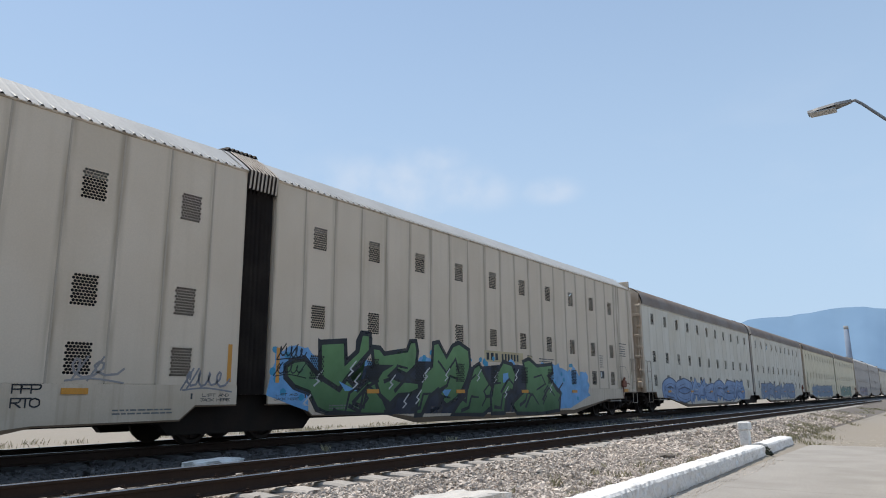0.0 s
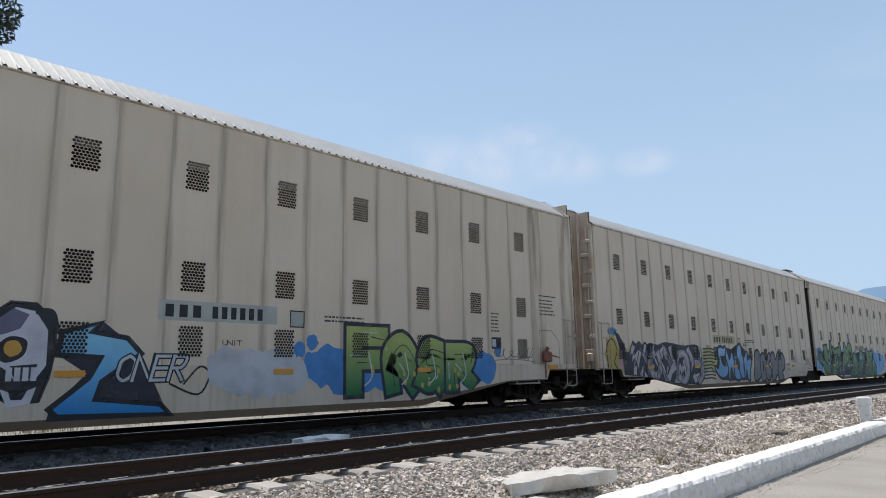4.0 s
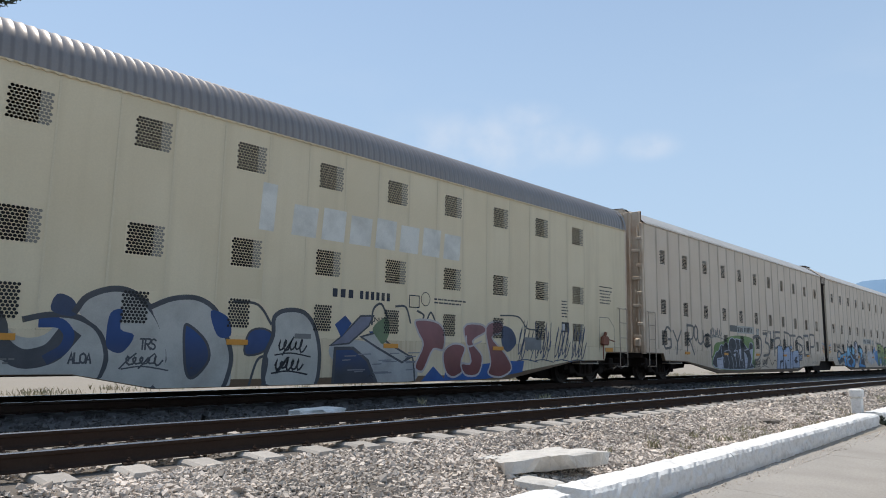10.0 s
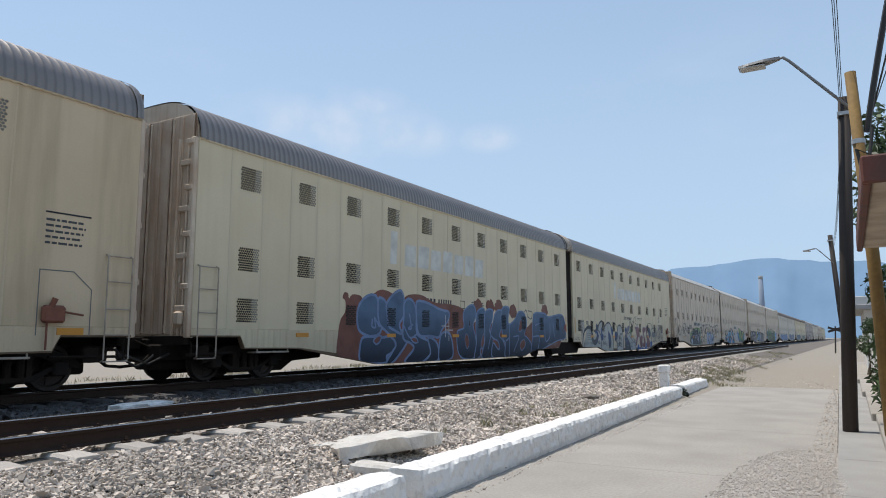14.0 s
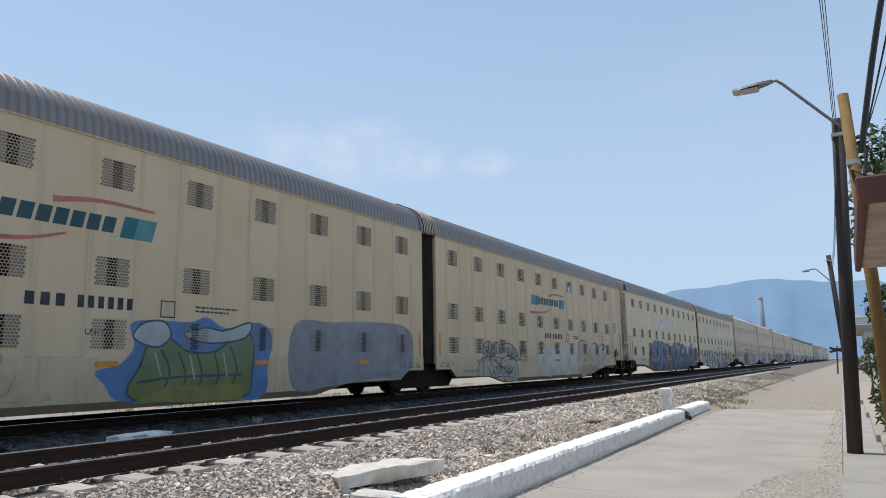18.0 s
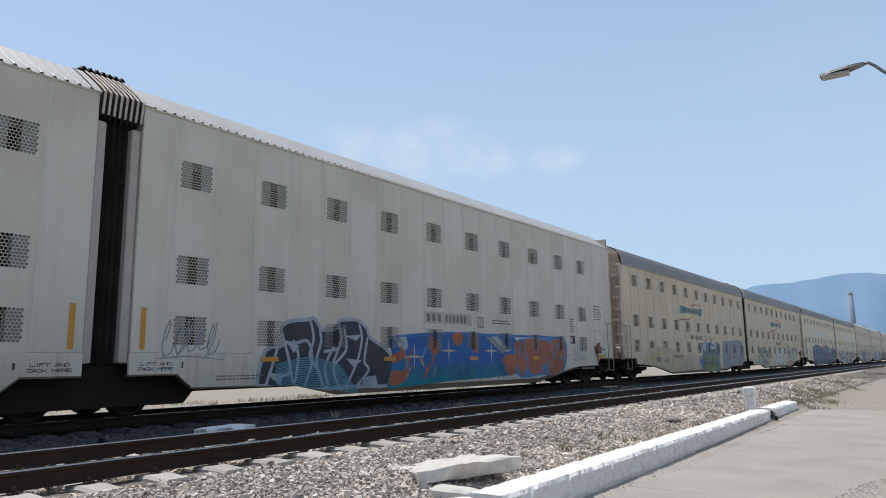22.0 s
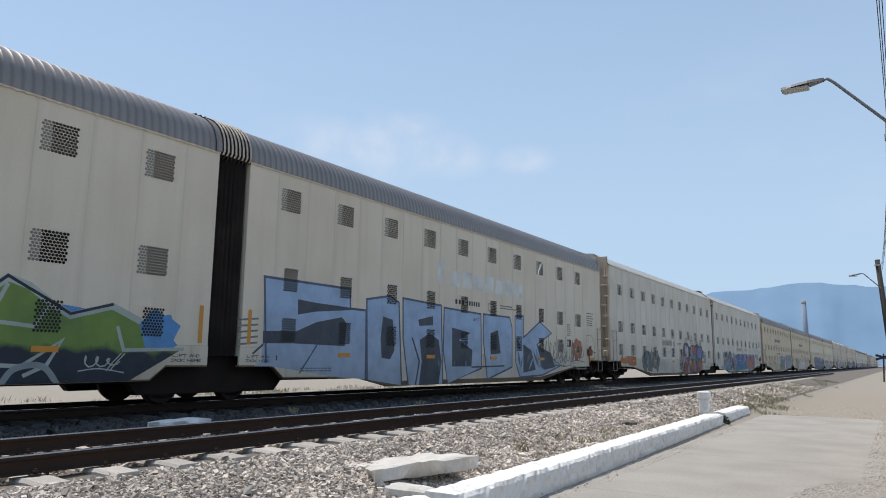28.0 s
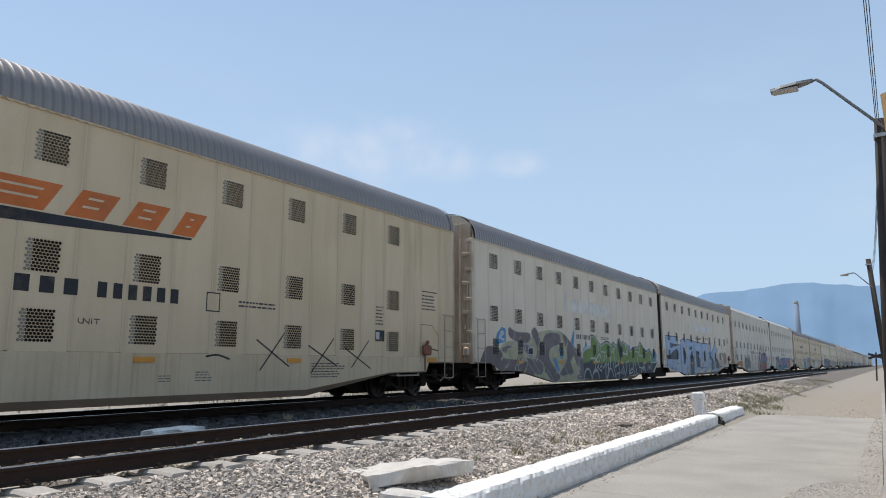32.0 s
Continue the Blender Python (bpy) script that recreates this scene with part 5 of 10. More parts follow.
    def shards(self, y0, y1, z0, z1, mats, line, count, size=0.35):
        """Spiky wild-style splinters with dark edges."""
        for _ in range(count):
            y, z, a = self.g.uniform(y0, y1), self.g.uniform(z0, z1), self.g.choice((0.9, 1.1, 1.25, 1.9, 2.2))
            l, h = size * self.g.uniform(0.6, 1.3), size * self.g.uniform(0.14, 0.3)
            d, e = (math.cos(a), math.sin(a)), (-math.sin(a), math.cos(a))
            for s, m in ((1.25, line), (1.0, self.g.choice(mats))):
                q = [(-l * s, 0), (0, h * s), (l * s, 0), (0, -h * s)]
                self.poly([(y + d[0] * u + e[0] * v, min(z1 + 0.1, max(z0 - 0.02, z + d[1] * u + e[1] * v))) for u, v in q], m)

    def islands(self, gap=0.03):
        """Marks that stand apart in both directions, each a group of its own."""
        boxes = []
        for j, f in enumerate(self.f):
            ys, zs = [self.v[k][1] for k in f], [self.v[k][2] for k in f]
            joined, box = [j], [min(ys), max(ys), min(zs), max(zs)]
            keep = []
            for b, g in boxes:
                if b[0] < box[1] + gap and b[1] > box[0] - gap and b[2] < box[3] + gap and b[3] > box[2] - gap:
                    box = [min(b[0], box[0]), max(b[1], box[1]), min(b[2], box[2]), max(b[3], box[3])]
                    joined += g
                else:
                    keep.append((b, g))
            boxes = keep + [(box, joined)]
        return [g for b, g in boxes]

    def finish(self):
        """One part for each painted piece that stands clear of the next."""
        spans = sorted((min(self.v[k][1] for k in f), max(self.v[k][1] for k in f), j) for j, f in enumerate(self.f))
        groups, end = [], None
        for a, b, j in spans:
            if end is None or a > end + 0.12:
                groups.append([])
                end = b
            groups[-1].append(j)
            end = max(end, b)
        if self.name == "stencil":
            groups = self.islands()
        rear = self.unit in [UNITS[k][0] for k in UNITS if k[1] == "rear"]
        low = sill_outline(LEN_REAR if rear else LEN_FRONT)
        for k, (x, y, z) in enumerate(self.v):
            a = min(max(-y if rear else y, 0.0), low[-1][0])
            edge = float(np.interp(a, [q[0] for q in low], [q[1] for q in low]))
            y = max(y, -LEN_REAR + 0.02) if rear else min(y, LEN_FRONT - 0.02)
            self.v[k] = (x, y, max(z, edge + 0.012))
        for group in groups:
            v, f, i = [], [], []
            for j in sorted(group):
                f.append(tuple(range(len(v), len(v) + len(self.f[j]))))
                v += [self.v[k] for k in self.f[j]]
                i.append(self.i[j])
            used = sorted(set(i))
            me = mesh_of(self.name, v, f, *[self.mats[k] for k in used], index=[used.index(k) for k in i])
            film = put(self.name, me, self.unit, None, self.label)
            if self.name == "stencil" and len(group) > 3:
                tagged(film, kind="stuff")


def side(car, half):
    return UNITS[car, half][0]


SHINE = spray(0.5, 0.52, 0.54)
BLACK, NAVY, WHITE, GREY = spray(0.02, 0.02, 0.025), spray(0.024, 0.027, 0.045), spray(0.55, 0.55, 0.55), spray(0.17, 0.17, 0.165)
BLUE, SKYBLUE, TEAL = spray(0.06, 0.22, 0.5), spray(0.2, 0.36, 0.56), spray(0.05, 0.3, 0.42)
GHOST, PATCH, PATCH2 = spray(0.68, 0.67, 0.61, 0.3), spray(0.5, 0.4, 0.23, 0.3), spray(0.42, 0.42, 0.38)
THIN = spray(0.06, 0.06, 0.065)


def stencils(car, half, mark, plate, ymark, patch=None):
    """Owner's mark, numbers and small notices: bars of their size."""
    p = Piece(side(car, half), "black stencilled markings and notices", "stencil")
    y0, y1, z0, z1 = ymark
    if patch:
        p.box(y0 - 0.12, y1 + 0.25, z0 - 0.06, z1 + 0.07, patch)
    p.bars(y0, y0 + (y1 - y0) * 0.38, z0, z1, mark, 3, 0.6)
    p.bars(y0 + (y1 - y0) * 0.44, y1, z0, z1, mark, 6, 0.6)
    p.box(y1 + 0.55, y1 + 0.9, z0 - 0.1, z1 + 0.02, mark)
    p.box(y1 + 0.575, y1 + 0.875, z0 - 0.075, z1 - 0.005, patch or M_BODY[plate])
    p.lines(y1 + 1.4, y1 + 2.6, z0 + 0.05, z0 + 0.22, THIN, 2)
    p.word("UNIT", y0 + 1.1, y0 + 1.5, z0 - 0.48, z0 - 0.38, 0.018, THIN)
    e = 1 if half == "front" else -1
    if half == "front":
        p.lines(LEN_FRONT - 1.75, LEN_FRONT - 0.95, 2.55, 3.05, THIN, 5, 0.4)
        p.strip([(LEN_FRONT - 1.75, 3.1), (LEN_FRONT - 0.95, 3.1)], 0.03, BLACK)
        p.lines(LEN_FRONT - 3.98, LEN_FRONT - 3.6, 2.0, 2.55, THIN, 6, 0.4)
        p.box(LEN_FRONT - 3.98, LEN_FRONT - 3.58, 1.55, 1.85, BLACK)
        p.box(LEN_FRONT - 3.95, LEN_FRONT - 3.8, 1.6, 1.8, WHITE)
        p.strip([(LEN_FRONT - 1.8, 1.0), (LEN_FRONT - 1.8, 2.1), (LEN_FRONT - 1.2, 2.1), (LEN_FRONT - 0.85, 1.8), (LEN_FRONT - 0.85, 1.0)], 0.02, GREY)
    a = 0.2 if half == "front" else -0.82
    p.word("LIFT AND", a, a + 0.62, 0.915, 0.975, 0.012, THIN)
    p.word("JACK HERE", a - 0.04, a + 0.66, 0.825, 0.885, 0.012, THIN)
    p.box(e * 1.05 - 0.02, e * 1.05 + 0.02, 0.87, 0.98, THIN)
    p.lines(e * 2.2 - 0.4, e * 2.2 + 0.9, 0.62, 0.74, GREY, 2)
    # upright orange strip beside the bellows
    p.box(e * 0.22 - 0.05, e * 0.22 + 0.05, 1.2, 1.95, M_YELLOW)
    p.finish()


stencils(0, "front", BLACK, "grey", (8.7, 10.8, 2.0, 2.22), PATCH)
stencils(0, "rear", BLACK, "grey", (-13.1, -11.1, 2.02, 2.24), PATCH)
stencils(1, "front", BLACK, "grey", (8.7, 10.7, 1.98, 2.2), PATCH2)
stencils(1, "rear", BLACK, "grey", (-13.5, -11.7, 2.02, 2.22), PATCH2)
stencils(2, "front", NAVY, "cream", (8.9, 10.6, 2.02, 2.2))
stencils(2, "rear", NAVY, "cream", (-12.97, -11.29, 2.06, 2.22))
stencils(3, "front", NAVY, "sand", (9.48, 11.64, 2.0, 2.22))
stencils(3, "rear", NAVY, "sand", (-12.5, -10.4, 2.02, 2.24))
stencils(4, "front", GREY, "white", (8.6, 10.6, 2.05, 2.25), spray(0.5, 0.42, 0.33))
stencils(4, "rear", GREY, "white", (-13.3, -11.5, 2.0, 2.22), spray(0.5, 0.42, 0.33))
stencils(5, "front", NAVY, "pale", (8.6, 10.2, 2.7, 2.85))
stencils(5, "rear", NAVY, "pale", (-13.2, -11.5, 2.05, 2.25))
stencils(6, "front", BLACK, "sand", (8.2, 11.4, 2.1, 2.38))


def paint_zero_front():
    p = Piece(side(0, "front"), "green block-letter graffiti on a blue cloud")
    blue, dots = spray(0.17, 0.4, 0.7), spray(0.05, 0.3, 0.5)
    p.cloud(0.2, 16.2, 0.62, 2.05, blue, 20, 0.6)
    p.poly([(-0.07, 0.94), (0.05, 1.41), (0.34, 1.84), (1.09, 2), (1.37, 1.69), (1.14, 0.93), (1.16, 0.5)], blue)
    p.poly([(12.66, 1.92), (14.02, 1.87), (15.22, 1.56), (16.46, 0.87), (14.6, 0.41), (12.54, 0.39)], blue)
    for _ in range(70):
        p.blob(p.g.uniform(0, 15.5), p.g.uniform(0.7, 2.1), 0.09, 0.08, dots, n=8)
    p.poly([(1.39, 1.06), (2.11, 1.45), (3.76, 1.77), (5.7, 1.84), (8.01, 1.75), (10.06, 1.9), (12.44, 1.87), (13.72, 1.08), (13.65, 0.31), (1.78, 0.44)], NAVY)
    green = fade((0.06, 0.13, 0.05), (0.14, 0.27, 0.11), 0.3, 2.0)
    # K
    p.outlined([(1.46, 2.13), (2.3, 2.21), (2.34, 1.71), (2.73, 1.98), (2.74, 2.23), (2.88, 2.44), (3.13, 2.45), (3.22, 2.32), (3.21, 2.01), (2.9, 1.72), (2.37, 1.35), (2.8, 1.06)], green, BLACK, 0.13, shut=False)
    p.outlined([(1.46, 2.13), (2.34, 1.71), (2.9, 1.72), (2.37, 1.35), (2.76, 1.06), (3.16, 1.31), (3.42, 1.31), (4, 0.42), (2.93, 0.45), (2.15, 0.52), (1.74, 0.51), (1.41, 0.62), (1.15, 0.99), (0.71, 1.11), (0.45, 1.32), (0.44, 1.57), (0.68, 1.7), (1.01, 1.74), (1.16, 1.61), (1.49, 1.34)], green, BLACK, 0.13)
    p.outlined([(1.46, 2.13), (2.3, 2.21), (2.34, 1.71), (2.75, 1.99), (2.88, 2.44), (3.2, 2.43), (3.21, 2.01), (2.39, 1.35), (2.13, 1.06), (1.49, 1.34)], green, BLACK, 0.12)
    p.poly([(2.12, 1.25), (2.76, 1.03), (2.32, 1.03)], blue)
    # second letter
    p.outlined([(3.27, 2.12), (3.58, 2.11), (3.76, 1.97), (4.69, 2.1), (4.83, 2.35), (5.08, 2.37), (5.16, 2.1), (5.09, 1.7), (4.69, 1.45), (4.22, 1.57), (3.99, 1.42), (4.34, 1.32), (5.21, 1.27), (5.24, 1.06), (4.82, 0.94), (4.34, 0.92), (4, 0.69), (3.6, 0.92), (3.42, 1.27), (3.67, 1.56), (4.03, 1.67), (3.35, 1.62)], green, BLACK, 0.12)
    p.poly([(3.99, 1.42), (4.34, 1.32), (4.94, 1.27), (4.34, 1.5)], NAVY)
    # M
    p.outlined([(5.87, 2.35), (6.14, 2.41), (6.52, 2), (6.84, 2.34), (7.17, 2.44), (7.71, 2.25), (7.76, 1.74), (7.57, 1.37), (7.32, 1.07), (7.02, 0.82), (6.51, 0.62), (6.18, 0.83), (6.1, 1.07), (5.7, 0.88), (5.34, 0.39), (5.06, 0.39), (5.19, 0.91), (5.44, 1.49), (5.81, 1.72)], green, BLACK, 0.12)
    p.strip([(6.13, 1.85), (6.52, 1.54), (6.98, 1.95), (7.15, 1.56)], 0.07, BLACK)
    p.poly([(6.23, 1.07), (6.51, 0.84), (6.74, 1.07)], blue)
    # A, P, E
    p.outlined([(7.95, 1.74), (8.27, 1.86), (8.71, 1.38), (9.1, 1.07), (8.95, 0.55), (8.45, 0.32), (6.78, 0.37), (7.13, 0.69), (7.5, 0.94)], green, BLACK, 0.12)
    p.outlined([(9.15, 1.46), (9.7, 1.97), (10.28, 1.9), (10.53, 1.54), (10.31, 1.07), (9.87, 0.89), (9.73, 0.34), (8.94, 0.34), (8.89, 0.9)], green, BLACK, 0.12)
    p.poly([(9.68, 1.58), (10.01, 1.62), (10.03, 1.33), (9.67, 1.29)], blue)
    p.outlined([(11.02, 2.02), (11.46, 2.13), (12.02, 1.9), (13.16, 1.99), (13.22, 1.69), (12.85, 1.56), (13.49, 1.08), (13.8, 0.96), (13.65, 0.35), (12.32, 0.26), (10.53, 0.31), (10.18, 0.62), (11.15, 1.08), (11.18, 1.55)], green, BLACK, 0.12)
    p.strip([(11.78, 1.5), (12.34, 1.59), (12.61, 1.28), (11.96, 1.08)], 0.06, BLACK)
    for y, z in ((2.9, 0.6), (6.1, 0.55), (8.4, 0.6), (10.2, 0.5), (12.4, 0.6), (13.6, 0.7)):
        p.strip([(y, z), (y + 0.25, z + 0.25), (y + 0.1, z + 0.42), (y + 0.4, z + 0.62)], 0.06, BLACK)
    for _ in range(20):
        y, z, d = p.g.uniform(1.2, 13.2), p.g.uniform(0.45, 1.3), p.g.uniform(-0.3, 0.3)
        p.strip([(y, z), (y + 0.35, z + 0.1 + d), (y + 0.5, z + 0.4), (y + 0.9, z + 0.35 - d)], 0.11, BLACK, w1=0.05)
    for _ in range(15):
        y, z = p.g.uniform(0.9, 13.5), p.g.uniform(0.5, 1.4)
        p.strip([(y, z), (y + 0.14, z + 0.1), (y + 0.04, z + 0.16), (y + 0.24, z + 0.34)], 0.04, WHITE)
    p.tag(0.25, 1.0, 1.75, 2.0, BLACK, 0.035, 5)
    p.tag(0.2, 0.9, 1.4, 1.6, BLACK, 0.03, 4)
    p.finish()


def paint_zero_rear():
    p = Piece(side(0, "rear"), "silver wild-style and blue bubble graffiti")
    p.cloud(-21, -12.9, 0.7, 1.9, spray(0.42, 0.38, 0.14), 14, 0.5)
    p.blob(-21.4, 1.45, 0.45, 0.65, spray(0.45, 0.33, 0.07))
    p.blob(-21.35, 2.2, 0.3, 0.13, spray(0.08, 0.2, 0.33))
    p.strip(rounded([(-21.7, 1.0), (-21.75, 1.7), (-21.4, 1.95), (-21.1, 1.6), (-21.3, 1.2), (-21.1, 0.98)]), 0.05, BLACK)
    p.box(-21.0, -20.35, 0.98, 1.55, spray(0.5, 0.28, 0.28))
    p.poly([(-21.0, 1.5), (-20.7, 1.95), (-20.4, 1.5)], spray(0.5, 0.28, 0.28))
    p.poly([(-21.25, 2.25), (-20.9, 2.1), (-20.5, 1.6), (-20.9, 1.6)], NAVY)
    # silver wild-style on a navy ground
    silver, mid, dim = spray(0.46, 0.42, 0.42), spray(0.34, 0.3, 0.33), spray(0.2, 0.18, 0.22)
    p.poly([(-20.78, 1.59), (-20.32, 1.53), (-20.01, 1.95), (-19.79, 1.82), (-19.58, 1.94), (-19.35, 1.8), (-19.13, 1.93), (-18.98, 1.82), (-18.79, 1.88), (-18.18, 1.82), (-17.64, 1.93), (-17, 1.9), (-16.03, 1.82), (-15.17, 1.89), (-14.79, 1.86), (-14.4, 1.29), (-14.3, 0.56), (-14.79, 0.32), (-17.42, 0.47), (-18.96, 0.61), (-20.69, 0.77)], NAVY)
    for pts in (
            [(-20.21, 1.51), (-19.97, 1.79), (-19.84, 1.72), (-20.09, 1.43)],
            [(-20.07, 1.36), (-19.76, 1.58), (-19.43, 1.7), (-19.81, 1.2)],
            [(-19.81, 1.2), (-19.58, 1.63), (-19.41, 1.55), (-19.6, 1.2), (-19.7, 0.92)],
            [(-19.4, 1.46), (-19.17, 1.87), (-19.02, 1.79), (-19.22, 1.39), (-19, 1.02)],
            [(-18.11, 1.62), (-17.8, 1.79), (-17.63, 1.72), (-17.9, 1.23)],
            [(-17.4, 1.75), (-16.99, 1.86), (-17.03, 1.54), (-16.59, 0.82), (-16.79, 0.7), (-17.24, 1.45)],
            [(-18.06, 1.03), (-17.55, 0.73), (-17.03, 1.24), (-16.94, 1.04), (-17.36, 0.49), (-17.75, 0.51)],
            [(-15.88, 1.66), (-15.61, 1.82), (-15.17, 1.28), (-15.27, 1.04)],
            [(-15.47, 0.7), (-14.81, 0.81), (-14.49, 0.57), (-15.24, 0.38)],):
        p.outlined(pts, silver, BLACK, 0.04)
    for pts in (
            [(-15.2, 1.79), (-14.87, 1.86), (-14.87, 1.28), (-15.02, 1.28)],
            [(-18.98, 0.75), (-18.73, 1.21), (-18.48, 1.08), (-18.74, 0.75)],
            [(-16.97, 0.62), (-16.2, 0.44), (-15.68, 0.59), (-15.94, 0.38), (-17.07, 0.44)],):
        p.outlined(pts, silver, BLACK, 0.04)
    for pts in ([(-18.56, 1.5), (-18.84, 1.31), (-18.86, 0.98), (-18.54, 0.72), (-18.18, 0.82), (-18.05, 1.13), (-18.19, 1.47)], [(-16.71, 0.72), (-16.14, 0.51), (-15.8, 0.82), (-15.8, 1.27), (-16.07, 1.51), (-16.47, 1.49)], [(-15.02, 1.22), (-14.55, 1.11), (-14.44, 0.75), (-14.8, 0.52)]):
        p.strip(rounded(pts), 0.36, BLACK)
        p.strip(rounded(pts), 0.28, mid)
        p.strip(rounded(pts), 0.12, silver)
    p.outlined([(-17.84, 1.53), (-17.64, 1.83), (-17.37, 1.57), (-17.57, 1.21)], mid, BLACK, 0.05)
    p.outlined([(-17.75, 1.53), (-17.63, 1.72), (-17.47, 1.57), (-17.59, 1.36)], silver, BLACK, 0.03)
    for pts in ([(-16.56, 1.04), (-16.45, 1.2), (-16.29, 0.93), (-16.4, 0.71)], [(-16.25, 1.09), (-16.1, 1.26), (-15.92, 0.98), (-16.07, 0.76)], [(-19.64, 0.76), (-19.55, 0.95), (-19.41, 0.77), (-19.5, 0.67)], [(-20.04, 1.02), (-19.8, 1.11), (-19.85, 0.76), (-20.09, 0.76)]):
        p.outlined(pts, silver, BLACK, 0.03)
    p.shards(-20.2, -14.1, 0.5, 1.75, [silver, mid, dim, silver], NAVY, 52, 0.27)
    for k in range(10):
        z = 0.55 + k * 0.13
        p.strip([(-14.3, z), (-13.7 + 0.35 * p.g.random(), z + 0.03), (-13.4 + 0.35 * p.g.random(), z - 0.02)], 0.055, NAVY)
    # blue bubble letters
    sky_fade = fade((0.15, 0.3, 0.5), (0.26, 0.45, 0.66), 0.4, 1.9)
    p.poly([(-13.11, 0.96), (-12.79, 1.48), (-11.92, 1.82), (-11.36, 1.75), (-10.78, 1.95), (-10.15, 1.92), (-9.46, 1.57), (-9.09, 1.33), (-9.41, 0.42), (-11.56, 0.42), (-12.72, 0.49)], BLACK)
    p.soft_shape([(-12.79, 1.78), (-12.45, 1.86), (-12.27, 1.8), (-12.03, 1.87), (-11.95, 1.67), (-12.06, 1.48), (-12.26, 1.39), (-12.54, 1.38), (-12.37, 1.15), (-12.07, 1.24), (-11.88, 1.12), (-11.86, 0.82), (-12.04, 0.61), (-12.42, 0.52), (-12.75, 0.57), (-13.06, 0.76), (-13.23, 0.96), (-13.11, 1.04), (-12.9, 0.98), (-12.73, 1.33), (-12.87, 1.48)], sky_fade, BLACK, 0.12)
    p.poly([(-12.62, 1.49), (-12.51, 1.23), (-12.26, 1.02), (-11.97, 1.02), (-12.08, 1.2), (-12.34, 1.39)], BLACK)
    p.soft_shape([(-12.06, 1.45), (-11.89, 1.75), (-11.73, 1.49), (-11.61, 1.35), (-11.38, 1.64), (-11.21, 1.53), (-11.11, 1.2), (-11.2, 0.84), (-11.13, 0.61), (-11.29, 0.54), (-11.46, 0.93), (-11.61, 0.79), (-11.69, 0.45), (-11.87, 0.52), (-11.84, 0.96)], sky_fade, BLACK, 0.11)
    p.soft_shape([(-11.16, 1.53), (-10.92, 1.63), (-10.71, 1.42), (-10.89, 1.21), (-10.76, 0.95), (-10.48, 0.83), (-10.43, 0.52), (-10.85, 0.42), (-11.15, 0.53), (-11.2, 0.84), (-11.1, 1.18)], sky_fade, BLACK, 0.11)
    p.soft_shape([(-10.79, 1.48), (-10.68, 1.87), (-10.47, 1.99), (-10.26, 1.92), (-10.18, 1.55), (-10.02, 1.37), (-10.07, 0.95), (-10.02, 0.56), (-10.32, 0.46), (-10.6, 0.81), (-10.56, 1.19)], sky_fade, BLACK, 0.11)
    p.soft_shape([(-10.14, 1.8), (-9.96, 1.44), (-9.67, 1.67), (-9.51, 1.57), (-9.58, 1.32), (-9.17, 1.45), (-9.05, 1.26), (-9.29, 0.88), (-9.4, 0.43), (-9.67, 0.42), (-9.77, 0.8), (-9.9, 0.5), (-10.04, 0.56), (-10.02, 1.19)], sky_fade, BLACK, 0.11)
    # grey bubble letters
    bub = spray(0.2, 0.195, 0.2)
    for pts in (
            [(-8.75, 0.94), (-8.64, 1.57), (-8.39, 1.74), (-8.12, 1.72), (-7.93, 1.41), (-8.02, 0.94), (-7.91, 0.73), (-8.22, 0.46), (-8.66, 0.35), (-8.9, 0.47), (-8.91, 0.66)],
            [(-7.95, 1.45), (-7.58, 1.62), (-7.26, 1.49), (-7.17, 0.93), (-7.35, 0.44), (-7.72, 0.32), (-7.99, 0.46), (-8, 0.94)],
            [(-7.32, 0.93), (-6.98, 1.47), (-6.65, 1.65), (-6.53, 1.36), (-6.89, 1.13), (-6.66, 0.93), (-6.57, 0.7), (-6.88, 0.38), (-7.29, 0.44)],
            [(-6.62, 1.43), (-6.25, 1.69), (-5.99, 1.58), (-5.85, 1.34), (-5.52, 1.68), (-5.32, 1.53), (-5.6, 1.07), (-5.4, 0.7), (-5.6, 0.39), (-5.85, 0.6), (-6.16, 0.36), (-6.57, 0.38), (-6.48, 0.93)],):
        p.soft_shape(pts, bub, BLACK, 0.11)
    for pts in (
            [(-5.48, 1.38), (-5.22, 1.59), (-4.83, 1.62), (-4.57, 1.36), (-4.65, 0.92), (-5.02, 0.74), (-4.9, 0.43), (-5.23, 0.31), (-5.63, 0.39), (-5.6, 0.92)],):
        p.soft_shape(pts, bub, BLACK, 0.11)
    p.poly([(-7.7, 1.24), (-7.56, 1.24), (-7.57, 0.77), (-7.73, 0.8)], BLACK)
    for y in (-12.6, -11.8, -10.6, -9.6):
        p.strip(rounded([(y, 0.4), (y + 0.1, 0.22), (y + 0.3, 0.28)]), 0.03, BLACK)
    p.word("PFP", -10.05, -9.5, 1.86, 2.02, 0.025, BLACK)
    p.word("PFP", -4.25, -3.8, 0.98, 1.13, 0.025, BLACK)
    p.word("RTO", -4.25, -3.8, 0.76, 0.92, 0.025, BLACK)
    p.tag(-3.4, -2.6, 1.25, 1.55, spray(0.33, 0.31, 0.31), 0.04, 2)
    p.tag(-1.2, -0.3, 1.1, 1.4, spray(0.25, 0.25, 0.28), 0.04, 4)
    p.finish()


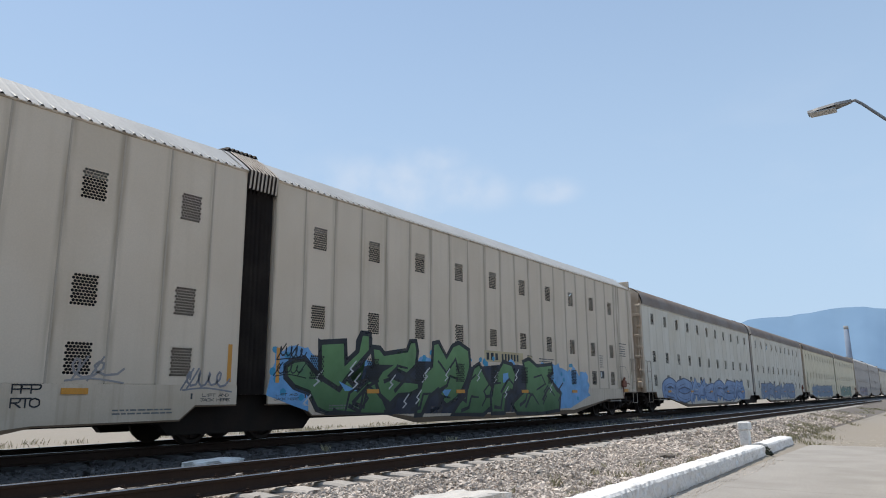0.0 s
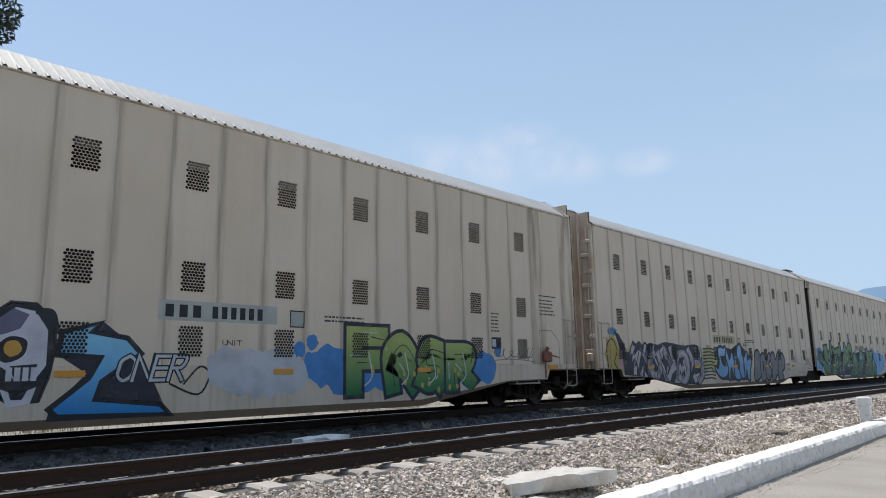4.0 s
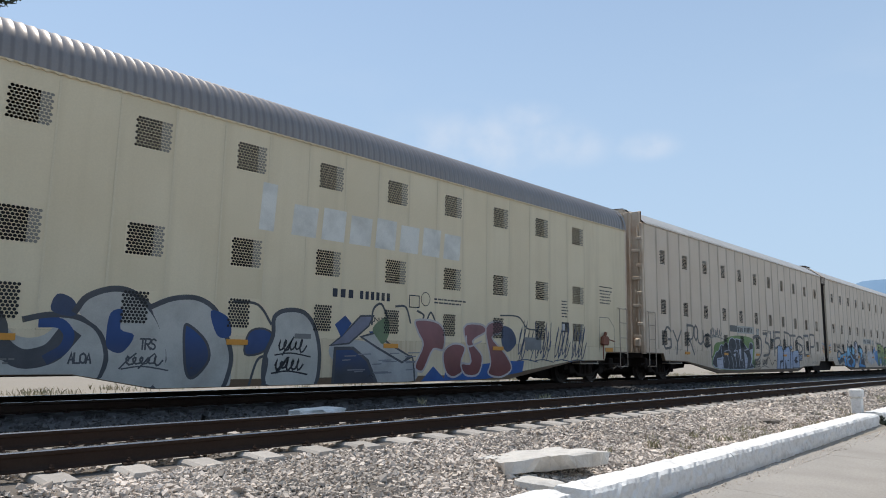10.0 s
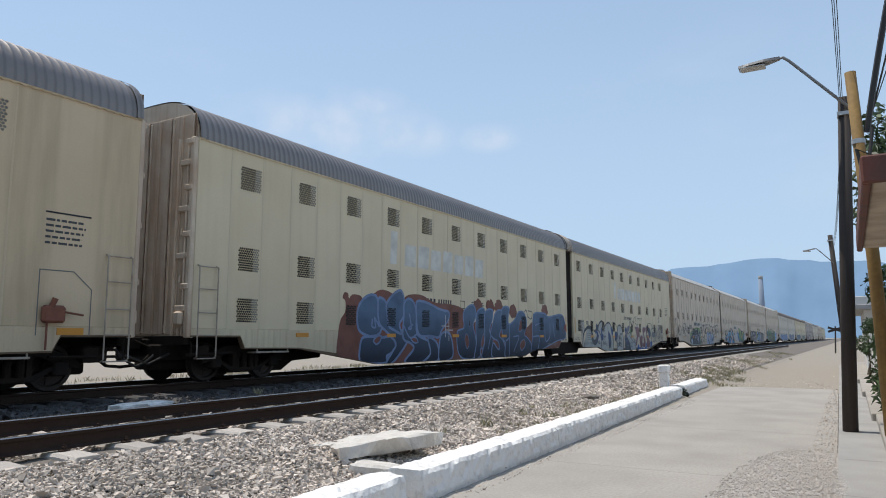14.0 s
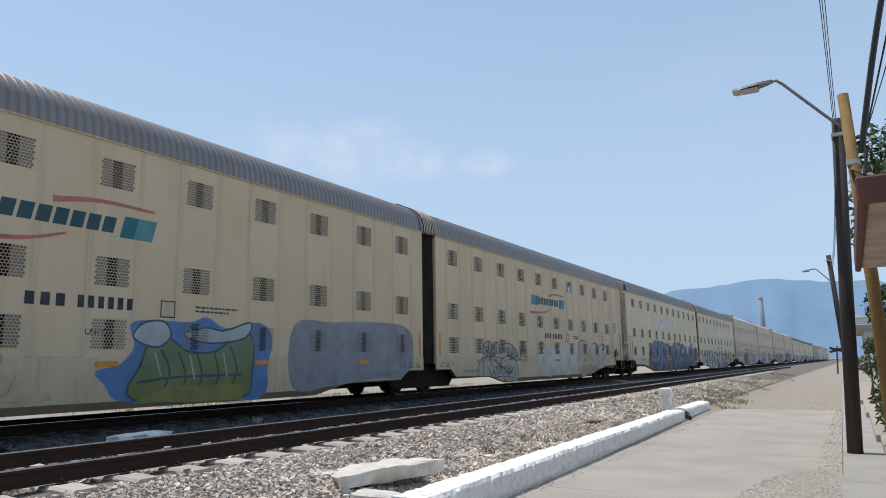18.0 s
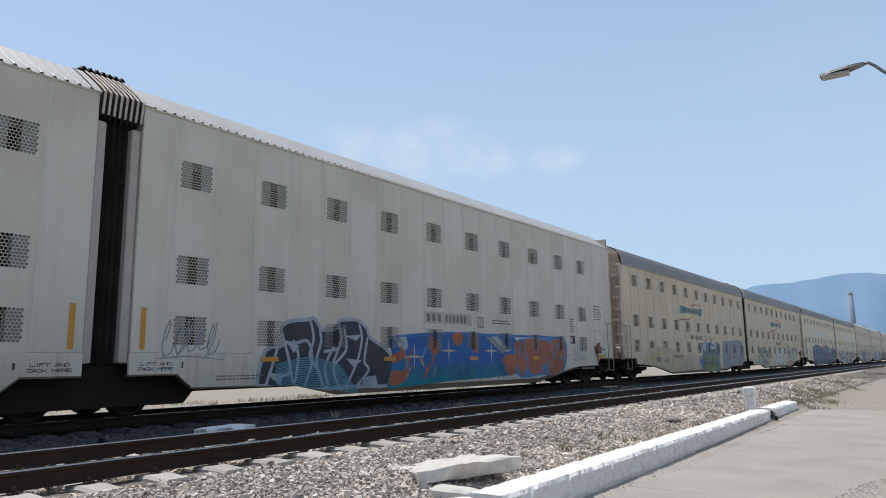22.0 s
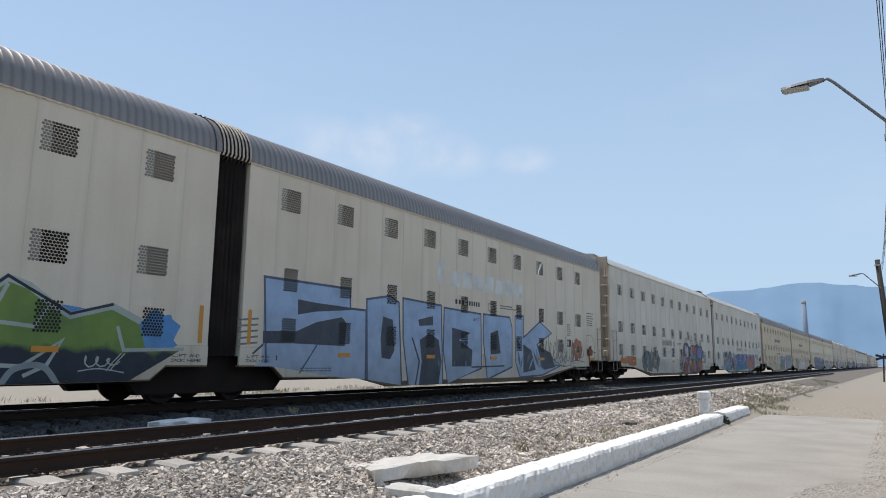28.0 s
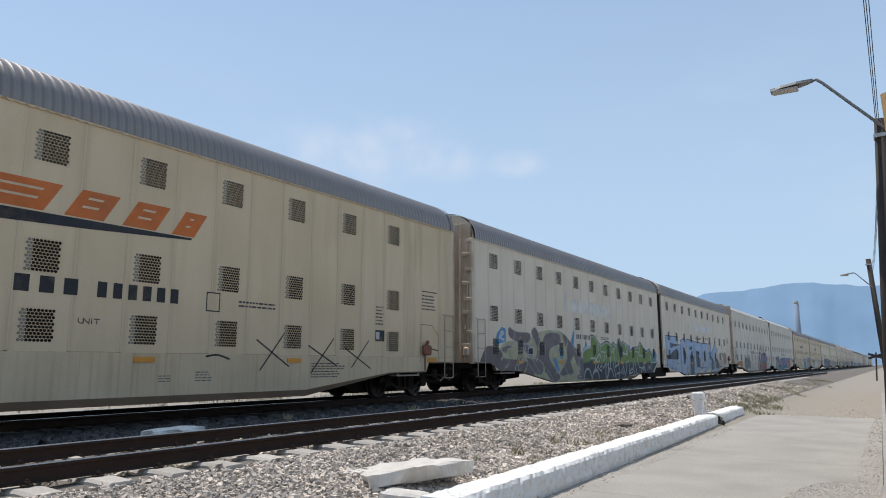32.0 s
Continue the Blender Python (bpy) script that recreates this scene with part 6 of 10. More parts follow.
def paint_one_front():
    p = Piece(side(1, "front"), "blue letters with a painted white skull")
    b = fade((0.02, 0.2, 0.48), (0.26, 0.55, 0.72), 0.35, 1.7)
    # curl, bar and stem of the first letter
    p.poly([(1.83, 0.93), (2.01, 0.72), (2.27, 0.51), (2.77, 0.68), (3.38, 0.77), (3.38, 0.9), (2.75, 0.94)], NAVY)
    p.outlined([(1.82, 1.03), (1.86, 1.24), (2.15, 1.37), (2.52, 1.36), (2.77, 1.18), (3.49, 1.23), (3.49, 1.56), (3.01, 1.7), (3.45, 1.68), (3.55, 1.29), (4.15, 1.34), (4.03, 1.07), (3.84, 1.05), (3.94, 0.33), (3.51, 0.36), (3.35, 0.88), (2.75, 0.94), (2.53, 0.85), (2.22, 0.76), (1.94, 0.82)], b, BLACK, 0.085)
    p.outlined([(1.92, 1.05), (2.01, 1.24), (2.35, 1.33), (2.64, 1.2), (2.47, 1.01), (2.15, 0.93)], M_BODY["grey"], BLACK, 0.04)
    # second and third letters
    p.poly([(4.06, 0.34), (3.98, 0.72), (4.25, 1.1), (4.94, 1.48), (6.15, 1.13), (6.13, 0.5), (5.73, 0.31)], NAVY)
    p.outlined([(4.14, 1.34), (4.42, 1.84), (4.82, 1.45), (4.94, 1.11), (4.52, 1.03), (4.21, 0.93), (4.99, 0.99), (5.06, 0.87), (4.46, 0.75), (4.5, 0.63), (5.01, 0.51), (5.24, 0.36), (4.06, 0.38), (4.01, 0.72), (4.18, 1.07)], b, BLACK, 0.085)
    p.strip(rounded([(4.49, 1.72), (4.3, 1.87), (4.48, 2.06), (4.74, 1.93)]), 0.06, BLACK)
    p.outlined([(4.81, 1.64), (5.52, 1.75), (6.07, 1.52), (6.16, 1.24), (5.71, 1.12), (5.31, 1.24), (4.98, 1.31), (5.66, 0.92), (6.08, 0.94), (6.12, 0.6), (5.73, 0.35), (5.27, 0.33), (5.04, 0.51), (5.6, 0.75), (4.96, 1.05)], b, BLACK, 0.085)
    p.strip(rounded([(5.47, 1.72), (5.4, 1.93), (5.56, 2.03)]), 0.05, BLACK)
    # skull
    bone, dome = spray(0.6, 0.58, 0.62), spray(0.14, 0.13, 0.2)
    p.outlined([(6, 1.38), (6.06, 1.84), (6.35, 2.08), (6.69, 2.07), (6.96, 1.84), (7, 1.41), (6.93, 0.95), (6.82, 0.62), (6.43, 0.6), (6.19, 0.77), (6.15, 1.13)], BLACK, BLACK, 0.05)
    p.poly([(6.11, 1.49), (6.17, 1.8), (6.42, 2.01), (6.69, 1.96), (6.88, 1.68), (6.89, 1.15), (6.76, 0.95), (6.48, 0.93), (6.37, 1.07), (6.18, 1.21)], bone)
    p.poly([(6.1, 1.58), (6.17, 1.8), (6.39, 1.99), (6.61, 1.91), (6.5, 1.69), (6.28, 1.6)], dome)
    p.strip(rounded([(6.1, 1.71), (5.99, 1.83), (6.09, 2.01), (6.24, 1.91)]), 0.07, BLACK)
    p.strip(rounded([(6.73, 1.96), (6.92, 1.95), (7, 1.68)]), 0.09, BLACK)
    p.soft_shape([(6.22, 1.37), (6.36, 1.55), (6.58, 1.51), (6.55, 1.3), (6.33, 1.21)], BLACK, BLACK, 0.04)
    p.blob(*(6.42, 1.4), 0.12, 0.12, spray(0.55, 0.3, 0.05), 0.04)
    p.poly([(6.4, 1.14), (6.77, 1.17), (6.74, 0.96), (6.48, 0.93)], BLACK)
    for k in range(4):
        p.box(6.36 + 0.11 * k, 6.44 + 0.11 * k, 0.92, 1.12, bone)
    p.poly([(6.3, 0.81), (6.52, 0.72), (6.78, 0.83), (6.71, 0.59), (6.41, 0.54)], bone)
    p.poly([(6.41, 0.78), (6.67, 0.8), (6.6, 0.65), (6.45, 0.65)], BLACK)
    # last letter
    p.poly([(6.94, 0.31), (6.99, 0.49), (7.48, 1.02), (7.04, 1.31), (7.12, 1.69), (7.68, 1.85), (8.31, 1.38), (8.85, 0.3)], NAVY)
    p.outlined([(7.08, 1.66), (7.64, 1.82), (7.53, 1.68), (8.09, 1.59), (8.33, 1.34), (7.72, 0.89), (7.64, 0.62), (8.7, 0.5), (8.87, 0.33), (7.09, 0.37), (6.97, 0.49), (7.52, 0.95), (7.68, 1.27), (7.04, 1.31)], b, BLACK, 0.085)
    p.word("ONER", *(7.93, 9.15), 0.85, 1.35, 0.05, spray(0.5, 0.52, 0.54), BLACK, 0.025, slant=0.1)
    p.strip(rounded([(8.85, 0.83), (9.37, 0.64), (9.57, 0.98), (9.38, 1.12), (9.1, 0.83)]), 0.035, BLACK)
    p.word("SORRY", *(2.79, 3.3), 0.66, 0.78, 0.025, BLACK)
    p.word("MAMA", *(2.8, 3.2), 0.47, 0.6, 0.028, BLACK)
    p.tag(*(1.85, 2.68), 1.58, 1.78, BLACK, 0.03, 6)
    p.strip([(1.53, 1.3), (2.12, 1.46), (2.9, 1.2)], 0.03, BLACK)
    p.cloud(9.7, 11.4, 0.6, 1.45, spray(0.5, 0.5, 0.52), 5, 0.45)
    p.cloud(11.7, 17.6, 0.6, 1.5, BLUE, 9, 0.5)
    for y, z in ((11.5, 1.45), (11.75, 1.25), (11.8, 1.6), (17.8, 1.5)):
        p.blob(y, z, 0.14, 0.16, BLUE)
    g = fade((0.03, 0.16, 0.06), (0.36, 0.42, 0.13), 0.6, 1.7)
    for k, ch in enumerate("FaeR"):
        p.letter(ch, 12.6 + k * 1.03, 13.95 + k * 1.0, 0.42, 2.05 - 0.1 * k, 0.42, g, NAVY, 0.085)
    for _ in range(14):
        p.blob(p.g.uniform(12.8, 16.5), p.g.uniform(0.5, 1.2), 0.05, 0.07, spray(0.45, 0.36, 0.08), n=8)
    for y in (13.2, 14.3, 15.2, 16.3):
        p.strip(rounded([(y, 0.7), (y + 0.2, 0.9), (y + 0.1, 1.4)]), 0.03, WHITE)
    p.tag(17.6, 19.3, 1.3, 1.55, GREY, 0.025, 5)
    for k, c in enumerate((M_YELLOW, NAVY, spray(0.5, 0.12, 0.06), BLUE)):
        p.strip([(0.08, 1.22 + 0.14 * k), (0.5, 1.32 + 0.13 * k)], 0.05, c)
    p.finish()


def paint_one_rear():
    p = Piece(side(1, "rear"), "grey brushed letters and pale blue block graffiti")
    wash = spray(0.15, 0.14, 0.13, 0.6)
    p.strip(rounded([(-11.6, 1.79), (-11.12, 1.89), (-10.63, 1.76), (-10.53, 1.45), (-10.65, 1.07), (-11.05, 0.82), (-11.47, 0.78)]), 0.16, wash, w1=0.08)
    p.strip([(-10.27, 2.02), (-9.75, 2.04), (-9.99, 1.67)], 0.12, wash)
    p.strip(rounded([(-9.99, 1.63), (-9.59, 1.54), (-9.43, 1.32), (-9.57, 1.06), (-10.28, 0.98)]), 0.12, wash)
    p.strip([(-9.2, 2.08), (-9.19, 1.73), (-8.68, 1.73)], 0.12, wash)
    p.strip([(-8.76, 2.17), (-8.72, 1.03)], 0.13, wash)
    for ch, a, b, z0, z1 in (("5", -8.65, -7.7, 1.3, 2.22), ("D", -7.2, -6.1, 1.3, 2.25), ("T", -6.2, -5.3, 1.32, 2.12),
                             ("S", -5.25, -4.1, 1.12, 2.1), ("P", -2.8, -1.9, 0.9, 2.25)):
        p.letter(ch, a, b, z0, z1, 0.11, wash, wob=0.012)
    p.strip([(-3.9, 1.05), (-3.88, 2.1), (-3.1, 2.12), (-3.08, 1.06), (-3.9, 1.05)], 0.14, wash)
    p.drips(-11.4, -2.0, 1.6, wash, 36, 0.7)
    p.drips(-4.0, -3.0, 1.0, wash, 10, 0.45)
    for ch, a, b, z0, z1 in (("G", -20.9, -20.2, 1.1, 2.0), ("Y", -20.1, -19.3, 0.95, 1.9), ("R", -18.85, -18.15, 0.95, 2.15), ("O", -18.2, -17.8, 1.5, 2.15), ("U", -17.85, -17.25, 1.35, 1.95), ("C", -17.3, -16.5, 1.25, 1.85), ("L", -16.55, -16.05, 0.85, 2.0)):
        p.letter(ch, a, b, z0, z1, 0.09, wash, wob=0.015)
    p.drips(-20.5, -16.3, 1.3, wash, 18, 0.4)
    pale = fade((0.34, 0.39, 0.5), (0.3, 0.39, 0.56), 0.5, 1.4)
    # block letters
    p.poly([(-8.56, 0.33), (-8.25, 1.5), (-7.62, 1.5), (-7.4, 1.3), (-7.3, 1.42), (-6.5, 1.5), (-6.25, 1.3), (-6.1, 1.22), (-4.92, 1.34), (-4.8, 0.36)], NAVY)
    p.poly([(-8.48, 0.36), (-8.2, 1.46), (-7.65, 1.46), (-7.45, 1.2), (-7.6, 0.36)], pale)
    p.poly([(-7.52, 0.36), (-7.3, 1.36), (-6.55, 1.45), (-6.3, 1.22), (-6.42, 0.36)], pale)
    p.poly([(-6.36, 0.36), (-6.18, 1.2), (-5.98, 1.22), (-6.02, 0.36)], pale)
    p.poly([(-5.96, 0.4), (-5.9, 1.15), (-5.7, 1.27), (-4.98, 1.29), (-4.87, 0.4)], pale)
    p.poly([(-8.1, 0.34), (-7.98, 0.75), (-7.55, 0.78), (-7.55, 0.7), (-7.9, 0.62), (-7.98, 0.34)], NAVY)
    p.poly([(-7.25, 0.36), (-7.16, 0.82), (-6.98, 0.36)], NAVY)
    p.poly([(-7.0, 0.8), (-6.55, 0.78), (-6.3, 1.05), (-6.6, 0.72)], NAVY)
    p.poly([(-5.75, 0.75), (-5.5, 0.95), (-5.1, 0.98), (-5.35, 0.8), (-5.0, 0.72), (-5.45, 0.6)], NAVY)
    p.blob(-6.12, 1.42, 0.2, 0.12, NAVY, 0.03)
    p.blob(-6.12, 1.43, 0.15, 0.07, pale, 0.03)
    p.box(-4.95, -4.35, 0.76, 1.1, NAVY, 0.08)
    p.word("ONE", -4.88, -4.35, 0.8, 1.05, 0.04, spray(0.4, 0.45, 0.55))
    p.strip([(-8.3, 1.18), (-4.9, 1.14)], 0.012, WHITE)
    # black and white piece with a green edge
    ink, bone = spray(0.022, 0.025, 0.034), spray(0.44, 0.46, 0.54)
    p.soft_shape([(-16.26, 1.13), (-16.04, 1.45), (-15.22, 1.56), (-14.7, 1.72), (-14.14, 1.81), (-13.26, 1.85), (-12.27, 1.82), (-11.73, 1.72), (-11.51, 1.4), (-11.59, 0.9), (-11.85, 0.36), (-16.19, 0.42)], spray(0.16, 0.26, 0.07), None)
    p.box(*(-14.41, -13.56), 2.0, 2.28, spray(0.13, 0.13, 0.12))
    p.soft_shape([(-16.13, 0.45), (-16.12, 1.02), (-15.74, 1.15), (-15.49, 1.4), (-15.2, 1.39), (-14.95, 1.53), (-14.67, 1.43), (-14.53, 1.62), (-14.22, 1.73), (-13.91, 1.66), (-13.79, 1.7), (-13.35, 1.67), (-13.15, 1.66), (-12.75, 1.47), (-12.28, 1.26), (-12.12, 1.52), (-11.83, 1.55), (-11.68, 1.4), (-11.77, 1.09), (-11.96, 0.7), (-12.01, 0.38)], ink, bone, 0.035)
    for pts in ([(-15.97, 0.83), (-15.33, 0.89), (-15.28, 0.42), (-15.93, 0.43)], [(-13.48, 1.23), (-13.18, 1.26), (-13.23, 0.78), (-13.33, 0.75)], [(-12.87, 1.14), (-12.6, 1.05), (-12.42, 0.81), (-12.55, 0.43), (-12.75, 0.39)], [(-12.16, 1.22), (-11.7, 1.3), (-11.85, 0.7), (-12.19, 0.48), (-11.93, 0.84)], [(-14.13, 1.01), (-13.82, 1.07), (-13.92, 0.86)], [(-15.05, 1.04), (-14.81, 1.06), (-14.72, 0.9)]):
        p.poly(pts, bone)
    for pts in ([(-15.49, 1.4), (-15.42, 1), (-15.25, 0.84), (-15.2, 0.68)], [(-15.1, 1.13), (-14.57, 1.19), (-14.38, 1.06)], [(-14.78, 0.95), (-14.65, 0.68), (-14.73, 0.41)], [(-14.67, 1.44), (-14.63, 1.19)], [(-14.31, 0.92), (-14.2, 0.67), (-14.23, 0.41)], [(-13.92, 0.86), (-13.82, 0.64), (-13.89, 0.42)], [(-13.82, 1.65), (-13.75, 1.31), (-14.04, 1.14), (-13.65, 1.17), (-13.52, 0.9)], [(-13.35, 1.64), (-13.28, 1.26)], [(-13.49, 0.87), (-13.41, 0.42)], [(-13.21, 0.73), (-13.03, 0.76), (-13.04, 0.41)], [(-12.78, 1.2), (-12.28, 1.26)], [(-12.67, 0.41), (-12.41, 0.88)]):
        p.strip(rounded(pts), 0.035, bone)
    for _ in range(46):
        y, z = p.g.uniform(-16.4, -12.2), p.g.uniform(0.42, 1.5)
        p.strip([(y, z), (y + p.g.uniform(0.2, 0.5), z + 0.01)], 0.012, spray(0.1, 0.11, 0.14))
    p.tag(*(-11.76, -10.86), 0.52, 0.78, BLACK, 0.035, 6)
    p.strip([(-11.7, 0.42), (-10.83, 0.39)], 0.03, BLACK)
    p.tag(*(-10.51, -9.88), 0.52, 0.85, BLACK, 0.035, 5)
    p.strip(rounded([(-9.88, 0.71), (-9.65, 0.93), (-9.35, 0.69), (-9.14, 0.54), (-8.79, 0.77), (-8.57, 0.71)]), 0.035, BLACK)
    p.tag(*(-16.45, -15.45), 1.75, 2.05, GREY, 0.05, 5)
    for k, c in enumerate((M_YELLOW, NAVY, spray(0.5, 0.12, 0.06), BLUE)):
        p.strip([(-0.5, 1.36 + 0.14 * k), (-0.06, 1.24 + 0.15 * k)], 0.05, c)
    p.finish()


def ghost_emblem(p, y0, z0, y1, z1, mat):
    """Faded pale emblem letters, as plain upright shapes."""
    n = 8
    step = (y1 - y0) / n
    for k in range(n):
        a, top = y0 + k * step, z1 - (z1 - z0) * (0.0 if k == 0 else 0.28)
        p.box(a + 0.04, a + step * (0.5 if k == 0 else 0.86), z0, top - (0.05 if k % 2 else 0.0), mat, 0.05)


def paint_two_front():
    p = Piece(side(2, "front"), "faded red, blue and outlined graffiti")
    ghost_emblem(p, 7.0, 3.2, 13.0, 4.15, GHOST)
    lead, slate, pale = spray(0.07, 0.075, 0.085), spray(0.05, 0.07, 0.13), spray(0.46, 0.455, 0.42)
    deep = fade((0.05, 0.055, 0.07), (0.03, 0.07, 0.2), 0.4, 1.1)
    # outlined letters: loops, a long wave and tall arcs
    for pts in ([(1.3, 0.52), (1.12, 1.66), (1.18, 1.79), (1.25, 1.75), (1.28, 1.34), (1.43, 1.01), (1.56, 0.52)], [(1.31, 1.26), (1.29, 1.71), (1.47, 1.81), (1.56, 1.69), (1.56, 1.27), (1.47, 1.01)]):
        p.soft_shape(pts, spray(0.55, 0.5, 0.42), lead, 0.06)
    p.soft_shape([(1.6, 0.45), (1.71, 0.93), (2.06, 1.42), (2.65, 1.48), (3.04, 1.05), (3.44, 1.06), (3.69, 1.36), (3.99, 1.37), (4.28, 1.08), (4.38, 0.68), (4.24, 0.2), (2.48, 0.44)], spray(0.44, 0.44, 0.41), None)
    p.strip(rounded([(1.43, 1.09), (1.67, 1.31), (2.13, 1.48), (2.56, 1.47), (2.8, 1.23), (2.87, 0.91), (3.16, 0.7), (3.54, 0.78), (3.74, 1.02)]), 0.12, lead, w1=0.34)
    p.strip(rounded([(3.42, 1.25), (3.65, 1.24), (3.79, 1.07), (3.73, 0.86), (3.54, 0.72)]), 0.16, deep)
    p.strip(rounded([(3.16, 1.29), (3.49, 1.37), (3.89, 1.35), (4.22, 1.16), (4.38, 0.78), (4.33, 0.44), (4.19, 0.2)]), 0.09, lead)
    p.soft_shape([(3.5, 1.44), (3.56, 1.69), (3.77, 1.65), (3.9, 1.46), (3.79, 1.36)], slate, None)
    p.soft_shape([(3.88, 1.46), (4.07, 1.72), (4.5, 1.85), (4.85, 1.72), (5.22, 1.32), (5.41, 0.69), (5.18, 0.17), (4.34, 0.19), (4.42, 0.68), (4.28, 1.13)], pale, None)
    p.strip(rounded([(3.86, 1.46), (4.02, 1.69), (4.41, 1.84), (4.78, 1.77), (5.16, 1.42), (5.4, 0.9), (5.38, 0.48), (5.16, 0.17)]), 0.1, lead)
    p.soft_shape([(4.35, 1.08), (4.39, 1.44), (4.58, 1.5), (4.57, 1.19), (4.8, 1.09), (4.63, 0.81), (4.4, 0.86)], deep, None)
    p.soft_shape([(5.24, 0.17), (5.39, 0.69), (5.23, 1.21), (5.08, 1.63), (5.68, 1.82), (6.22, 1.57), (6.51, 1.14), (6.61, 0.69), (6.5, 0.13)], pale, None)
    p.strip(rounded([(5.09, 1.6), (5.44, 1.75), (5.88, 1.78), (6.25, 1.58), (6.49, 1.14), (6.62, 0.69), (6.5, 0.19)]), 0.09, lead)
    p.soft_shape([(5.67, 1.22), (5.78, 1.28), (6.09, 1.02), (6.17, 0.69), (5.9, 0.38), (5.74, 0.53)], deep, lead, 0.05)
    p.soft_shape([(6.15, 1.57), (6.5, 1.47), (6.58, 1.14), (6.31, 1.13)], deep, None)
    p.strip(rounded([(6.62, 1.77), (7.12, 1.74), (7.43, 1.39)]), 0.05, lead)
    p.soft_shape([(6.9, 0.8), (6.96, 1.2), (7.25, 1.29), (7.49, 1.16), (7.31, 0.86)], deep, lead, 0.04)
    p.soft_shape([(7.45, 0.11), (7.32, 0.69), (7.49, 1.16), (7.5, 1.52), (7.77, 1.67), (8.21, 1.64), (8.5, 1.31), (8.63, 0.69), (8.44, 0.08)], pale, lead, 0.09)
    p.strip(rounded([(6.99, 0.12), (7.17, 0.69), (7.39, 0.69), (7.28, 0.11)]), 0.05, lead)
    p.word("TRS", *(1.91, 2.28), 1.6, 1.8, 0.035, lead)
    p.word("ALOA", *(3.8, 4.16), 0.62, 0.8, 0.03, lead)
    p.word("TRS", *(4.9, 5.19), 0.85, 1.05, 0.03, lead)
    p.tag(*(4.69, 5.27), 0.6, 0.75, lead, 0.03, 5)
    p.tag(*(7.61, 8.24), 0.85, 1.1, BLACK, 0.035, 5)
    p.tag(*(7.55, 8.18), 0.5, 0.7, BLACK, 0.04, 5)
    p.lines(*(2.06, 2.78), 0.85, 1.25, GREY, 4, 0.35)
    p.box(*(7.99, 8.39), 1.12, 1.22, GREY)
    # quarter disc and crossed bars
    p.soft_shape([(8.97, 1.06), (9.96, 1.09), (11.24, 0.68), (11.4, 0.23), (10.14, 0.21), (9, 0.67)], spray(0.4, 0.41, 0.41), None)
    p.outlined([(8.99, 0.18), (9.02, 0.94), (9.51, 0.95), (9.93, 0.69), (10.19, 0.15)], deep, lead, 0.07)
    p.outlined([(8.89, 1), (9.17, 1.19), (9.69, 1.65), (10.06, 1.67), (9.93, 1.44), (9.39, 1.05)], spray(0.19, 0.2, 0.27), lead, 0.04)
    p.poly([(8.99, 1.44), (9.26, 1.64), (9.45, 1.48), (9.17, 1.17)], deep)
    p.poly([(9.94, 1.32), (10.3, 1.36), (10.43, 1.19), (10.1, 1.13)], deep)
    p.outlined([(9.72, 1.2), (10.13, 1.3), (10.57, 1.06), (11.26, 0.77), (10.97, 0.65), (10.2, 0.97)], pale, lead, 0.05)
    p.soft_shape([(10.05, 1.41), (10.46, 1.66), (10.55, 1.32), (10.38, 1.06), (10.19, 1.18)], spray(0.15, 0.21, 0.12), None)
    for pts in ([(10.02, 1.49), (10.05, 1.81), (10.28, 1.95), (10.48, 1.66)], [(10.74, 1.92), (11.05, 1.92), (11.21, 1.57)], [(11.44, 1.85), (11.65, 1.76), (11.56, 1.59)], [(11.73, 1.59), (11.89, 1.84), (12.05, 1.63)], [(11.04, 0.68), (11.3, 0.77), (11.4, 0.12)]):
        p.strip(rounded(pts), 0.05, lead)
    for _ in range(16):
        y, z = p.g.uniform(9.2, 11.2), p.g.uniform(0.4, 0.9)
        p.strip([(y, z), (y + p.g.uniform(0.2, 0.5), z + 0.01)], 0.025, spray(0.2, 0.21, 0.24))
    # red letters with a pale edge over blue
    red, edge = fade((0.17, 0.055, 0.05), (0.26, 0.13, 0.14), 0.4, 1.7), spray(0.5, 0.46, 0.46)
    p.poly([(11.6, 0.21), (12.01, 0.56), (12.47, 0.19)], spray(0.03, 0.1, 0.32))
    p.poly([(12.39, 0.19), (12.45, 0.5), (14.89, 0.69), (15.67, 0.69), (15.58, 0.39), (14, 0.23)], spray(0.03, 0.1, 0.32))
    for pts in ([(11.39, 1.63), (12.05, 1.63), (12.37, 1.41), (12.35, 0.96), (12, 0.96), (11.74, 0.56), (11.59, 0.43), (11.39, 0.57), (11.65, 1.06), (11.47, 1.35)], [(12.36, 0.89), (12.73, 1.11), (13.16, 1.03), (13.02, 0.68), (13.09, 0.44), (12.72, 0.29), (12.44, 0.45)], [(13.1, 1.52), (13.77, 1.63), (13.99, 1.45), (13.45, 1.18), (13.84, 0.81), (13.69, 0.36), (13.19, 0.34), (13.02, 0.62), (13.4, 0.68)], [(13.98, 1.55), (14.57, 1.74), (14.71, 1.48), (14.24, 1.3), (14.81, 0.89), (15.09, 0.49), (14.64, 0.27), (14.1, 0.36), (14.19, 0.69)]):
        p.soft_shape(pts, red, edge, 0.05)
    p.strip(rounded([(13.79, 1.19), (13.29, 1.05), (13.2, 1.3)]), 0.045, edge)
    p.soft_shape([(14.71, 1.61), (15.13, 1.52), (15.3, 1.18), (14.92, 0.93), (14.65, 1.16)], slate, None)
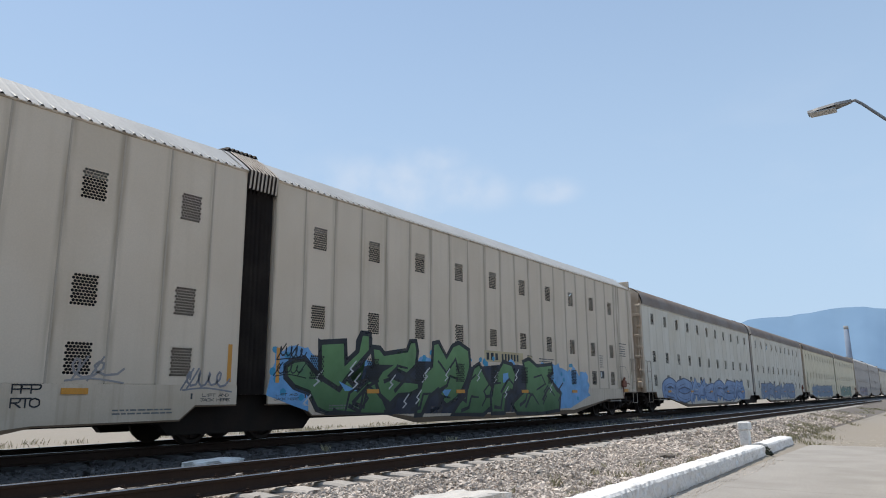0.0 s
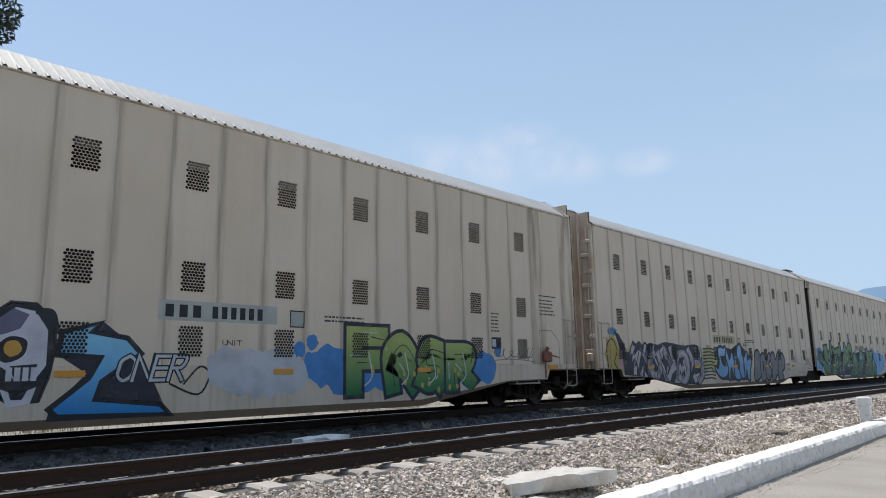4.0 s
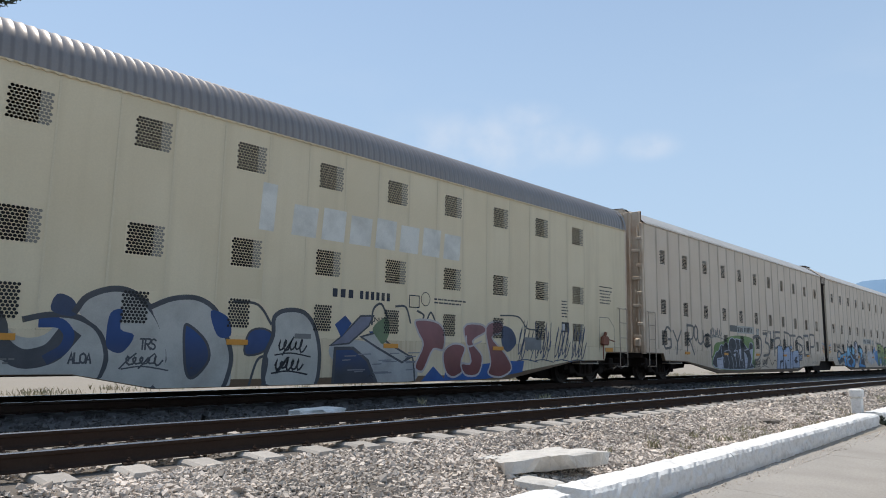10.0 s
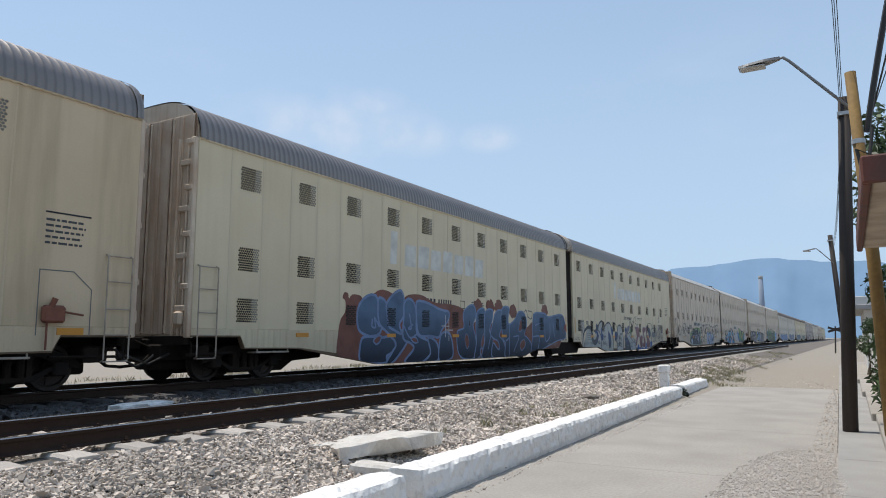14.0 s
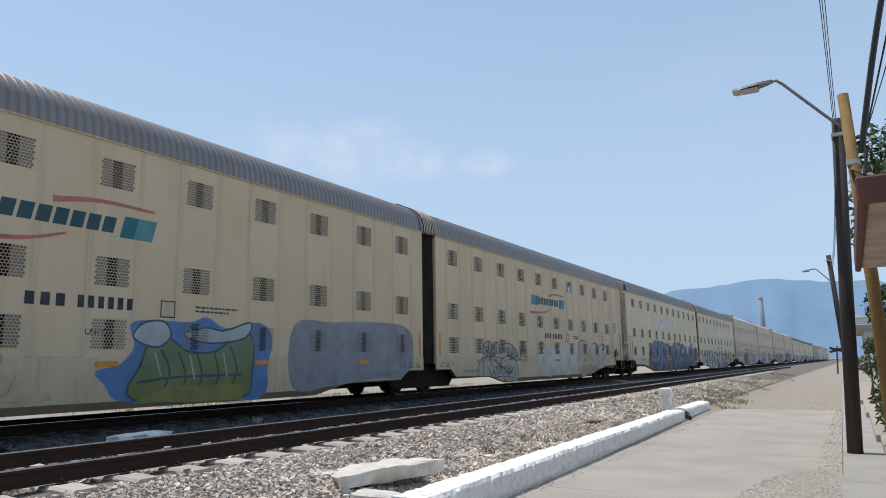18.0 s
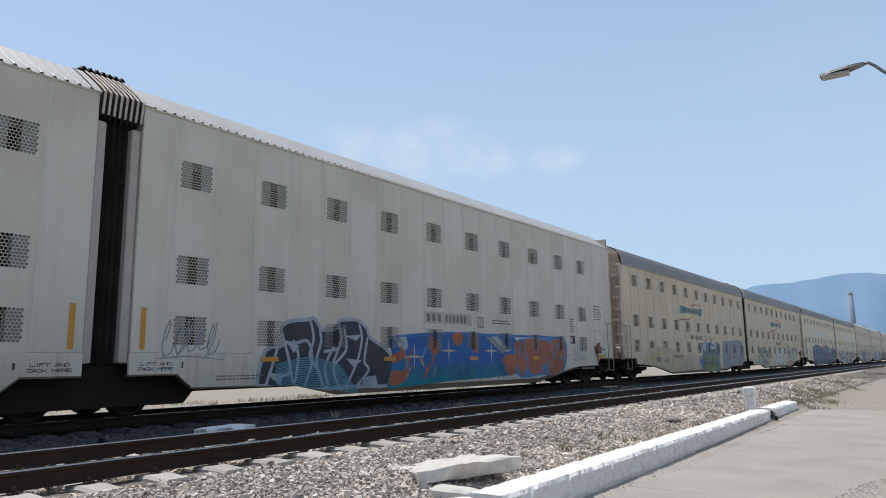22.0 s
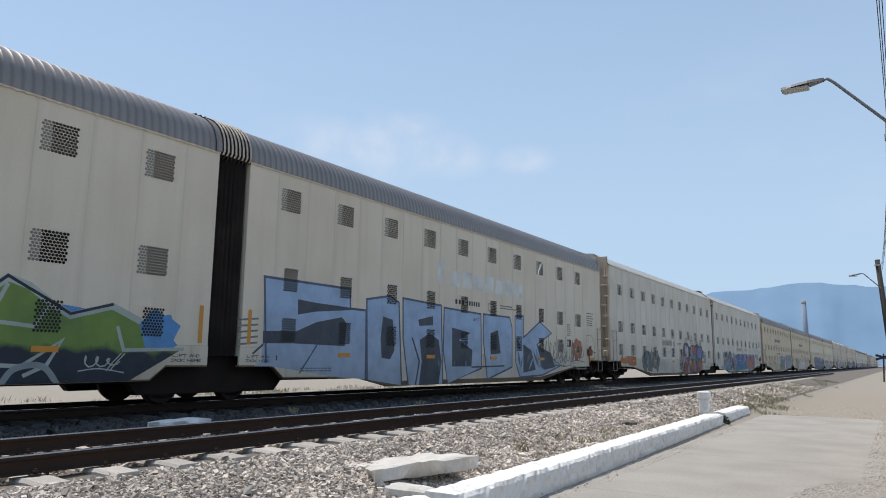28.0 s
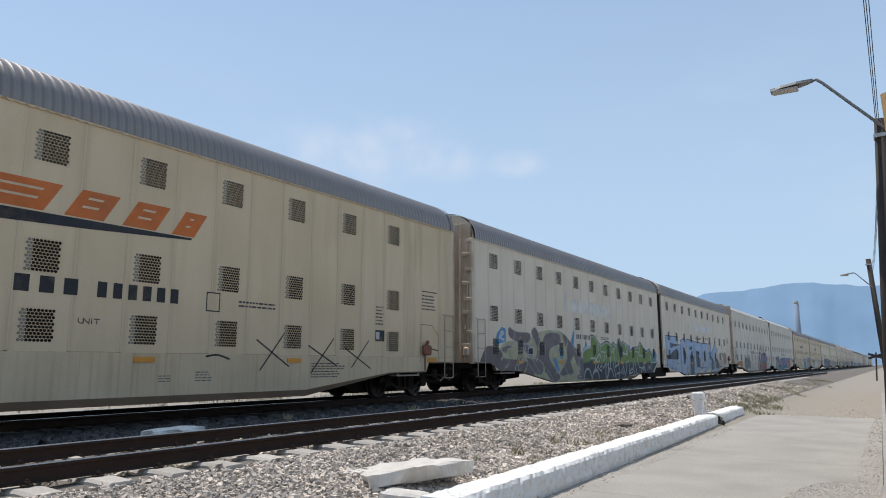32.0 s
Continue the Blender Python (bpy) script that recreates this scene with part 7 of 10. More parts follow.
    for y in (15.4, 16.2, 17.2, 18.1):
        p.tag(y, y + 0.75, 0.75, 1.75, slate, 0.035, 4)
    p.strip(rounded([(14.6, 1.9), (15.4, 1.9), (15.8, 1.6), (16.4, 1.5), (16.3, 0.9)]), 0.04, lead)
    p.box(15.7, 16.5, 1.0, 1.35, spray(0.2, 0.21, 0.22))
    p.blob(11.7, 2.15, 0.16, 0.17, THIN, 0.0)
    p.blob(11.7, 2.15, 0.14, 0.15, M_BODY["cream"], 0.0)
    p.finish()


def paint_two_rear():
    p = Piece(side(2, "rear"), "blue bubble letters on a rust-red cloud")
    ghost_emblem(p, -15.1, 3.15, -8.85, 4.15, GHOST)
    rust = spray(0.2, 0.072, 0.05)
    p.cloud(-11.0, -1.2, 0.4, 1.7, rust, 16, 0.62)
    p.soft_shape([(-17.46, 0.42), (-17.46, 1.06), (-17.36, 1.44), (-17.18, 1.64), (-17.17, 1.93), (-17.29, 2.02), (-17.21, 2.17), (-17.06, 2.15), (-17.01, 2.02), (-16.86, 2.13), (-16.49, 2.11), (-16.32, 1.93), (-15.93, 2.17), (-15.52, 2.34), (-15.01, 2.29), (-14.46, 2.1), (-14.04, 2.27), (-13.27, 2.3), (-12.42, 2.1), (-10.89, 2.04), (-10.25, 1.64), (-10.65, 0.24), (-14.91, 0.14), (-16.65, 0.3)], rust, None)
    for q in ((-9.37, 2.09), (-8.36, 2.11), (-7.62, 2.14), (-6.32, 2), (-2.91, 2.15)):
        p.blob(*q, 0.36, 0.28, rust)
    b = fade((0.012, 0.02, 0.04), (0.085, 0.15, 0.25), 0.35, 1.75)
    rim = spray(0.17, 0.25, 0.42)
    for pts in (
            [(-10.52, 1.75), (-10.31, 1.98), (-9.83, 2.14), (-9.58, 1.98), (-9.57, 1.71), (-9.78, 1.4), (-9.6, 0.99), (-9.5, 0.47), (-9.77, 0.22), (-10.5, 0.23), (-10.85, 0.41), (-10.98, 0.78), (-10.92, 1.18), (-10.47, 1.3)],
            [(-9.56, 1.4), (-9.42, 1.91), (-8.86, 2.01), (-8.83, 1.42), (-8.85, 0.86), (-8.98, 0.56), (-9.2, 0.55), (-9.27, 0.26), (-9.69, 0.22), (-9.53, 0.78)],
            [(-8.83, 1.86), (-8.2, 2.01), (-8.19, 1.67), (-8.45, 1.21), (-8.15, 0.97), (-8.28, 0.54), (-8.33, 0.19), (-9.11, 0.22), (-8.85, 0.86)],):
        p.soft_shape(pts, b, rim, 0.06)
    for pts in (
            [(-8.19, 1.44), (-7.94, 1.89), (-7.51, 2.03), (-7.38, 1.82), (-7.4, 1.34), (-7.61, 1.04), (-7.29, 0.85), (-7.05, 0.51), (-7.11, 0.18), (-8.22, 0.2), (-8.16, 0.76), (-7.77, 0.53), (-7.6, 0.55), (-7.73, 0.82), (-8.1, 0.92), (-8.38, 1.1)],
            [(-7.39, 2.03), (-6.69, 2.15), (-6.78, 1.72), (-6.69, 1.48), (-6.13, 1.69), (-5.76, 2), (-5.2, 1.98), (-4.92, 1.53), (-5.2, 1.09), (-4.92, 0.96), (-4.5, 0.69), (-4.61, 0.23), (-5.73, 0.18), (-7.05, 0.18), (-7.06, 0.73), (-7.3, 0.97)],):
        p.soft_shape(pts, b, rim, 0.06)
    for pts in (
            [(-4.28, 1.71), (-4.04, 2.01), (-2.91, 2.02), (-2.43, 1.89), (-0.84, 2.03), (-0.38, 1.65), (-0.38, 0.96), (-1.39, 0.82), (-2.89, 0.53), (-4.45, 0.22), (-4.35, 0.96)],):
        p.soft_shape(pts, b, rim, 0.06)
    for pts in (
            [(-16.64, 1.51), (-16.58, 1.81), (-16.32, 2.06), (-15.97, 2.17), (-15.69, 2.08), (-15.6, 1.54), (-15.45, 1.33), (-15.58, 1.07), (-15.99, 0.99), (-16.38, 1.07), (-16.58, 1.21)],
            [(-16.5, 0.32), (-16.45, 0.87), (-16.15, 0.99), (-15.45, 0.96), (-14.95, 0.98), (-14.74, 0.73), (-14.93, 0.52), (-15.2, 0.42), (-15.23, 0.23), (-16.11, 0.23)],
            [(-15.6, 1.39), (-15.65, 2.02), (-15.49, 2.1), (-15.23, 1.94), (-15.15, 1.39), (-14.83, 1.18), (-14.35, 1.16), (-14.13, 0.89), (-14.26, 0.67), (-14.91, 0.21), (-15.22, 0.23), (-14.93, 0.52), (-14.73, 0.79), (-15.21, 1.12)],):
        p.soft_shape(pts, b, rim, 0.08)
    for pts in (
            [(-15.17, 1.61), (-15.23, 1.94), (-14.88, 2.24), (-14.47, 2.38), (-14.29, 2.11), (-14.3, 1.64), (-14.54, 1.35), (-14.42, 1.07), (-14.83, 1.18), (-15.09, 1.29)],
            [(-14.3, 1.64), (-14.29, 1.99), (-14.03, 2.15), (-13.73, 2.03), (-13.59, 1.67), (-13.54, 1.07), (-12.81, 0.82), (-12.71, 0.45), (-13.03, 0.16), (-14.24, 0.2), (-13.75, 0.6), (-13.9, 0.78), (-14.34, 0.95)],
            [(-13.6, 1.91), (-13.5, 2.1), (-12.93, 2.07), (-12.24, 1.91), (-11.87, 1.86), (-11.53, 1.81), (-11.58, 1.54), (-12.03, 1.2), (-12.21, 0.97), (-12.73, 1.01), (-13.46, 1.07)],
            [(-12.89, 0.95), (-12.38, 0.82), (-12.19, 0.43), (-12.36, 0.18), (-13.19, 0.17), (-12.74, 0.45)],):
        p.soft_shape(pts, b, rim, 0.08)
    for pts in (
            [(-12.12, 0.94), (-11.85, 1.14), (-11.47, 1.07), (-11.27, 0.67), (-11.35, 0.27), (-12.18, 0.17)],):
        p.soft_shape(pts, b, rim, 0.08)
    p.soft_shape([(-15.86, 0.88), (-15.64, 1.01), (-15.48, 0.98), (-15.57, 0.83), (-15.74, 0.77)], rust, rim, 0.06)
    p.soft_shape([(-13.91, 0.95), (-13.61, 0.95), (-13.5, 0.81), (-13.76, 0.81)], rust, rim, 0.05)
    for pts in ([(-15.93, 1.46), (-15.94, 1.27), (-15.77, 1.26), (-15.82, 1.51), (-15.59, 1.28)], [(-14.29, 1.3), (-13.95, 0.95), (-13.54, 1.07)], [(-13.98, 1.66), (-13.88, 1.25), (-14.05, 1.24), (-13.82, 1.35)]):
        p.strip(rounded(pts), 0.06, rim)
    for pts in ([(-10.41, 0.87), (-10.32, 1.09), (-10.14, 0.99), (-10.1, 0.69), (-10.26, 0.58)], [(-5.61, 0.76), (-5.25, 0.88), (-5.09, 0.67), (-5.45, 0.44), (-5.66, 0.55)], [(-9.17, 0.73), (-8.95, 1.1), (-8.9, 0.77), (-9.08, 0.57)], [(-5.77, 1.25), (-5.57, 1.71), (-5.41, 1.51), (-5.5, 1.25)]):
        p.soft_shape(pts, rust, rim, 0.03)
    p.soft_shape([(-10.1, 1.39), (-10.07, 1.59), (-10, 1.51), (-10.02, 1.37)], NAVY, rim, 0.02)
    for pts in ([(-6.69, 1.46), (-6.69, 0.99), (-7, 0.84)], [(-6.67, 0.99), (-6.74, 0.17)], [(-4.02, 1.48), (-3.37, 1.57), (-3.59, 1.28)], [(-2.91, 1.81), (-2.89, 0.84), (-2.37, 0.99), (-2.32, 1.6)], [(-1.92, 1.61), (-1.78, 0.99)], [(-6.28, 0.99), (-5.76, 0.99), (-6.26, 0.43)], [(-8.37, 0.99), (-8.58, 0.55)], [(-4.33, 0.99), (-3.58, 0.99), (-3.79, 0.42)]):
        p.strip(rounded(pts), 0.05, rim)
    for y, z in ((-11.77, 1.34), (-11.54, 1.21)):
        p.strip([(y - 0.25, z), (y + 0.25, z)], 0.03, WHITE)
        p.strip([(y, z - 0.35), (y, z + 0.35)], 0.03, WHITE)
    loop = spray(0.07, 0.07, 0.09)
    p.strip(rounded([(-0.75, 1.25), (-0.95, 1.6), (-0.85, 1.9), (-0.6, 1.9), (-0.5, 1.6), (-0.7, 1.25)]), 0.05, loop)
    p.blob(-0.35, 1.42, 0.14, 0.17, spray(0.28, 0.06, 0.05), 0.03)
    p.strip(rounded([(-0.7, 1.0), (-0.62, 1.25), (-0.4, 1.2), (-0.35, 0.95)]), 0.05, loop)
    for pts in ([(-5.15, 2.03), (-4.96, 2.1), (-4.81, 1.8)], [(-4.76, 2.08), (-4.35, 2.03), (-4.45, 1.75), (-4.75, 1.81)]):
        p.strip(rounded(pts), 0.04, loop)
    p.finish()


def striped_emblem(p, y0, z0, w):
    """A teal panel with slanted ends, dark plain lettering shapes and two red swooshes."""
    teal, dark, red = spray(0.02, 0.16, 0.2), spray(0.025, 0.08, 0.1), spray(0.5, 0.17, 0.14)
    p.box(y0, y0 + w * 0.13, z0, z0 + 0.42, spray(0.1, 0.27, 0.3), 0.1)
    p.box(y0 + w * 0.11, y0 + w * 0.19, z0, z0 + 0.42, teal, 0.1)
    p.box(y0 + w * 0.8, y0 + w * 0.88, z0, z0 + 0.42, teal, 0.1)
    p.box(y0 + w * 0.87, y0 + w * 0.97, z0, z0 + 0.42, spray(0.1, 0.27, 0.3), 0.1)
    for k in range(8):
        a = y0 + w * (0.2 + 0.073 * k)
        p.box(a, a + w * 0.058, z0 + 0.06, z0 + 0.36, dark, 0.06)
    p.strip(rounded([(y0 - 0.1, z0 - 0.35), (y0 + w * 0.35, z0 - 0.28), (y0 + w * 0.55, z0 - 0.08)]), 0.11, red, w1=0.04)
    p.strip(rounded([(y0 + w * 0.5, z0 + 0.5), (y0 + w * 0.7, z0 + 0.62), (y0 + w * 0.97, z0 + 0.6)]), 0.11, red, w1=0.05)


def paint_three_front():
    p = Piece(side(3, "front"), "teal and red emblem, whitewashed patches and outlined letters")
    p.soft = True
    striped_emblem(p, 8.0, 3.42, 4.15)
    p.cloud(8.9, 13.2, 0.3, 1.7, spray(0.6, 0.55, 0.47), 9, 0.6)
    p.cloud(9.8, 12.6, 1.0, 1.7, spray(0.62, 0.57, 0.53), 5, 0.4)
    out, wash = spray(0.12, 0.115, 0.12), spray(0.5, 0.44, 0.34)
    for pts in ([(13.7, 1.4), (13.92, 1.88), (14.53, 2.01), (15.11, 1.88), (15.25, 1.27), (15.05, 0.4), (14.27, 0.21), (13.81, 0.58)], [(15.52, 1.45), (15.92, 1.82), (16.57, 1.88), (16.94, 1.67), (16.88, 0.74), (16.06, 0.38), (15.6, 0.74)], [(16.95, 1.48), (17.52, 1.88), (18.21, 1.81), (18.34, 1.32), (17.73, 1.02), (17.81, 0.58), (17.15, 0.55)]):
        p.soft_shape(pts, wash, out, 0.04)
    p.strip(rounded([(14.29, 1.42), (14.6, 1.6), (14.75, 0.92), (14.32, 0.5)]), 0.03, out)
    p.cloud(14.2, 16.5, 0.35, 0.7, spray(0.5, 0.28, 0.18), 5, 0.28)
    # grey-green bubble piece in thin dark outline
    grey, ink = spray(0.44, 0.43, 0.35), spray(0.045, 0.05, 0.05)
    p.poly([(2.92, 0.33), (3.02, 1), (3.38, 1.1), (4, 0.77), (5.27, 0.25), (3.75, 0.25)], spray(0.13, 0.13, 0.11))
    for pts in ([(2.99, 0.42), (3.03, 0.96), (3.29, 1.1), (3.43, 0.78), (3.36, 0.41)], [(3.34, 0.59), (3.43, 1.06), (3.77, 1.11), (4.21, 0.77), (4.14, 0.38), (3.55, 0.31)], [(3.35, 1.43), (3.52, 1.68), (4.02, 1.71), (4.72, 1.18), (4.79, 1.03), (4.08, 1.07), (3.47, 1.15)], [(4.16, 1.37), (4.29, 1.67), (4.56, 1.71), (4.83, 1.29), (4.93, 0.77), (4.28, 1.17)], [(5.16, 1.62), (5.65, 1.7), (6.21, 1.45), (6.44, 1.17), (6.11, 0.99), (5.57, 1.2)], [(4.96, 1.08), (5.82, 1.21), (6.4, 0.77), (6.31, 0.21), (5.4, 0.19), (4.95, 0.57)], [(4.14, 0.38), (4.21, 0.77), (4.76, 0.77), (5.15, 0.25), (4.37, 0.21)]):
        p.soft_shape(pts, grey, ink, 0.035)
    for pts in ([(3.44, 1.53), (3.86, 1.26), (4.41, 0.97), (5.24, 0.67)], [(3.56, 1.25), (3.97, 1.16), (3.73, 1.54)], [(5.29, 1.52), (5.83, 1.1), (6.37, 1.22)], [(5.11, 0.77), (5.62, 0.55), (5.99, 0.77)], [(4.22, 0.68), (4.42, 0.28)], [(3.7, 0.78), (3.97, 0.58), (4.05, 0.29)], [(5.6, 0.77), (5.4, 0.24)]):
        p.strip(rounded(pts), 0.04, ink)
    p.shards(3.6, 5.6, 0.5, 1.5, [grey, wash], ink, 16, 0.2)
    p.tag(3.3, 4.9, 1.2, 1.7, ink, 0.035, 7)
    p.tag(5.4, 6.4, 1.1, 1.6, ink, 0.035, 5)
    p.tag(4.4, 5.8, 0.45, 0.9, ink, 0.03, 6)
    p.tag(*(6.5, 7.41), 1.1, 1.6, spray(0.1, 0.11, 0.11), 0.03, 5)
    p.finish()


def paint_three_rear():
    p = Piece(side(3, "rear"), "teal and red emblem, blue-green piece and grey patch")
    striped_emblem(p, -14.2, 3.38, 4.2)
    p.soft_shape([(-19.6, 0.4), (-19.4, 1.3), (-17.5, 1.55), (-15.5, 1.4), (-13.8, 1.1), (-12.6, 0.8), (-12.4, 0.35)], spray(0.55, 0.44, 0.27, 0.2), None)
    blue = spray(0.1, 0.22, 0.46)
    p.soft_shape([(-10.5, 1.75), (-10.1, 1.86), (-9.13, 1.86), (-8.67, 1.98), (-8.14, 1.77), (-7.17, 1.93), (-6.74, 1.62), (-6.86, 0.98), (-7.19, 0.21), (-10.38, 0.29), (-10.96, 0.65), (-11.15, 0.89), (-10.68, 1.01), (-10.39, 1.35)], blue, None)
    g = fade((0.2, 0.2, 0.05), (0.15, 0.22, 0.13), 0.2, 1.5)
    ink = spray(0.05, 0.1, 0.12)
    p.soft_shape([(-10.34, 0.34), (-10.23, 1.01), (-9.99, 1.56), (-9.57, 1.5), (-9.13, 1.26), (-8.44, 1.26), (-7.9, 1.57), (-7.38, 1.61), (-7.34, 0.83), (-7.71, 0.23)], g, ink, 0.05)
    for pts in ([(-10.43, 1.55), (-10.2, 1.8), (-9.74, 1.84), (-9.57, 1.57), (-9.82, 1.35), (-10.19, 1.39)], [(-9.24, 1.64), (-8.67, 1.76), (-8.19, 1.71), (-7.43, 1.92), (-7.59, 1.57), (-8.43, 1.44), (-9.02, 1.49)]):
        p.soft_shape(pts, spray(0.42, 0.47, 0.47), ink, 0.04)
    for pts in ([(-9.78, 1.28), (-9.56, 0.86), (-9.77, 0.38)], [(-9.35, 1.21), (-9.17, 0.71), (-9.45, 0.3)], [(-8.9, 1.21), (-8.76, 0.71), (-9.08, 0.29)], [(-8.44, 1.21), (-8.32, 0.7), (-8.67, 0.27)], [(-8, 1.37), (-7.8, 0.84), (-8.15, 0.28)], [(-10.28, 0.67), (-9.35, 0.75), (-7.7, 0.76)]):
        p.strip(rounded(pts), 0.05, ink)
    for pts in ([(-9.92, 1.21), (-9.77, 0.8)], [(-9.08, 1.17), (-8.95, 0.71)], [(-8.19, 1.22), (-8.08, 0.76)]):
        p.strip(rounded(pts), 0.04, spray(0.36, 0.42, 0.36))
    p.poly([(-10.38, 0.29), (-9.56, 0.58), (-7.7, 0.56), (-7.61, 0.22)], spray(0.25, 0.25, 0.07))
    grey = spray(0.27, 0.28, 0.31)
    p.soft_shape([(-5.99, 1.93), (-4.48, 2.05), (-2.7, 2.14), (-1.1, 2.08), (-0.61, 1.63), (-0.86, 0.63), (-2.78, 0.54), (-4.54, 0.41), (-6.02, 0.42)], grey, None)
    p.lines(-17.2, -16.2, 0.8, 1.05, GREY, 4)
    p.box(-18.2, -17.95, 0.8, 1.05, GREY)
    p.box(-17.85, -17.6, 0.8, 1.05, GREY)
    p.tag(-14.5, -12.6, 0.5, 1.2, spray(0.35, 0.33, 0.3), 0.025, 6)
    p.lines(-15.5, -13.6, 1.02, 1.16, GREY, 1, 0.8)
    p.finish()


def paint_four_front():
    p = Piece(side(4, "front"), "navy, teal and orange-red graffiti")
    ink, white = spray(0.035, 0.035, 0.05), spray(0.4, 0.42, 0.46)
    p.soft_shape([(2.81, 0.54), (3.01, 1.21), (3.47, 1.33), (3.42, 1.69), (3.69, 1.85), (4.19, 1.9), (4.38, 1.93), (4.67, 1.68), (5.14, 1.75), (5.18, 1.91), (5.76, 1.96), (6.13, 1.78), (6.28, 1.54), (6.92, 1.24), (7.15, 0.88), (7.03, 0.38), (5.98, 0.36), (3.82, 0.36), (3.04, 0.46)], ink, white, 0.09)
    for pts in ([(3.04, 0.48), (3.31, 1.21), (3.28, 1.31)], [(3.12, 0.69), (3.68, 0.73), (3.54, 1.33)], [(3.78, 1.4), (3.92, 1.09), (3.81, 0.48), (3.67, 0.97)], [(3.46, 1.39), (3.79, 1.36), (4.2, 1.41), (4.33, 0.97), (4.14, 0.47)], [(4.28, 1.85), (4.37, 1.47), (4.26, 1.09), (4.47, 0.84)], [(4.54, 1.8), (4.6, 1.41), (4.47, 0.97), (4.66, 0.46)], [(5, 1.29), (4.74, 0.84), (4.84, 0.45)], [(5.37, 1.69), (5.42, 1.23), (5.01, 0.83), (5.17, 0.42)],
                [(5.88, 1.84), (5.97, 1.5), (5.81, 0.96), (5.43, 0.37)], [(6.17, 1.51), (6.07, 0.96), (6.22, 0.75), (5.82, 0.39)], [(4.67, 1.68), (5.14, 1.73), (5.26, 1.49), (5.01, 0.96)], [(4.73, 1.19), (5.15, 1.25)]):
        p.strip(rounded(pts), 0.075, white)
    for pts in ([(3.54, 1.43), (3.95, 1.31), (3.79, 1.15)], [(5.42, 1.03), (5.97, 0.98), (5.68, 0.82)], [(6.08, 0.58), (6.49, 0.61), (6.56, 0.37), (5.98, 0.39)], [(5.37, 1.56), (5.97, 1.61), (5.77, 1.45)], [(3.15, 0.64), (3.49, 0.66), (3.43, 0.47)]):
        p.poly(pts, white)
    tealline = spray(0.1, 0.3, 0.36)
    for k in range(14):
        z = 0.3 + 0.05 * k
        p.strip(rounded([(3.3, z - 0.05), (4.3, z + 0.1), (5.9 - 0.05 * k, z - 0.1)]), 0.025, tealline)
    # blue to teal field
    tf = fade((0.012, 0.2, 0.26), (0.015, 0.11, 0.34), 0.45, 0.95)
    p.soft_shape([(7.06, 1.55), (8.14, 1.64), (9.53, 1.73), (11.53, 1.77), (13.25, 1.74), (13.55, 1.26), (13.68, 0.55), (9.88, 0.39), (7.6, 0.3), (6.94, 0.31), (7.06, 0.72), (7.11, 1.12)], tf, None)
    p.strip(rounded([(7.17, 1.57), (8.4, 1.67), (9.83, 1.74), (11.53, 1.74), (13.55, 1.74), (15.23, 1.76), (16.88, 1.73)]), 0.08, spray(0.04, 0.16, 0.45))
    for pts in ([(7, 1.58), (7.7, 1.59), (7.78, 1.33), (7.55, 1.17), (7.3, 1.43)], [(11.62, 1.67), (12.29, 1.71), (13.12, 1.25), (12.5, 1.18)]):
        p.poly(pts, spray(0.4, 0.44, 0.44))
        for k in range(4):
            p.strip([(q[0] + 0.1 * k, q[1]) for q in (pts[0], pts[-1])], 0.02, NAVY)
    org = spray(0.4, 0.12, 0.05)
    p.soft_shape([(13.33, 1.51), (14.01, 1.67), (15.76, 1.71), (17.03, 1.67), (17.22, 1.28), (16.83, 0.53), (14.95, 0.42), (13.64, 0.41), (13.37, 0.9)], spray(0.07, 0.2, 0.42), None)
    for pts in ([(13.38, 1.47), (13.89, 1.55), (14.36, 1.26), (14, 0.54), (13.64, 0.55)], [(14.05, 1.58), (14.97, 1.66), (15.75, 1.58), (15.88, 1.27), (14.95, 0.51), (14.35, 0.6)], [(15.89, 1.58), (16.93, 1.64), (17.03, 1.11), (16.69, 0.56), (15.72, 0.49)], [(12.6, 1.05), (13.44, 1.11), (13.33, 0.56), (12.91, 0.5)], [(7, 0.38), (7.14, 0.72), (7.57, 0.71), (7.73, 1.12), (7.81, 0.7), (7.47, 0.38)], [(7.04, 1.07), (7.54, 1.23), (7.67, 1.1), (7.21, 0.9)], [(8.68, 1.51), (8.95, 1.63), (9.18, 1.23), (8.83, 1.14)], [(9.83, 1.72), (10.31, 1.76), (10.29, 1.46), (9.92, 1.42)], [(10.82, 1.62), (11.07, 1.75), (11.17, 1.24), (10.91, 1.24)]):
        p.soft_shape(pts, org, None)
    p.shards(13.6, 17.0, 0.5, 1.55, [org, spray(0.3, 0.1, 0.06), spray(0.1, 0.2, 0.36)], org, 26, 0.3)
    p.shards(7.3, 9.0, 0.4, 1.3, [org, spray(0.45, 0.3, 0.2), spray(0.1, 0.25, 0.36)], org, 10, 0.25)
    for pts in ([(13.55, 1.26), (14.12, 0.97), (13.88, 0.54)], [(14.6, 1.41), (15.22, 1.11), (14.83, 0.52)], [(16.02, 1.43), (16.42, 1.03), (16.13, 0.56)]):
        p.strip(rounded(pts), 0.05, spray(0.18, 0.16, 0.2))
    for y, z in ((8.04, 1.07), (9.62, 1.24), (11.91, 1.25)):
        star = spray(0.5, 0.46, 0.34)
        p.poly([(y - 0.42, z), (y - 0.03, z + 0.04), (y, z + 0.38), (y + 0.03, z + 0.04), (y + 0.42, z), (y + 0.03, z - 0.04), (y, z - 0.38), (y - 0.03, z - 0.04)], star)
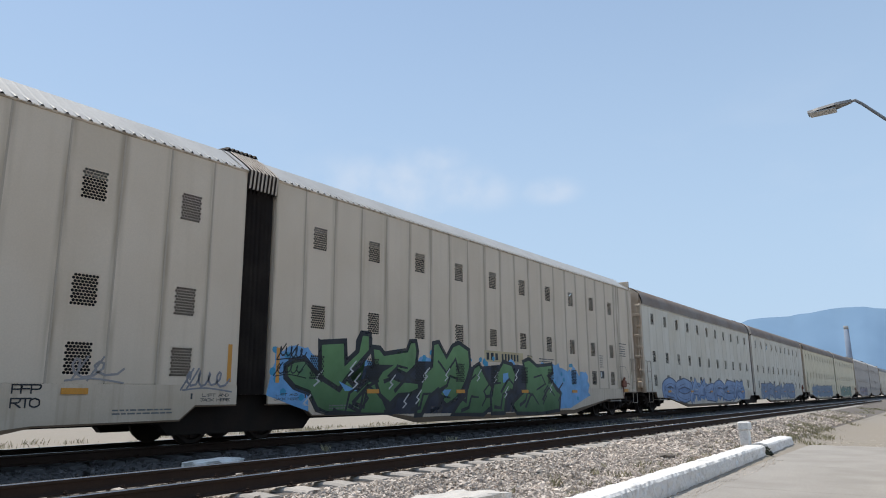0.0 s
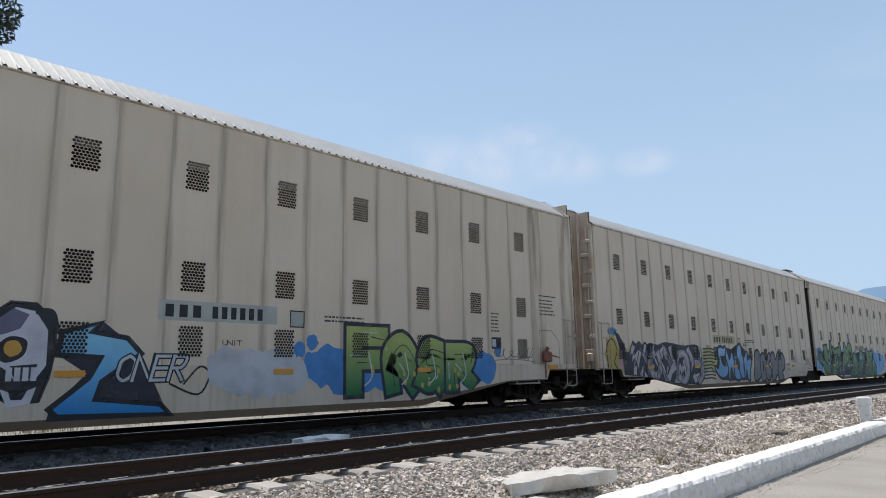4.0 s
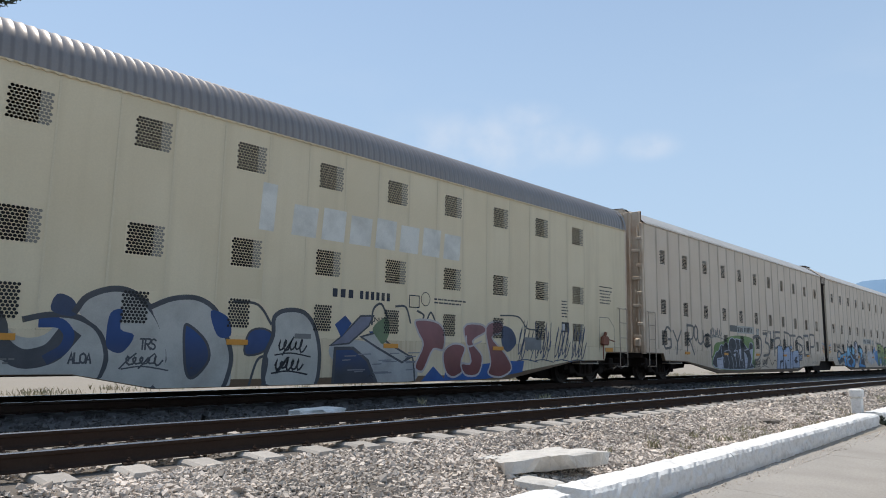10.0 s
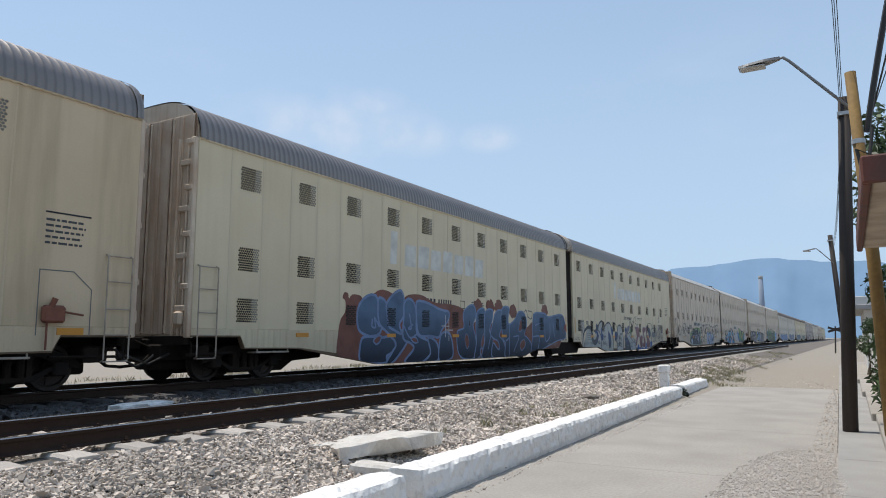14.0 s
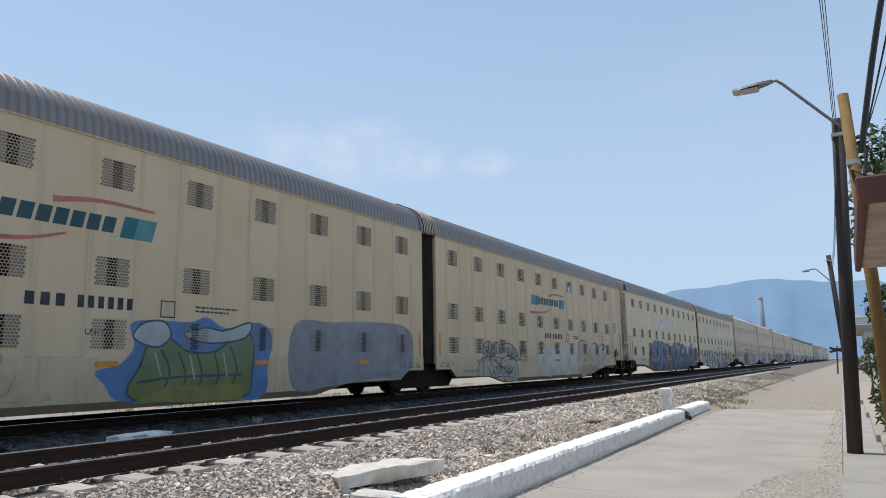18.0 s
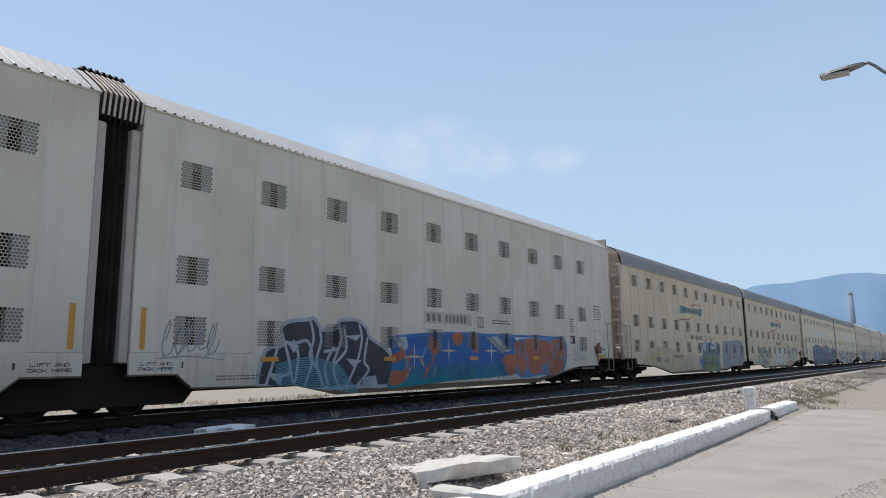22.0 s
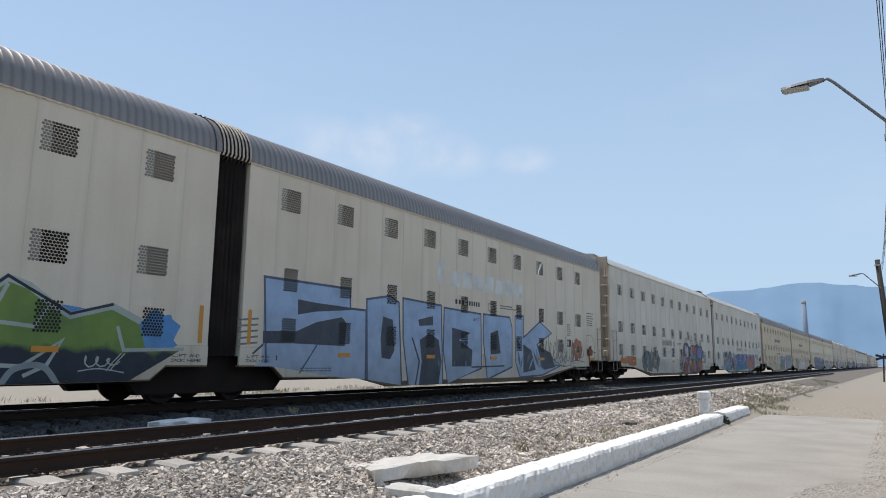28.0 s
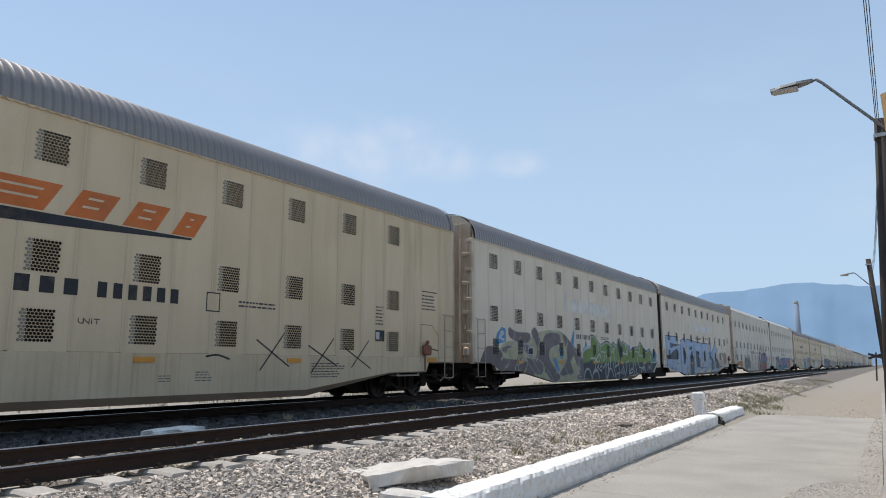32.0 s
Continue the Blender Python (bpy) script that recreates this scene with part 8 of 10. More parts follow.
    for _ in range(14):
        y = p.g.uniform(9.0, 13)
        p.strip(rounded([(y, 0.4), (y + 0.1, 0.8), (y + 0.3, 0.55)]), 0.03, spray(0.02, 0.12, 0.14))
    p.drips(7.5, 17, 0.5, tf, 20, 0.25)
    p.tag(17.8, 18.8, 1.0, 1.6, spray(0.3, 0.35, 0.4), 0.03, 4)
    p.tag(0.6, 1.8, 1.1, 1.7, spray(0.3, 0.33, 0.36), 0.03, 5)
    p.finish()


def paint_four_rear():
    p = Piece(side(4, "rear"), "red, purple and blue bubble graffiti")
    dark, shine = spray(0.045, 0.04, 0.05), spray(0.5, 0.48, 0.52)
    p.soft_shape([(-8.67, 1.51), (-8.56, 2.04), (-8.06, 2.24), (-7.35, 2.19), (-7.05, 1.97), (-6.39, 2.16), (-5.55, 2.13), (-4.99, 2.25), (-4.28, 2.13), (-3.6, 2.13), (-3.35, 1.67), (-3.62, 1.04), (-3.89, 0.38), (-5.56, 0.3), (-7.15, 0.29), (-8.75, 0.35), (-8.5, 0.96), (-8.7, 1.3)], dark, None)
    for y, z, n in ((*(-7.89, 2.25), 4), (*(-6.39, 2.23), 6), (*(-5.1, 2.22), 4), (*(-3.95, 2.19), 4)):
        for k in range(n):
            r = 0.5 - 0.08 * k
            p.strip([(y - r, z + 0.09 * k - 0.04), (y - r * 0.5, z + 0.05 + 0.09 * k), (y, z + 0.01 + 0.1 * k), (y + r * 0.5, z + 0.06 + 0.09 * k), (y + r, z + 0.09 * k - 0.04)], 0.03, dark)
    for c, pts in (
            ((0.13, 0.05, 0.08), [(-8.5, 1.55), (-8.48, 1.94), (-8.23, 2.1), (-8.12, 1.55)]),
            ((0.4, 0.34, 0.4), [(-8.08, 1.43), (-8.13, 1.95), (-7.85, 2.07), (-7.84, 1.43)]),
            ((0.5, 0.5, 0.55), [(-7.77, 1.56), (-7.71, 2), (-7.44, 1.94), (-7.51, 1.43), (-7.67, 1.35)]),
            ((0.32, 0.33, 0.38), [(-7.47, 1.39), (-7.39, 1.85), (-7.13, 1.73), (-7.16, 1.33)]),
            ((0.45, 0.3, 0.38), [(-6.7, 1.58), (-6.59, 1.95), (-6.35, 2.05), (-6.31, 1.53)]),
            ((0.3, 0.05, 0.08), [(-6.35, 1.51), (-6.35, 1.97), (-6, 2.08), (-5.89, 1.53)]),
            ((0.36, 0.08, 0.05), [(-5.89, 1.56), (-5.83, 1.9), (-5.33, 2), (-4.95, 1.78), (-4.97, 1.4), (-5.72, 1.44)]),):
        p.soft_shape(pts, spray(*c), None)
    for c, pts in (
            ((0.08, 0.16, 0.42), [(-4.83, 1.76), (-4.4, 2.02), (-3.6, 1.99), (-3.42, 1.66), (-3.77, 1.29), (-4.65, 1.33)]),
            ((0.2, 0.06, 0.12), [(-4.36, 1.65), (-4.16, 1.98), (-3.91, 1.93), (-4.06, 1.59)]),
            ((0.28, 0.26, 0.3), [(-8.66, 1.08), (-8.54, 1.35), (-8.18, 1.3), (-8.21, 1.02), (-8.47, 0.94)]),
            ((0.42, 0.3, 0.27), [(-8.44, 1.08), (-8.38, 1.25), (-8.21, 1.2), (-8.21, 1.03)]),
            ((0.25, 0.08, 0.12), [(-8.13, 1.3), (-7.43, 1.36), (-7.3, 1.07), (-7.52, 0.87), (-7.96, 1.08)]),
            ((0.24, 0.05, 0.03), [(-8.45, 0.36), (-8.37, 0.93), (-7.87, 0.95), (-7.55, 0.57), (-7.68, 0.32)]),):
        p.soft_shape(pts, spray(*c), None)
    for c, pts in (
            ((0.3, 0.2, 0.2), [(-7.6, 0.34), (-7.43, 0.82), (-7.15, 0.76), (-7.13, 0.32)]),
            ((0.3, 0.08, 0.04), [(-7.04, 0.34), (-6.93, 0.91), (-6.58, 1.07), (-6.46, 0.86), (-6.58, 0.37)]),
            ((0.46, 0.22, 0.1), [(-7, 0.86), (-6.91, 1.2), (-6.66, 1.2), (-6.6, 0.8)]),
            ((0.38, 0.12, 0.05), [(-6.14, 0.52), (-6.02, 1.14), (-5.64, 1.23), (-5.51, 0.78), (-5.77, 0.37)]),
            ((0.3, 0.06, 0.05), [(-6.38, 0.39), (-6.14, 0.79), (-5.94, 0.37)]),
            ((0.24, 0.08, 0.14), [(-5.64, 0.39), (-5.51, 0.85), (-5.07, 0.77), (-5.21, 0.37)]),
            ((0.32, 0.08, 0.04), [(-4.75, 0.36), (-4.56, 1.02), (-4.07, 1.2), (-3.78, 0.89), (-3.99, 0.36)]),):
        p.soft_shape(pts, spray(*c), None)
    for c, pts in (
            ((0.12, 0.22, 0.3), [(-7.16, 1.27), (-6.59, 1.44), (-5.11, 1.37), (-5.55, 1.23), (-6.39, 1.23)]),):
        p.soft_shape(pts, spray(*c), None)
    for pts in ([(-8.13, 2.02), (-8.05, 1.58), (-8.13, 1.33)], [(-7.82, 2.03), (-7.77, 1.46)], [(-7.42, 1.96), (-7.38, 1.46), (-7.23, 1.27)], [(-6.33, 2.02), (-6.31, 1.5)], [(-5.94, 2.04), (-5.87, 1.53)], [(-4.92, 1.75), (-5.02, 1.34), (-4.84, 0.91)], [(-4.16, 1.98), (-4.02, 1.47)], [(-8.13, 1.3), (-8.01, 1.08), (-7.6, 0.82), (-7.51, 0.44)], [(-7.23, 1.27), (-6.97, 1.07), (-7.12, 0.81)], [(-6.5, 1.07), (-6.38, 0.66), (-6.58, 0.37)], [(-5.55, 1.2), (-5.45, 0.85), (-5.73, 0.37)], [(-5.11, 1.27), (-4.93, 0.91), (-4.54, 0.76)], [(-4.05, 1.17), (-3.88, 0.74), (-4.09, 0.36)], [(-8.45, 0.36), (-8.2, 0.83)], [(-6.7, 1.54), (-5.77, 1.45), (-5, 1.4)], [(-8.56, 0.96), (-8.48, 1.26), (-8.15, 1.33), (-7.38, 1.36)]):
        p.strip(rounded(pts), 0.03, shine)
    for y, z in ((-9.45, 0.97), (-9.22, 0.74), (-9.04, 1.09), (-8.91, 0.61), (-3.63, 0.74)):
        p.tag(y - 0.2, y + 0.3, z - 0.35, z + 0.3, BLACK, 0.03, 3)
    p.tag(*(-3.08, -2.3), 1.0, 1.7, BLACK, 0.03, 5)
    p.cloud(-17.1, -14.4, 0.6, 1.5, spray(0.12, 0.13, 0.11), 5, 0.5)
    for ch, a, b in (("a", -17.0, -16.0), ("d", -16.0, -15.2), ("c", -15.3, -14.3)):
        p.letter(ch, a, b, 0.45, 1.6, 0.3, spray(0.2, 0.21, 0.18), BLACK, 0.05)
    p.word("dce", -21.0, -18.4, 0.75, 1.25, 0.15, spray(0.55, 0.18, 0.04), spray(0.3, 0.12, 0.05), 0.03)
    p.tag(-13.9, -13.0, 0.6, 1.1, spray(0.55, 0.36, 0.27), 0.03, 4)
    p.tag(-11.6, -10.4, 0.35, 0.75, spray(0.5, 0.46, 0.42), 0.025, 5)
    p.finish()


def paint_five_front():
    p = Piece(side(5, "front"), "tall pale blue block letters with navy shades")
    ghost_emblem(p, 7.5, 3.25, 13.4, 4.0, spray(0.68, 0.67, 0.63, 0.3))
    pale, rim, shade = fade((0.36, 0.42, 0.5), (0.32, 0.43, 0.6), 0.4, 2.0), spray(0.09, 0.11, 0.16), spray(0.06, 0.068, 0.085)
    p.poly([(0.58, 2.71), (3.5, 2.7), (3.52, 2.2), (4.16, 2.19), (4.21, 0.22), (3.19, 0.39), (0.85, 0.5), (0.4, 0.6), (0.61, 0.84), (0.62, 1.34)], pale)
    p.strip([(0.74, 0.84), (0.58, 2.71), (3.5, 2.7), (3.52, 2.2), (4.16, 2.19), (4.21, 0.22)], 0.06, rim)
    p.poly([(1.64, 2.29), (2.27, 2.25), (4.09, 2.21), (2.28, 2.04), (1.66, 1.93)], shade)
    p.poly([(0.61, 1.51), (1.65, 1.55), (2.3, 1.79), (3.21, 1.96), (3.39, 1.82), (3.35, 1.24), (1.57, 1.26), (0.63, 1.24)], shade)
    p.strip([(0.63, 1.21), (0.37, 1.02)], 0.05, rim)
    p.strip([(1.8, 0.59), (2.33, 1.23)], 0.04, rim)
    for pts in ([(4.17, 2.49), (5.18, 2.66), (5.6, 2.51), (5.8, 0.09), (4.28, 0.11)], [(5.79, 2.65), (7.79, 2.58), (7.91, 0.04), (6.12, 0.05), (5.83, 1.5)], [(7.95, 2.53), (10.23, 2.47), (10.28, 0.67), (8.19, 0.16), (7.92, 1.22)], [(10.39, 2.48), (12.32, 2.48), (12.5, 2.12), (12.49, 0.71), (10.67, 0.3), (10.39, 1.65)], [(12.73, 2.55), (13.42, 2.59), (13.41, 1.79), (14.85, 2.45), (15.96, 2.05), (14.57, 1.56), (16.82, 0.75), (15.06, 0.4), (13.11, 0.34), (12.75, 0.91)]):
        p.outlined(pts, pale, rim, 0.06)
    for pts in ([(4.89, 2.08), (5.33, 2.01), (5.44, 1.18), (5.25, 0.93), (4.87, 0.96), (4.8, 1.47)], [(6.56, 2.08), (7.33, 2.23), (7.34, 1.96), (6.62, 1.9)], [(6.66, 1.5), (7.16, 1.71), (7.66, 1.53), (7.83, 0.88), (7.69, 0.04), (6.65, 0.07), (6.77, 0.88)], [(8.42, 1.94), (9.57, 1.81), (8.83, 1.56), (9.68, 1.26), (9.62, 0.73), (8.44, 0.73)], [(10.9, 1.86), (11.43, 1.98), (11.63, 1.18), (10.9, 1.13)], [(13.4, 1.54), (14.07, 1.34), (14.45, 0.6), (13.39, 0.5)], [(14.57, 1.52), (15.88, 1.26), (16.25, 0.7), (15.17, 0.59)]):
        p.poly(pts, shade)
    p.strip([(9.65, 0.71), (11.88, 0.75)], 0.05, shade)
    p.strip([(6.48, 0.08), (6.65, 0.88), (6.29, 1.52)], 0.07, shade)
    p.shards(12.9, 15.2, 0.6, 1.7, [spray(0.12, 0.13, 0.16), spray(0.3, 0.36, 0.45)], rim, 8, 0.3)
    p.tag(*(14.83, 17.32), 0.8, 1.9, spray(0.08, 0.09, 0.1), 0.035, 6)
    p.tag(16.5, 18.3, 0.8, 1.5, spray(0.2, 0.2, 0.2), 0.03, 6)
    p.drips(1, 14, 0.9, pale, 16, 0.4)
    rusty = spray(0.42, 0.14, 0.05)
    for k in range(7):
        a = 6.283 * k / 7
        p.blob(LEN_FRONT - 2.9 + 0.4 * math.cos(a), 1.45 + 0.32 * math.sin(a), 0.2, 0.16, rusty)
    p.tag(LEN_FRONT - 3.6, LEN_FRONT - 2.2, 1.0, 1.8, spray(0.15, 0.13, 0.12), 0.04, 5)
    for k in range(5):
        p.strip([(-0.05, 1.2 + 0.13 * k), (0.45, 1.25 + 0.13 * k)], 0.04, spray(0.2, 0.2, 0.22))
    p.finish()


def paint_five_rear():
    p = Piece(side(5, "rear"), "green and navy wild-style beside a grey-brown piece")
    ghost_emblem(p, -14.5, 3.2, -8.7, 4.05, GHOST)
    blue = spray(0.1, 0.3, 0.6)
    p.cloud(-12.6, -0.8, 1.0, 1.85, blue, 15, 0.42)
    brown, khaki, edge = spray(0.16, 0.132, 0.128), spray(0.42, 0.4, 0.25), spray(0.34, 0.32, 0.32)
    p.soft_shape([(-21.06, 1.14), (-20.46, 1.49), (-20.13, 1.69), (-19.49, 1.79), (-18.77, 1.75), (-17.76, 2.01), (-16.87, 2.24), (-15.7, 2.32), (-14.71, 2.25), (-13.59, 1.73), (-11.9, 1.21), (-11.77, 0.32), (-15.44, 0.2), (-17.78, 0.54), (-18.92, 0.96), (-21.03, 0.81)], khaki, None)
    p.soft_shape([(-21.73, 0.74), (-21.53, 1.46), (-20.95, 1.56), (-20.37, 1.41), (-20.08, 1.15), (-18.72, 1.08), (-18.05, 0.95), (-17.66, 0.53), (-18.9, 0.67)], brown, None)
    for pts in ([(-19.71, 2.27), (-19.12, 2.13), (-17.99, 2.11), (-18.08, 1.78), (-18.88, 1.73), (-19.68, 1.93)], [(-17.83, 2.12), (-17.51, 2.36), (-17.13, 2.05), (-16.79, 1.39), (-16.84, 0.62), (-17.54, 0.59), (-18.29, 1.16), (-17.58, 1.14), (-17.33, 1.6)], [(-16.61, 2.08), (-15.22, 2.22), (-15, 1.81), (-15.79, 1.65), (-16.23, 1.38), (-15.91, 0.94), (-15.1, 0.43), (-15.75, 0.22), (-16.52, 0.59), (-16.83, 1.17)], [(-14.74, 2.2), (-13.59, 1.73), (-12.64, 1.17), (-13.83, 0.51), (-14.64, 0.44), (-15.14, 0.57), (-14.32, 1.19)],
                [(-12.77, 1.2), (-11.9, 1.06), (-11.89, 0.35), (-13.25, 0.31), (-12.97, 0.79)], [(-20.29, 1.5), (-19.67, 1.61), (-19.26, 1.42), (-19.55, 1.34), (-20.1, 1.33)], [(-18.98, 1.69), (-18.21, 1.67), (-17.6, 1.38), (-18.07, 1.26), (-18.76, 1.55)]):
        p.soft_shape(pts, brown, edge, 0.035)
    for pts in ([(-20.09, 1.19), (-19.85, 1.51), (-19.18, 1.63), (-19.25, 1.25)], [(-15.66, 1.54), (-15.2, 1.8), (-14.84, 1.18), (-15.49, 1.18)], [(-13.95, 1.06), (-13.58, 1.33), (-12.96, 0.52), (-13.55, 0.4)], [(-17.91, 1.58), (-17.63, 1.91), (-17.48, 1.49), (-17.71, 1.27)], [(-14.81, 0.44), (-14.11, 0.55), (-13.92, 0.34), (-14.63, 0.29)]):
        p.poly(pts, khaki)
    for pts in ([(-19.27, 1.44), (-18.76, 1.55), (-17.83, 1.16), (-17.17, 0.63)], [(-17.58, 1.16), (-17.07, 1.06), (-16.21, 0.6), (-15.75, 0.24)], [(-17.26, 2.04), (-16.56, 1.63), (-16.66, 1.06)], [(-15.79, 0.94), (-15, 1.06), (-14.29, 0.55)], [(-13.59, 1.59), (-12.98, 1.2), (-13.36, 0.53), (-12.75, 0.38)], [(-14.88, 2.19), (-14.33, 1.7), (-14.66, 1.06)], [(-20.08, 1.15), (-19.66, 1.52), (-19.17, 1.54)]):
        p.strip(rounded(pts), 0.035, edge)
    for _ in range(34):
        y, z, d = p.g.uniform(-20.5, -12.8), p.g.uniform(0.45, 1.7), p.g.uniform(-0.3, 0.3)
        p.strip(rounded([(y, z), (y + 0.2 + d, z + 0.15), (y + 0.3, z + 0.45)]), 0.09, p.g.choice((khaki, brown, edge)), w1=0.015)
    for pts in ([(-15.83, 1.15), (-15.57, 1.25), (-15.11, 0.69), (-15.37, 0.63)], [(-13.88, 1.85), (-13.61, 2.34), (-13.42, 2.44), (-13.59, 1.59)], [(-15.19, 1.55), (-14.94, 1.62), (-14.75, 1.25), (-15, 1.12)], [(-20.67, 2.01), (-20.27, 2.27), (-19.98, 2.2), (-19.98, 1.74), (-20.8, 1.61)], [(-12.56, 1.06), (-12.1, 2.07), (-11.91, 1.79), (-12.13, 1.2)]):
        p.poly(pts, spray(0.08, 0.27, 0.5))
    p.strip(rounded([(-20.49, 1.85), (-20.34, 2.08), (-20.15, 2.05), (-20.41, 1.9), (-20.14, 1.8)]), 0.08, WHITE)
    p.outlined([(-18.11, 1.55), (-17.73, 1.57), (-17.69, 1.31), (-18.1, 1.3)], BLACK, WHITE, 0.03)
    # green letters above navy, in pale and dark outline
    gf = fade((0.028, 0.036, 0.05), (0.17, 0.26, 0.06), 0.98, 1.1)
    pale = spray(0.44, 0.48, 0.44)
    p.poly([(-12.51, 1.47), (-12.07, 1.67), (-11.39, 1.74), (-11.41, 2.26), (-11.09, 2.23), (-10.26, 1.86), (-10.05, 1.86), (-9.44, 2.01), (-9.02, 2), (-8.65, 1.87), (-8.37, 2), (-8.06, 1.91), (-7.87, 1.83), (-7.68, 2.11), (-7.35, 2.21), (-7.03, 1.95), (-6.91, 2.1), (-6.24, 1.95), (-5.65, 1.63), (-4.94, 1.82), (-4.23, 1.86), (-3.92, 2.13), (-3.58, 2.03), (-3.18, 1.76), (-2.87, 1.59), (-2.13, 1.8), (-1.6, 1.58), (-1.4, 1.03), (-0.61, 1.07), (-1.7, 0.41), (-3.83, 0.27), (-8.22, 0.19), (-12.38, 0.31)], gf)
    p.strip([(-12.51, 1.47), (-12.07, 1.67), (-11.39, 1.74), (-11.41, 2.26), (-11.09, 2.23), (-10.26, 1.86), (-10.05, 1.86), (-9.44, 2.01), (-9.02, 2), (-8.65, 1.87), (-8.37, 2), (-8.06, 1.91), (-7.87, 1.83), (-7.68, 2.11), (-7.35, 2.21), (-7.03, 1.95), (-6.91, 2.1), (-6.24, 1.95), (-5.65, 1.63), (-4.94, 1.82), (-4.23, 1.86), (-3.92, 2.13), (-3.58, 2.03), (-3.18, 1.76), (-2.87, 1.59), (-2.13, 1.8), (-1.6, 1.58)], 0.12, pale)
    p.strip([(-11.38, 1.71), (-11.42, 2.28), (-11.09, 2.27), (-10.26, 1.88), (-10.05, 1.88), (-9.44, 2.04), (-9.02, 2.02), (-8.65, 1.89), (-8.37, 2.02), (-8.06, 1.93), (-7.87, 1.85), (-7.68, 2.13), (-7.36, 2.24), (-7.03, 1.97), (-6.91, 2.12), (-6.24, 1.98), (-5.65, 1.66), (-4.94, 1.85), (-4.23, 1.88), (-3.92, 2.16), (-3.18, 1.79), (-2.87, 1.62), (-2.13, 1.83)], 0.05, NAVY)
    p.poly([(-7.73, 1.9), (-7.5, 2.2), (-7.24, 1.9), (-7, 1.61), (-7.28, 1.12), (-7.47, 1.35)], NAVY)
    for pts in (
            [(-10.49, 1.94), (-10.48, 1.57), (-10.59, 1.85)],
            [(-11.52, 1.21), (-10.97, 1.22), (-10.88, 1.03), (-10.94, 0.76), (-11.23, 0.49), (-10.91, 0.64), (-10.74, 0.62)],
            [(-10.95, 1.08), (-10.37, 1.43), (-10.16, 1.34), (-10.39, 1.09), (-10.92, 1.01)],
            [(-10.15, 1.86), (-10.17, 1.53), (-9.57, 1.51), (-9.84, 1.09), (-9.38, 1.33)],
            [(-10.68, 0.78), (-10.46, 1.01), (-10.61, 0.78), (-10.14, 0.6), (-10.06, 0.89), (-10.28, 0.82)],
            [(-9.89, 0.77), (-9.47, 0.99), (-9.59, 0.49), (-9.47, 0.2)],
            [(-9.26, 0.89), (-9.06, 1.05), (-9.22, 0.87), (-9.08, 0.58), (-9.36, 0.22)],
            [(-8.88, 1.1), (-8.98, 1.85), (-8.7, 1.98), (-8.79, 1.11), (-8.91, 0.81)],):
        p.strip(pts, 0.065, pale)
    for pts in (
            [(-8.7, 1.54), (-8.33, 1.55), (-8.16, 1.11), (-8.21, 0.8), (-7.56, 0.95), (-7.77, 1.12), (-7.44, 0.54)],
            [(-8.49, 1), (-8.25, 0.56), (-8.09, 0.17)],
            [(-8, 0.44), (-7.56, 0.54), (-7.67, 0.15)],
            [(-7.07, 1.07), (-6.63, 0.4), (-6.78, 0.17), (-6.01, 1.14), (-6.51, 1.01), (-6.4, 0.52)],
            [(-6.95, 1.55), (-6.2, 1.41), (-6.49, 1.98)],
            [(-6.32, 1.99), (-6.09, 1.77), (-6.12, 1.49), (-6.87, 1.47)],
            [(-5.82, 0.95), (-6, 0.45), (-5.44, 0.5), (-5.09, 1.02), (-5.27, 0.88)],
            [(-5, 1.15), (-4.67, 0.48), (-4.15, 0.3)],
            [(-4.51, 1.16), (-4.18, 0.77), (-3.59, 0.74), (-2.97, 1.17), (-3.19, 0.76), (-3.52, 0.6)],):
        p.strip(pts, 0.065, pale)
    for pts in (
            [(-4.83, 1.62), (-4.22, 1.6), (-4.51, 1.16)],
            [(-3.92, 2.01), (-4.15, 1.44), (-3.44, 1.38), (-3.23, 1.75)],
            [(-8.54, 1.66), (-8.21, 1.73), (-8.32, 1.44), (-8.47, 1.66)],
            [(-10.91, 1.36), (-10.78, 1.08)],
            [(-10.52, 1.37), (-10.32, 1.43), (-10.33, 1.28)],
            [(-1.99, 1.42), (-1.85, 1.03), (-0.61, 1.07)],):
        p.strip(pts, 0.065, pale)
    for q in ((-10.89, 0.27), (-8.87, 0.3), (-5.42, 0.29), (-3.4, 0.34), (-11.92, 0.31)):
        p.strip(rounded([(q[0] - 0.5, q[1]), (q[0] - 0.3, q[1] + 0.35), (q[0] + 0.15, q[1] + 0.4), (q[0] + 0.45, q[1] + 0.05)]), 0.1, spray(0.3, 0.33, 0.33))
    p.tag(*(-7.33, -6.92), 0.5, 0.7, pale, 0.025, 3)
    p.tag(*(-2.6, -1.97), 0.72, 0.92, pale, 0.025, 3)
    p.finish()


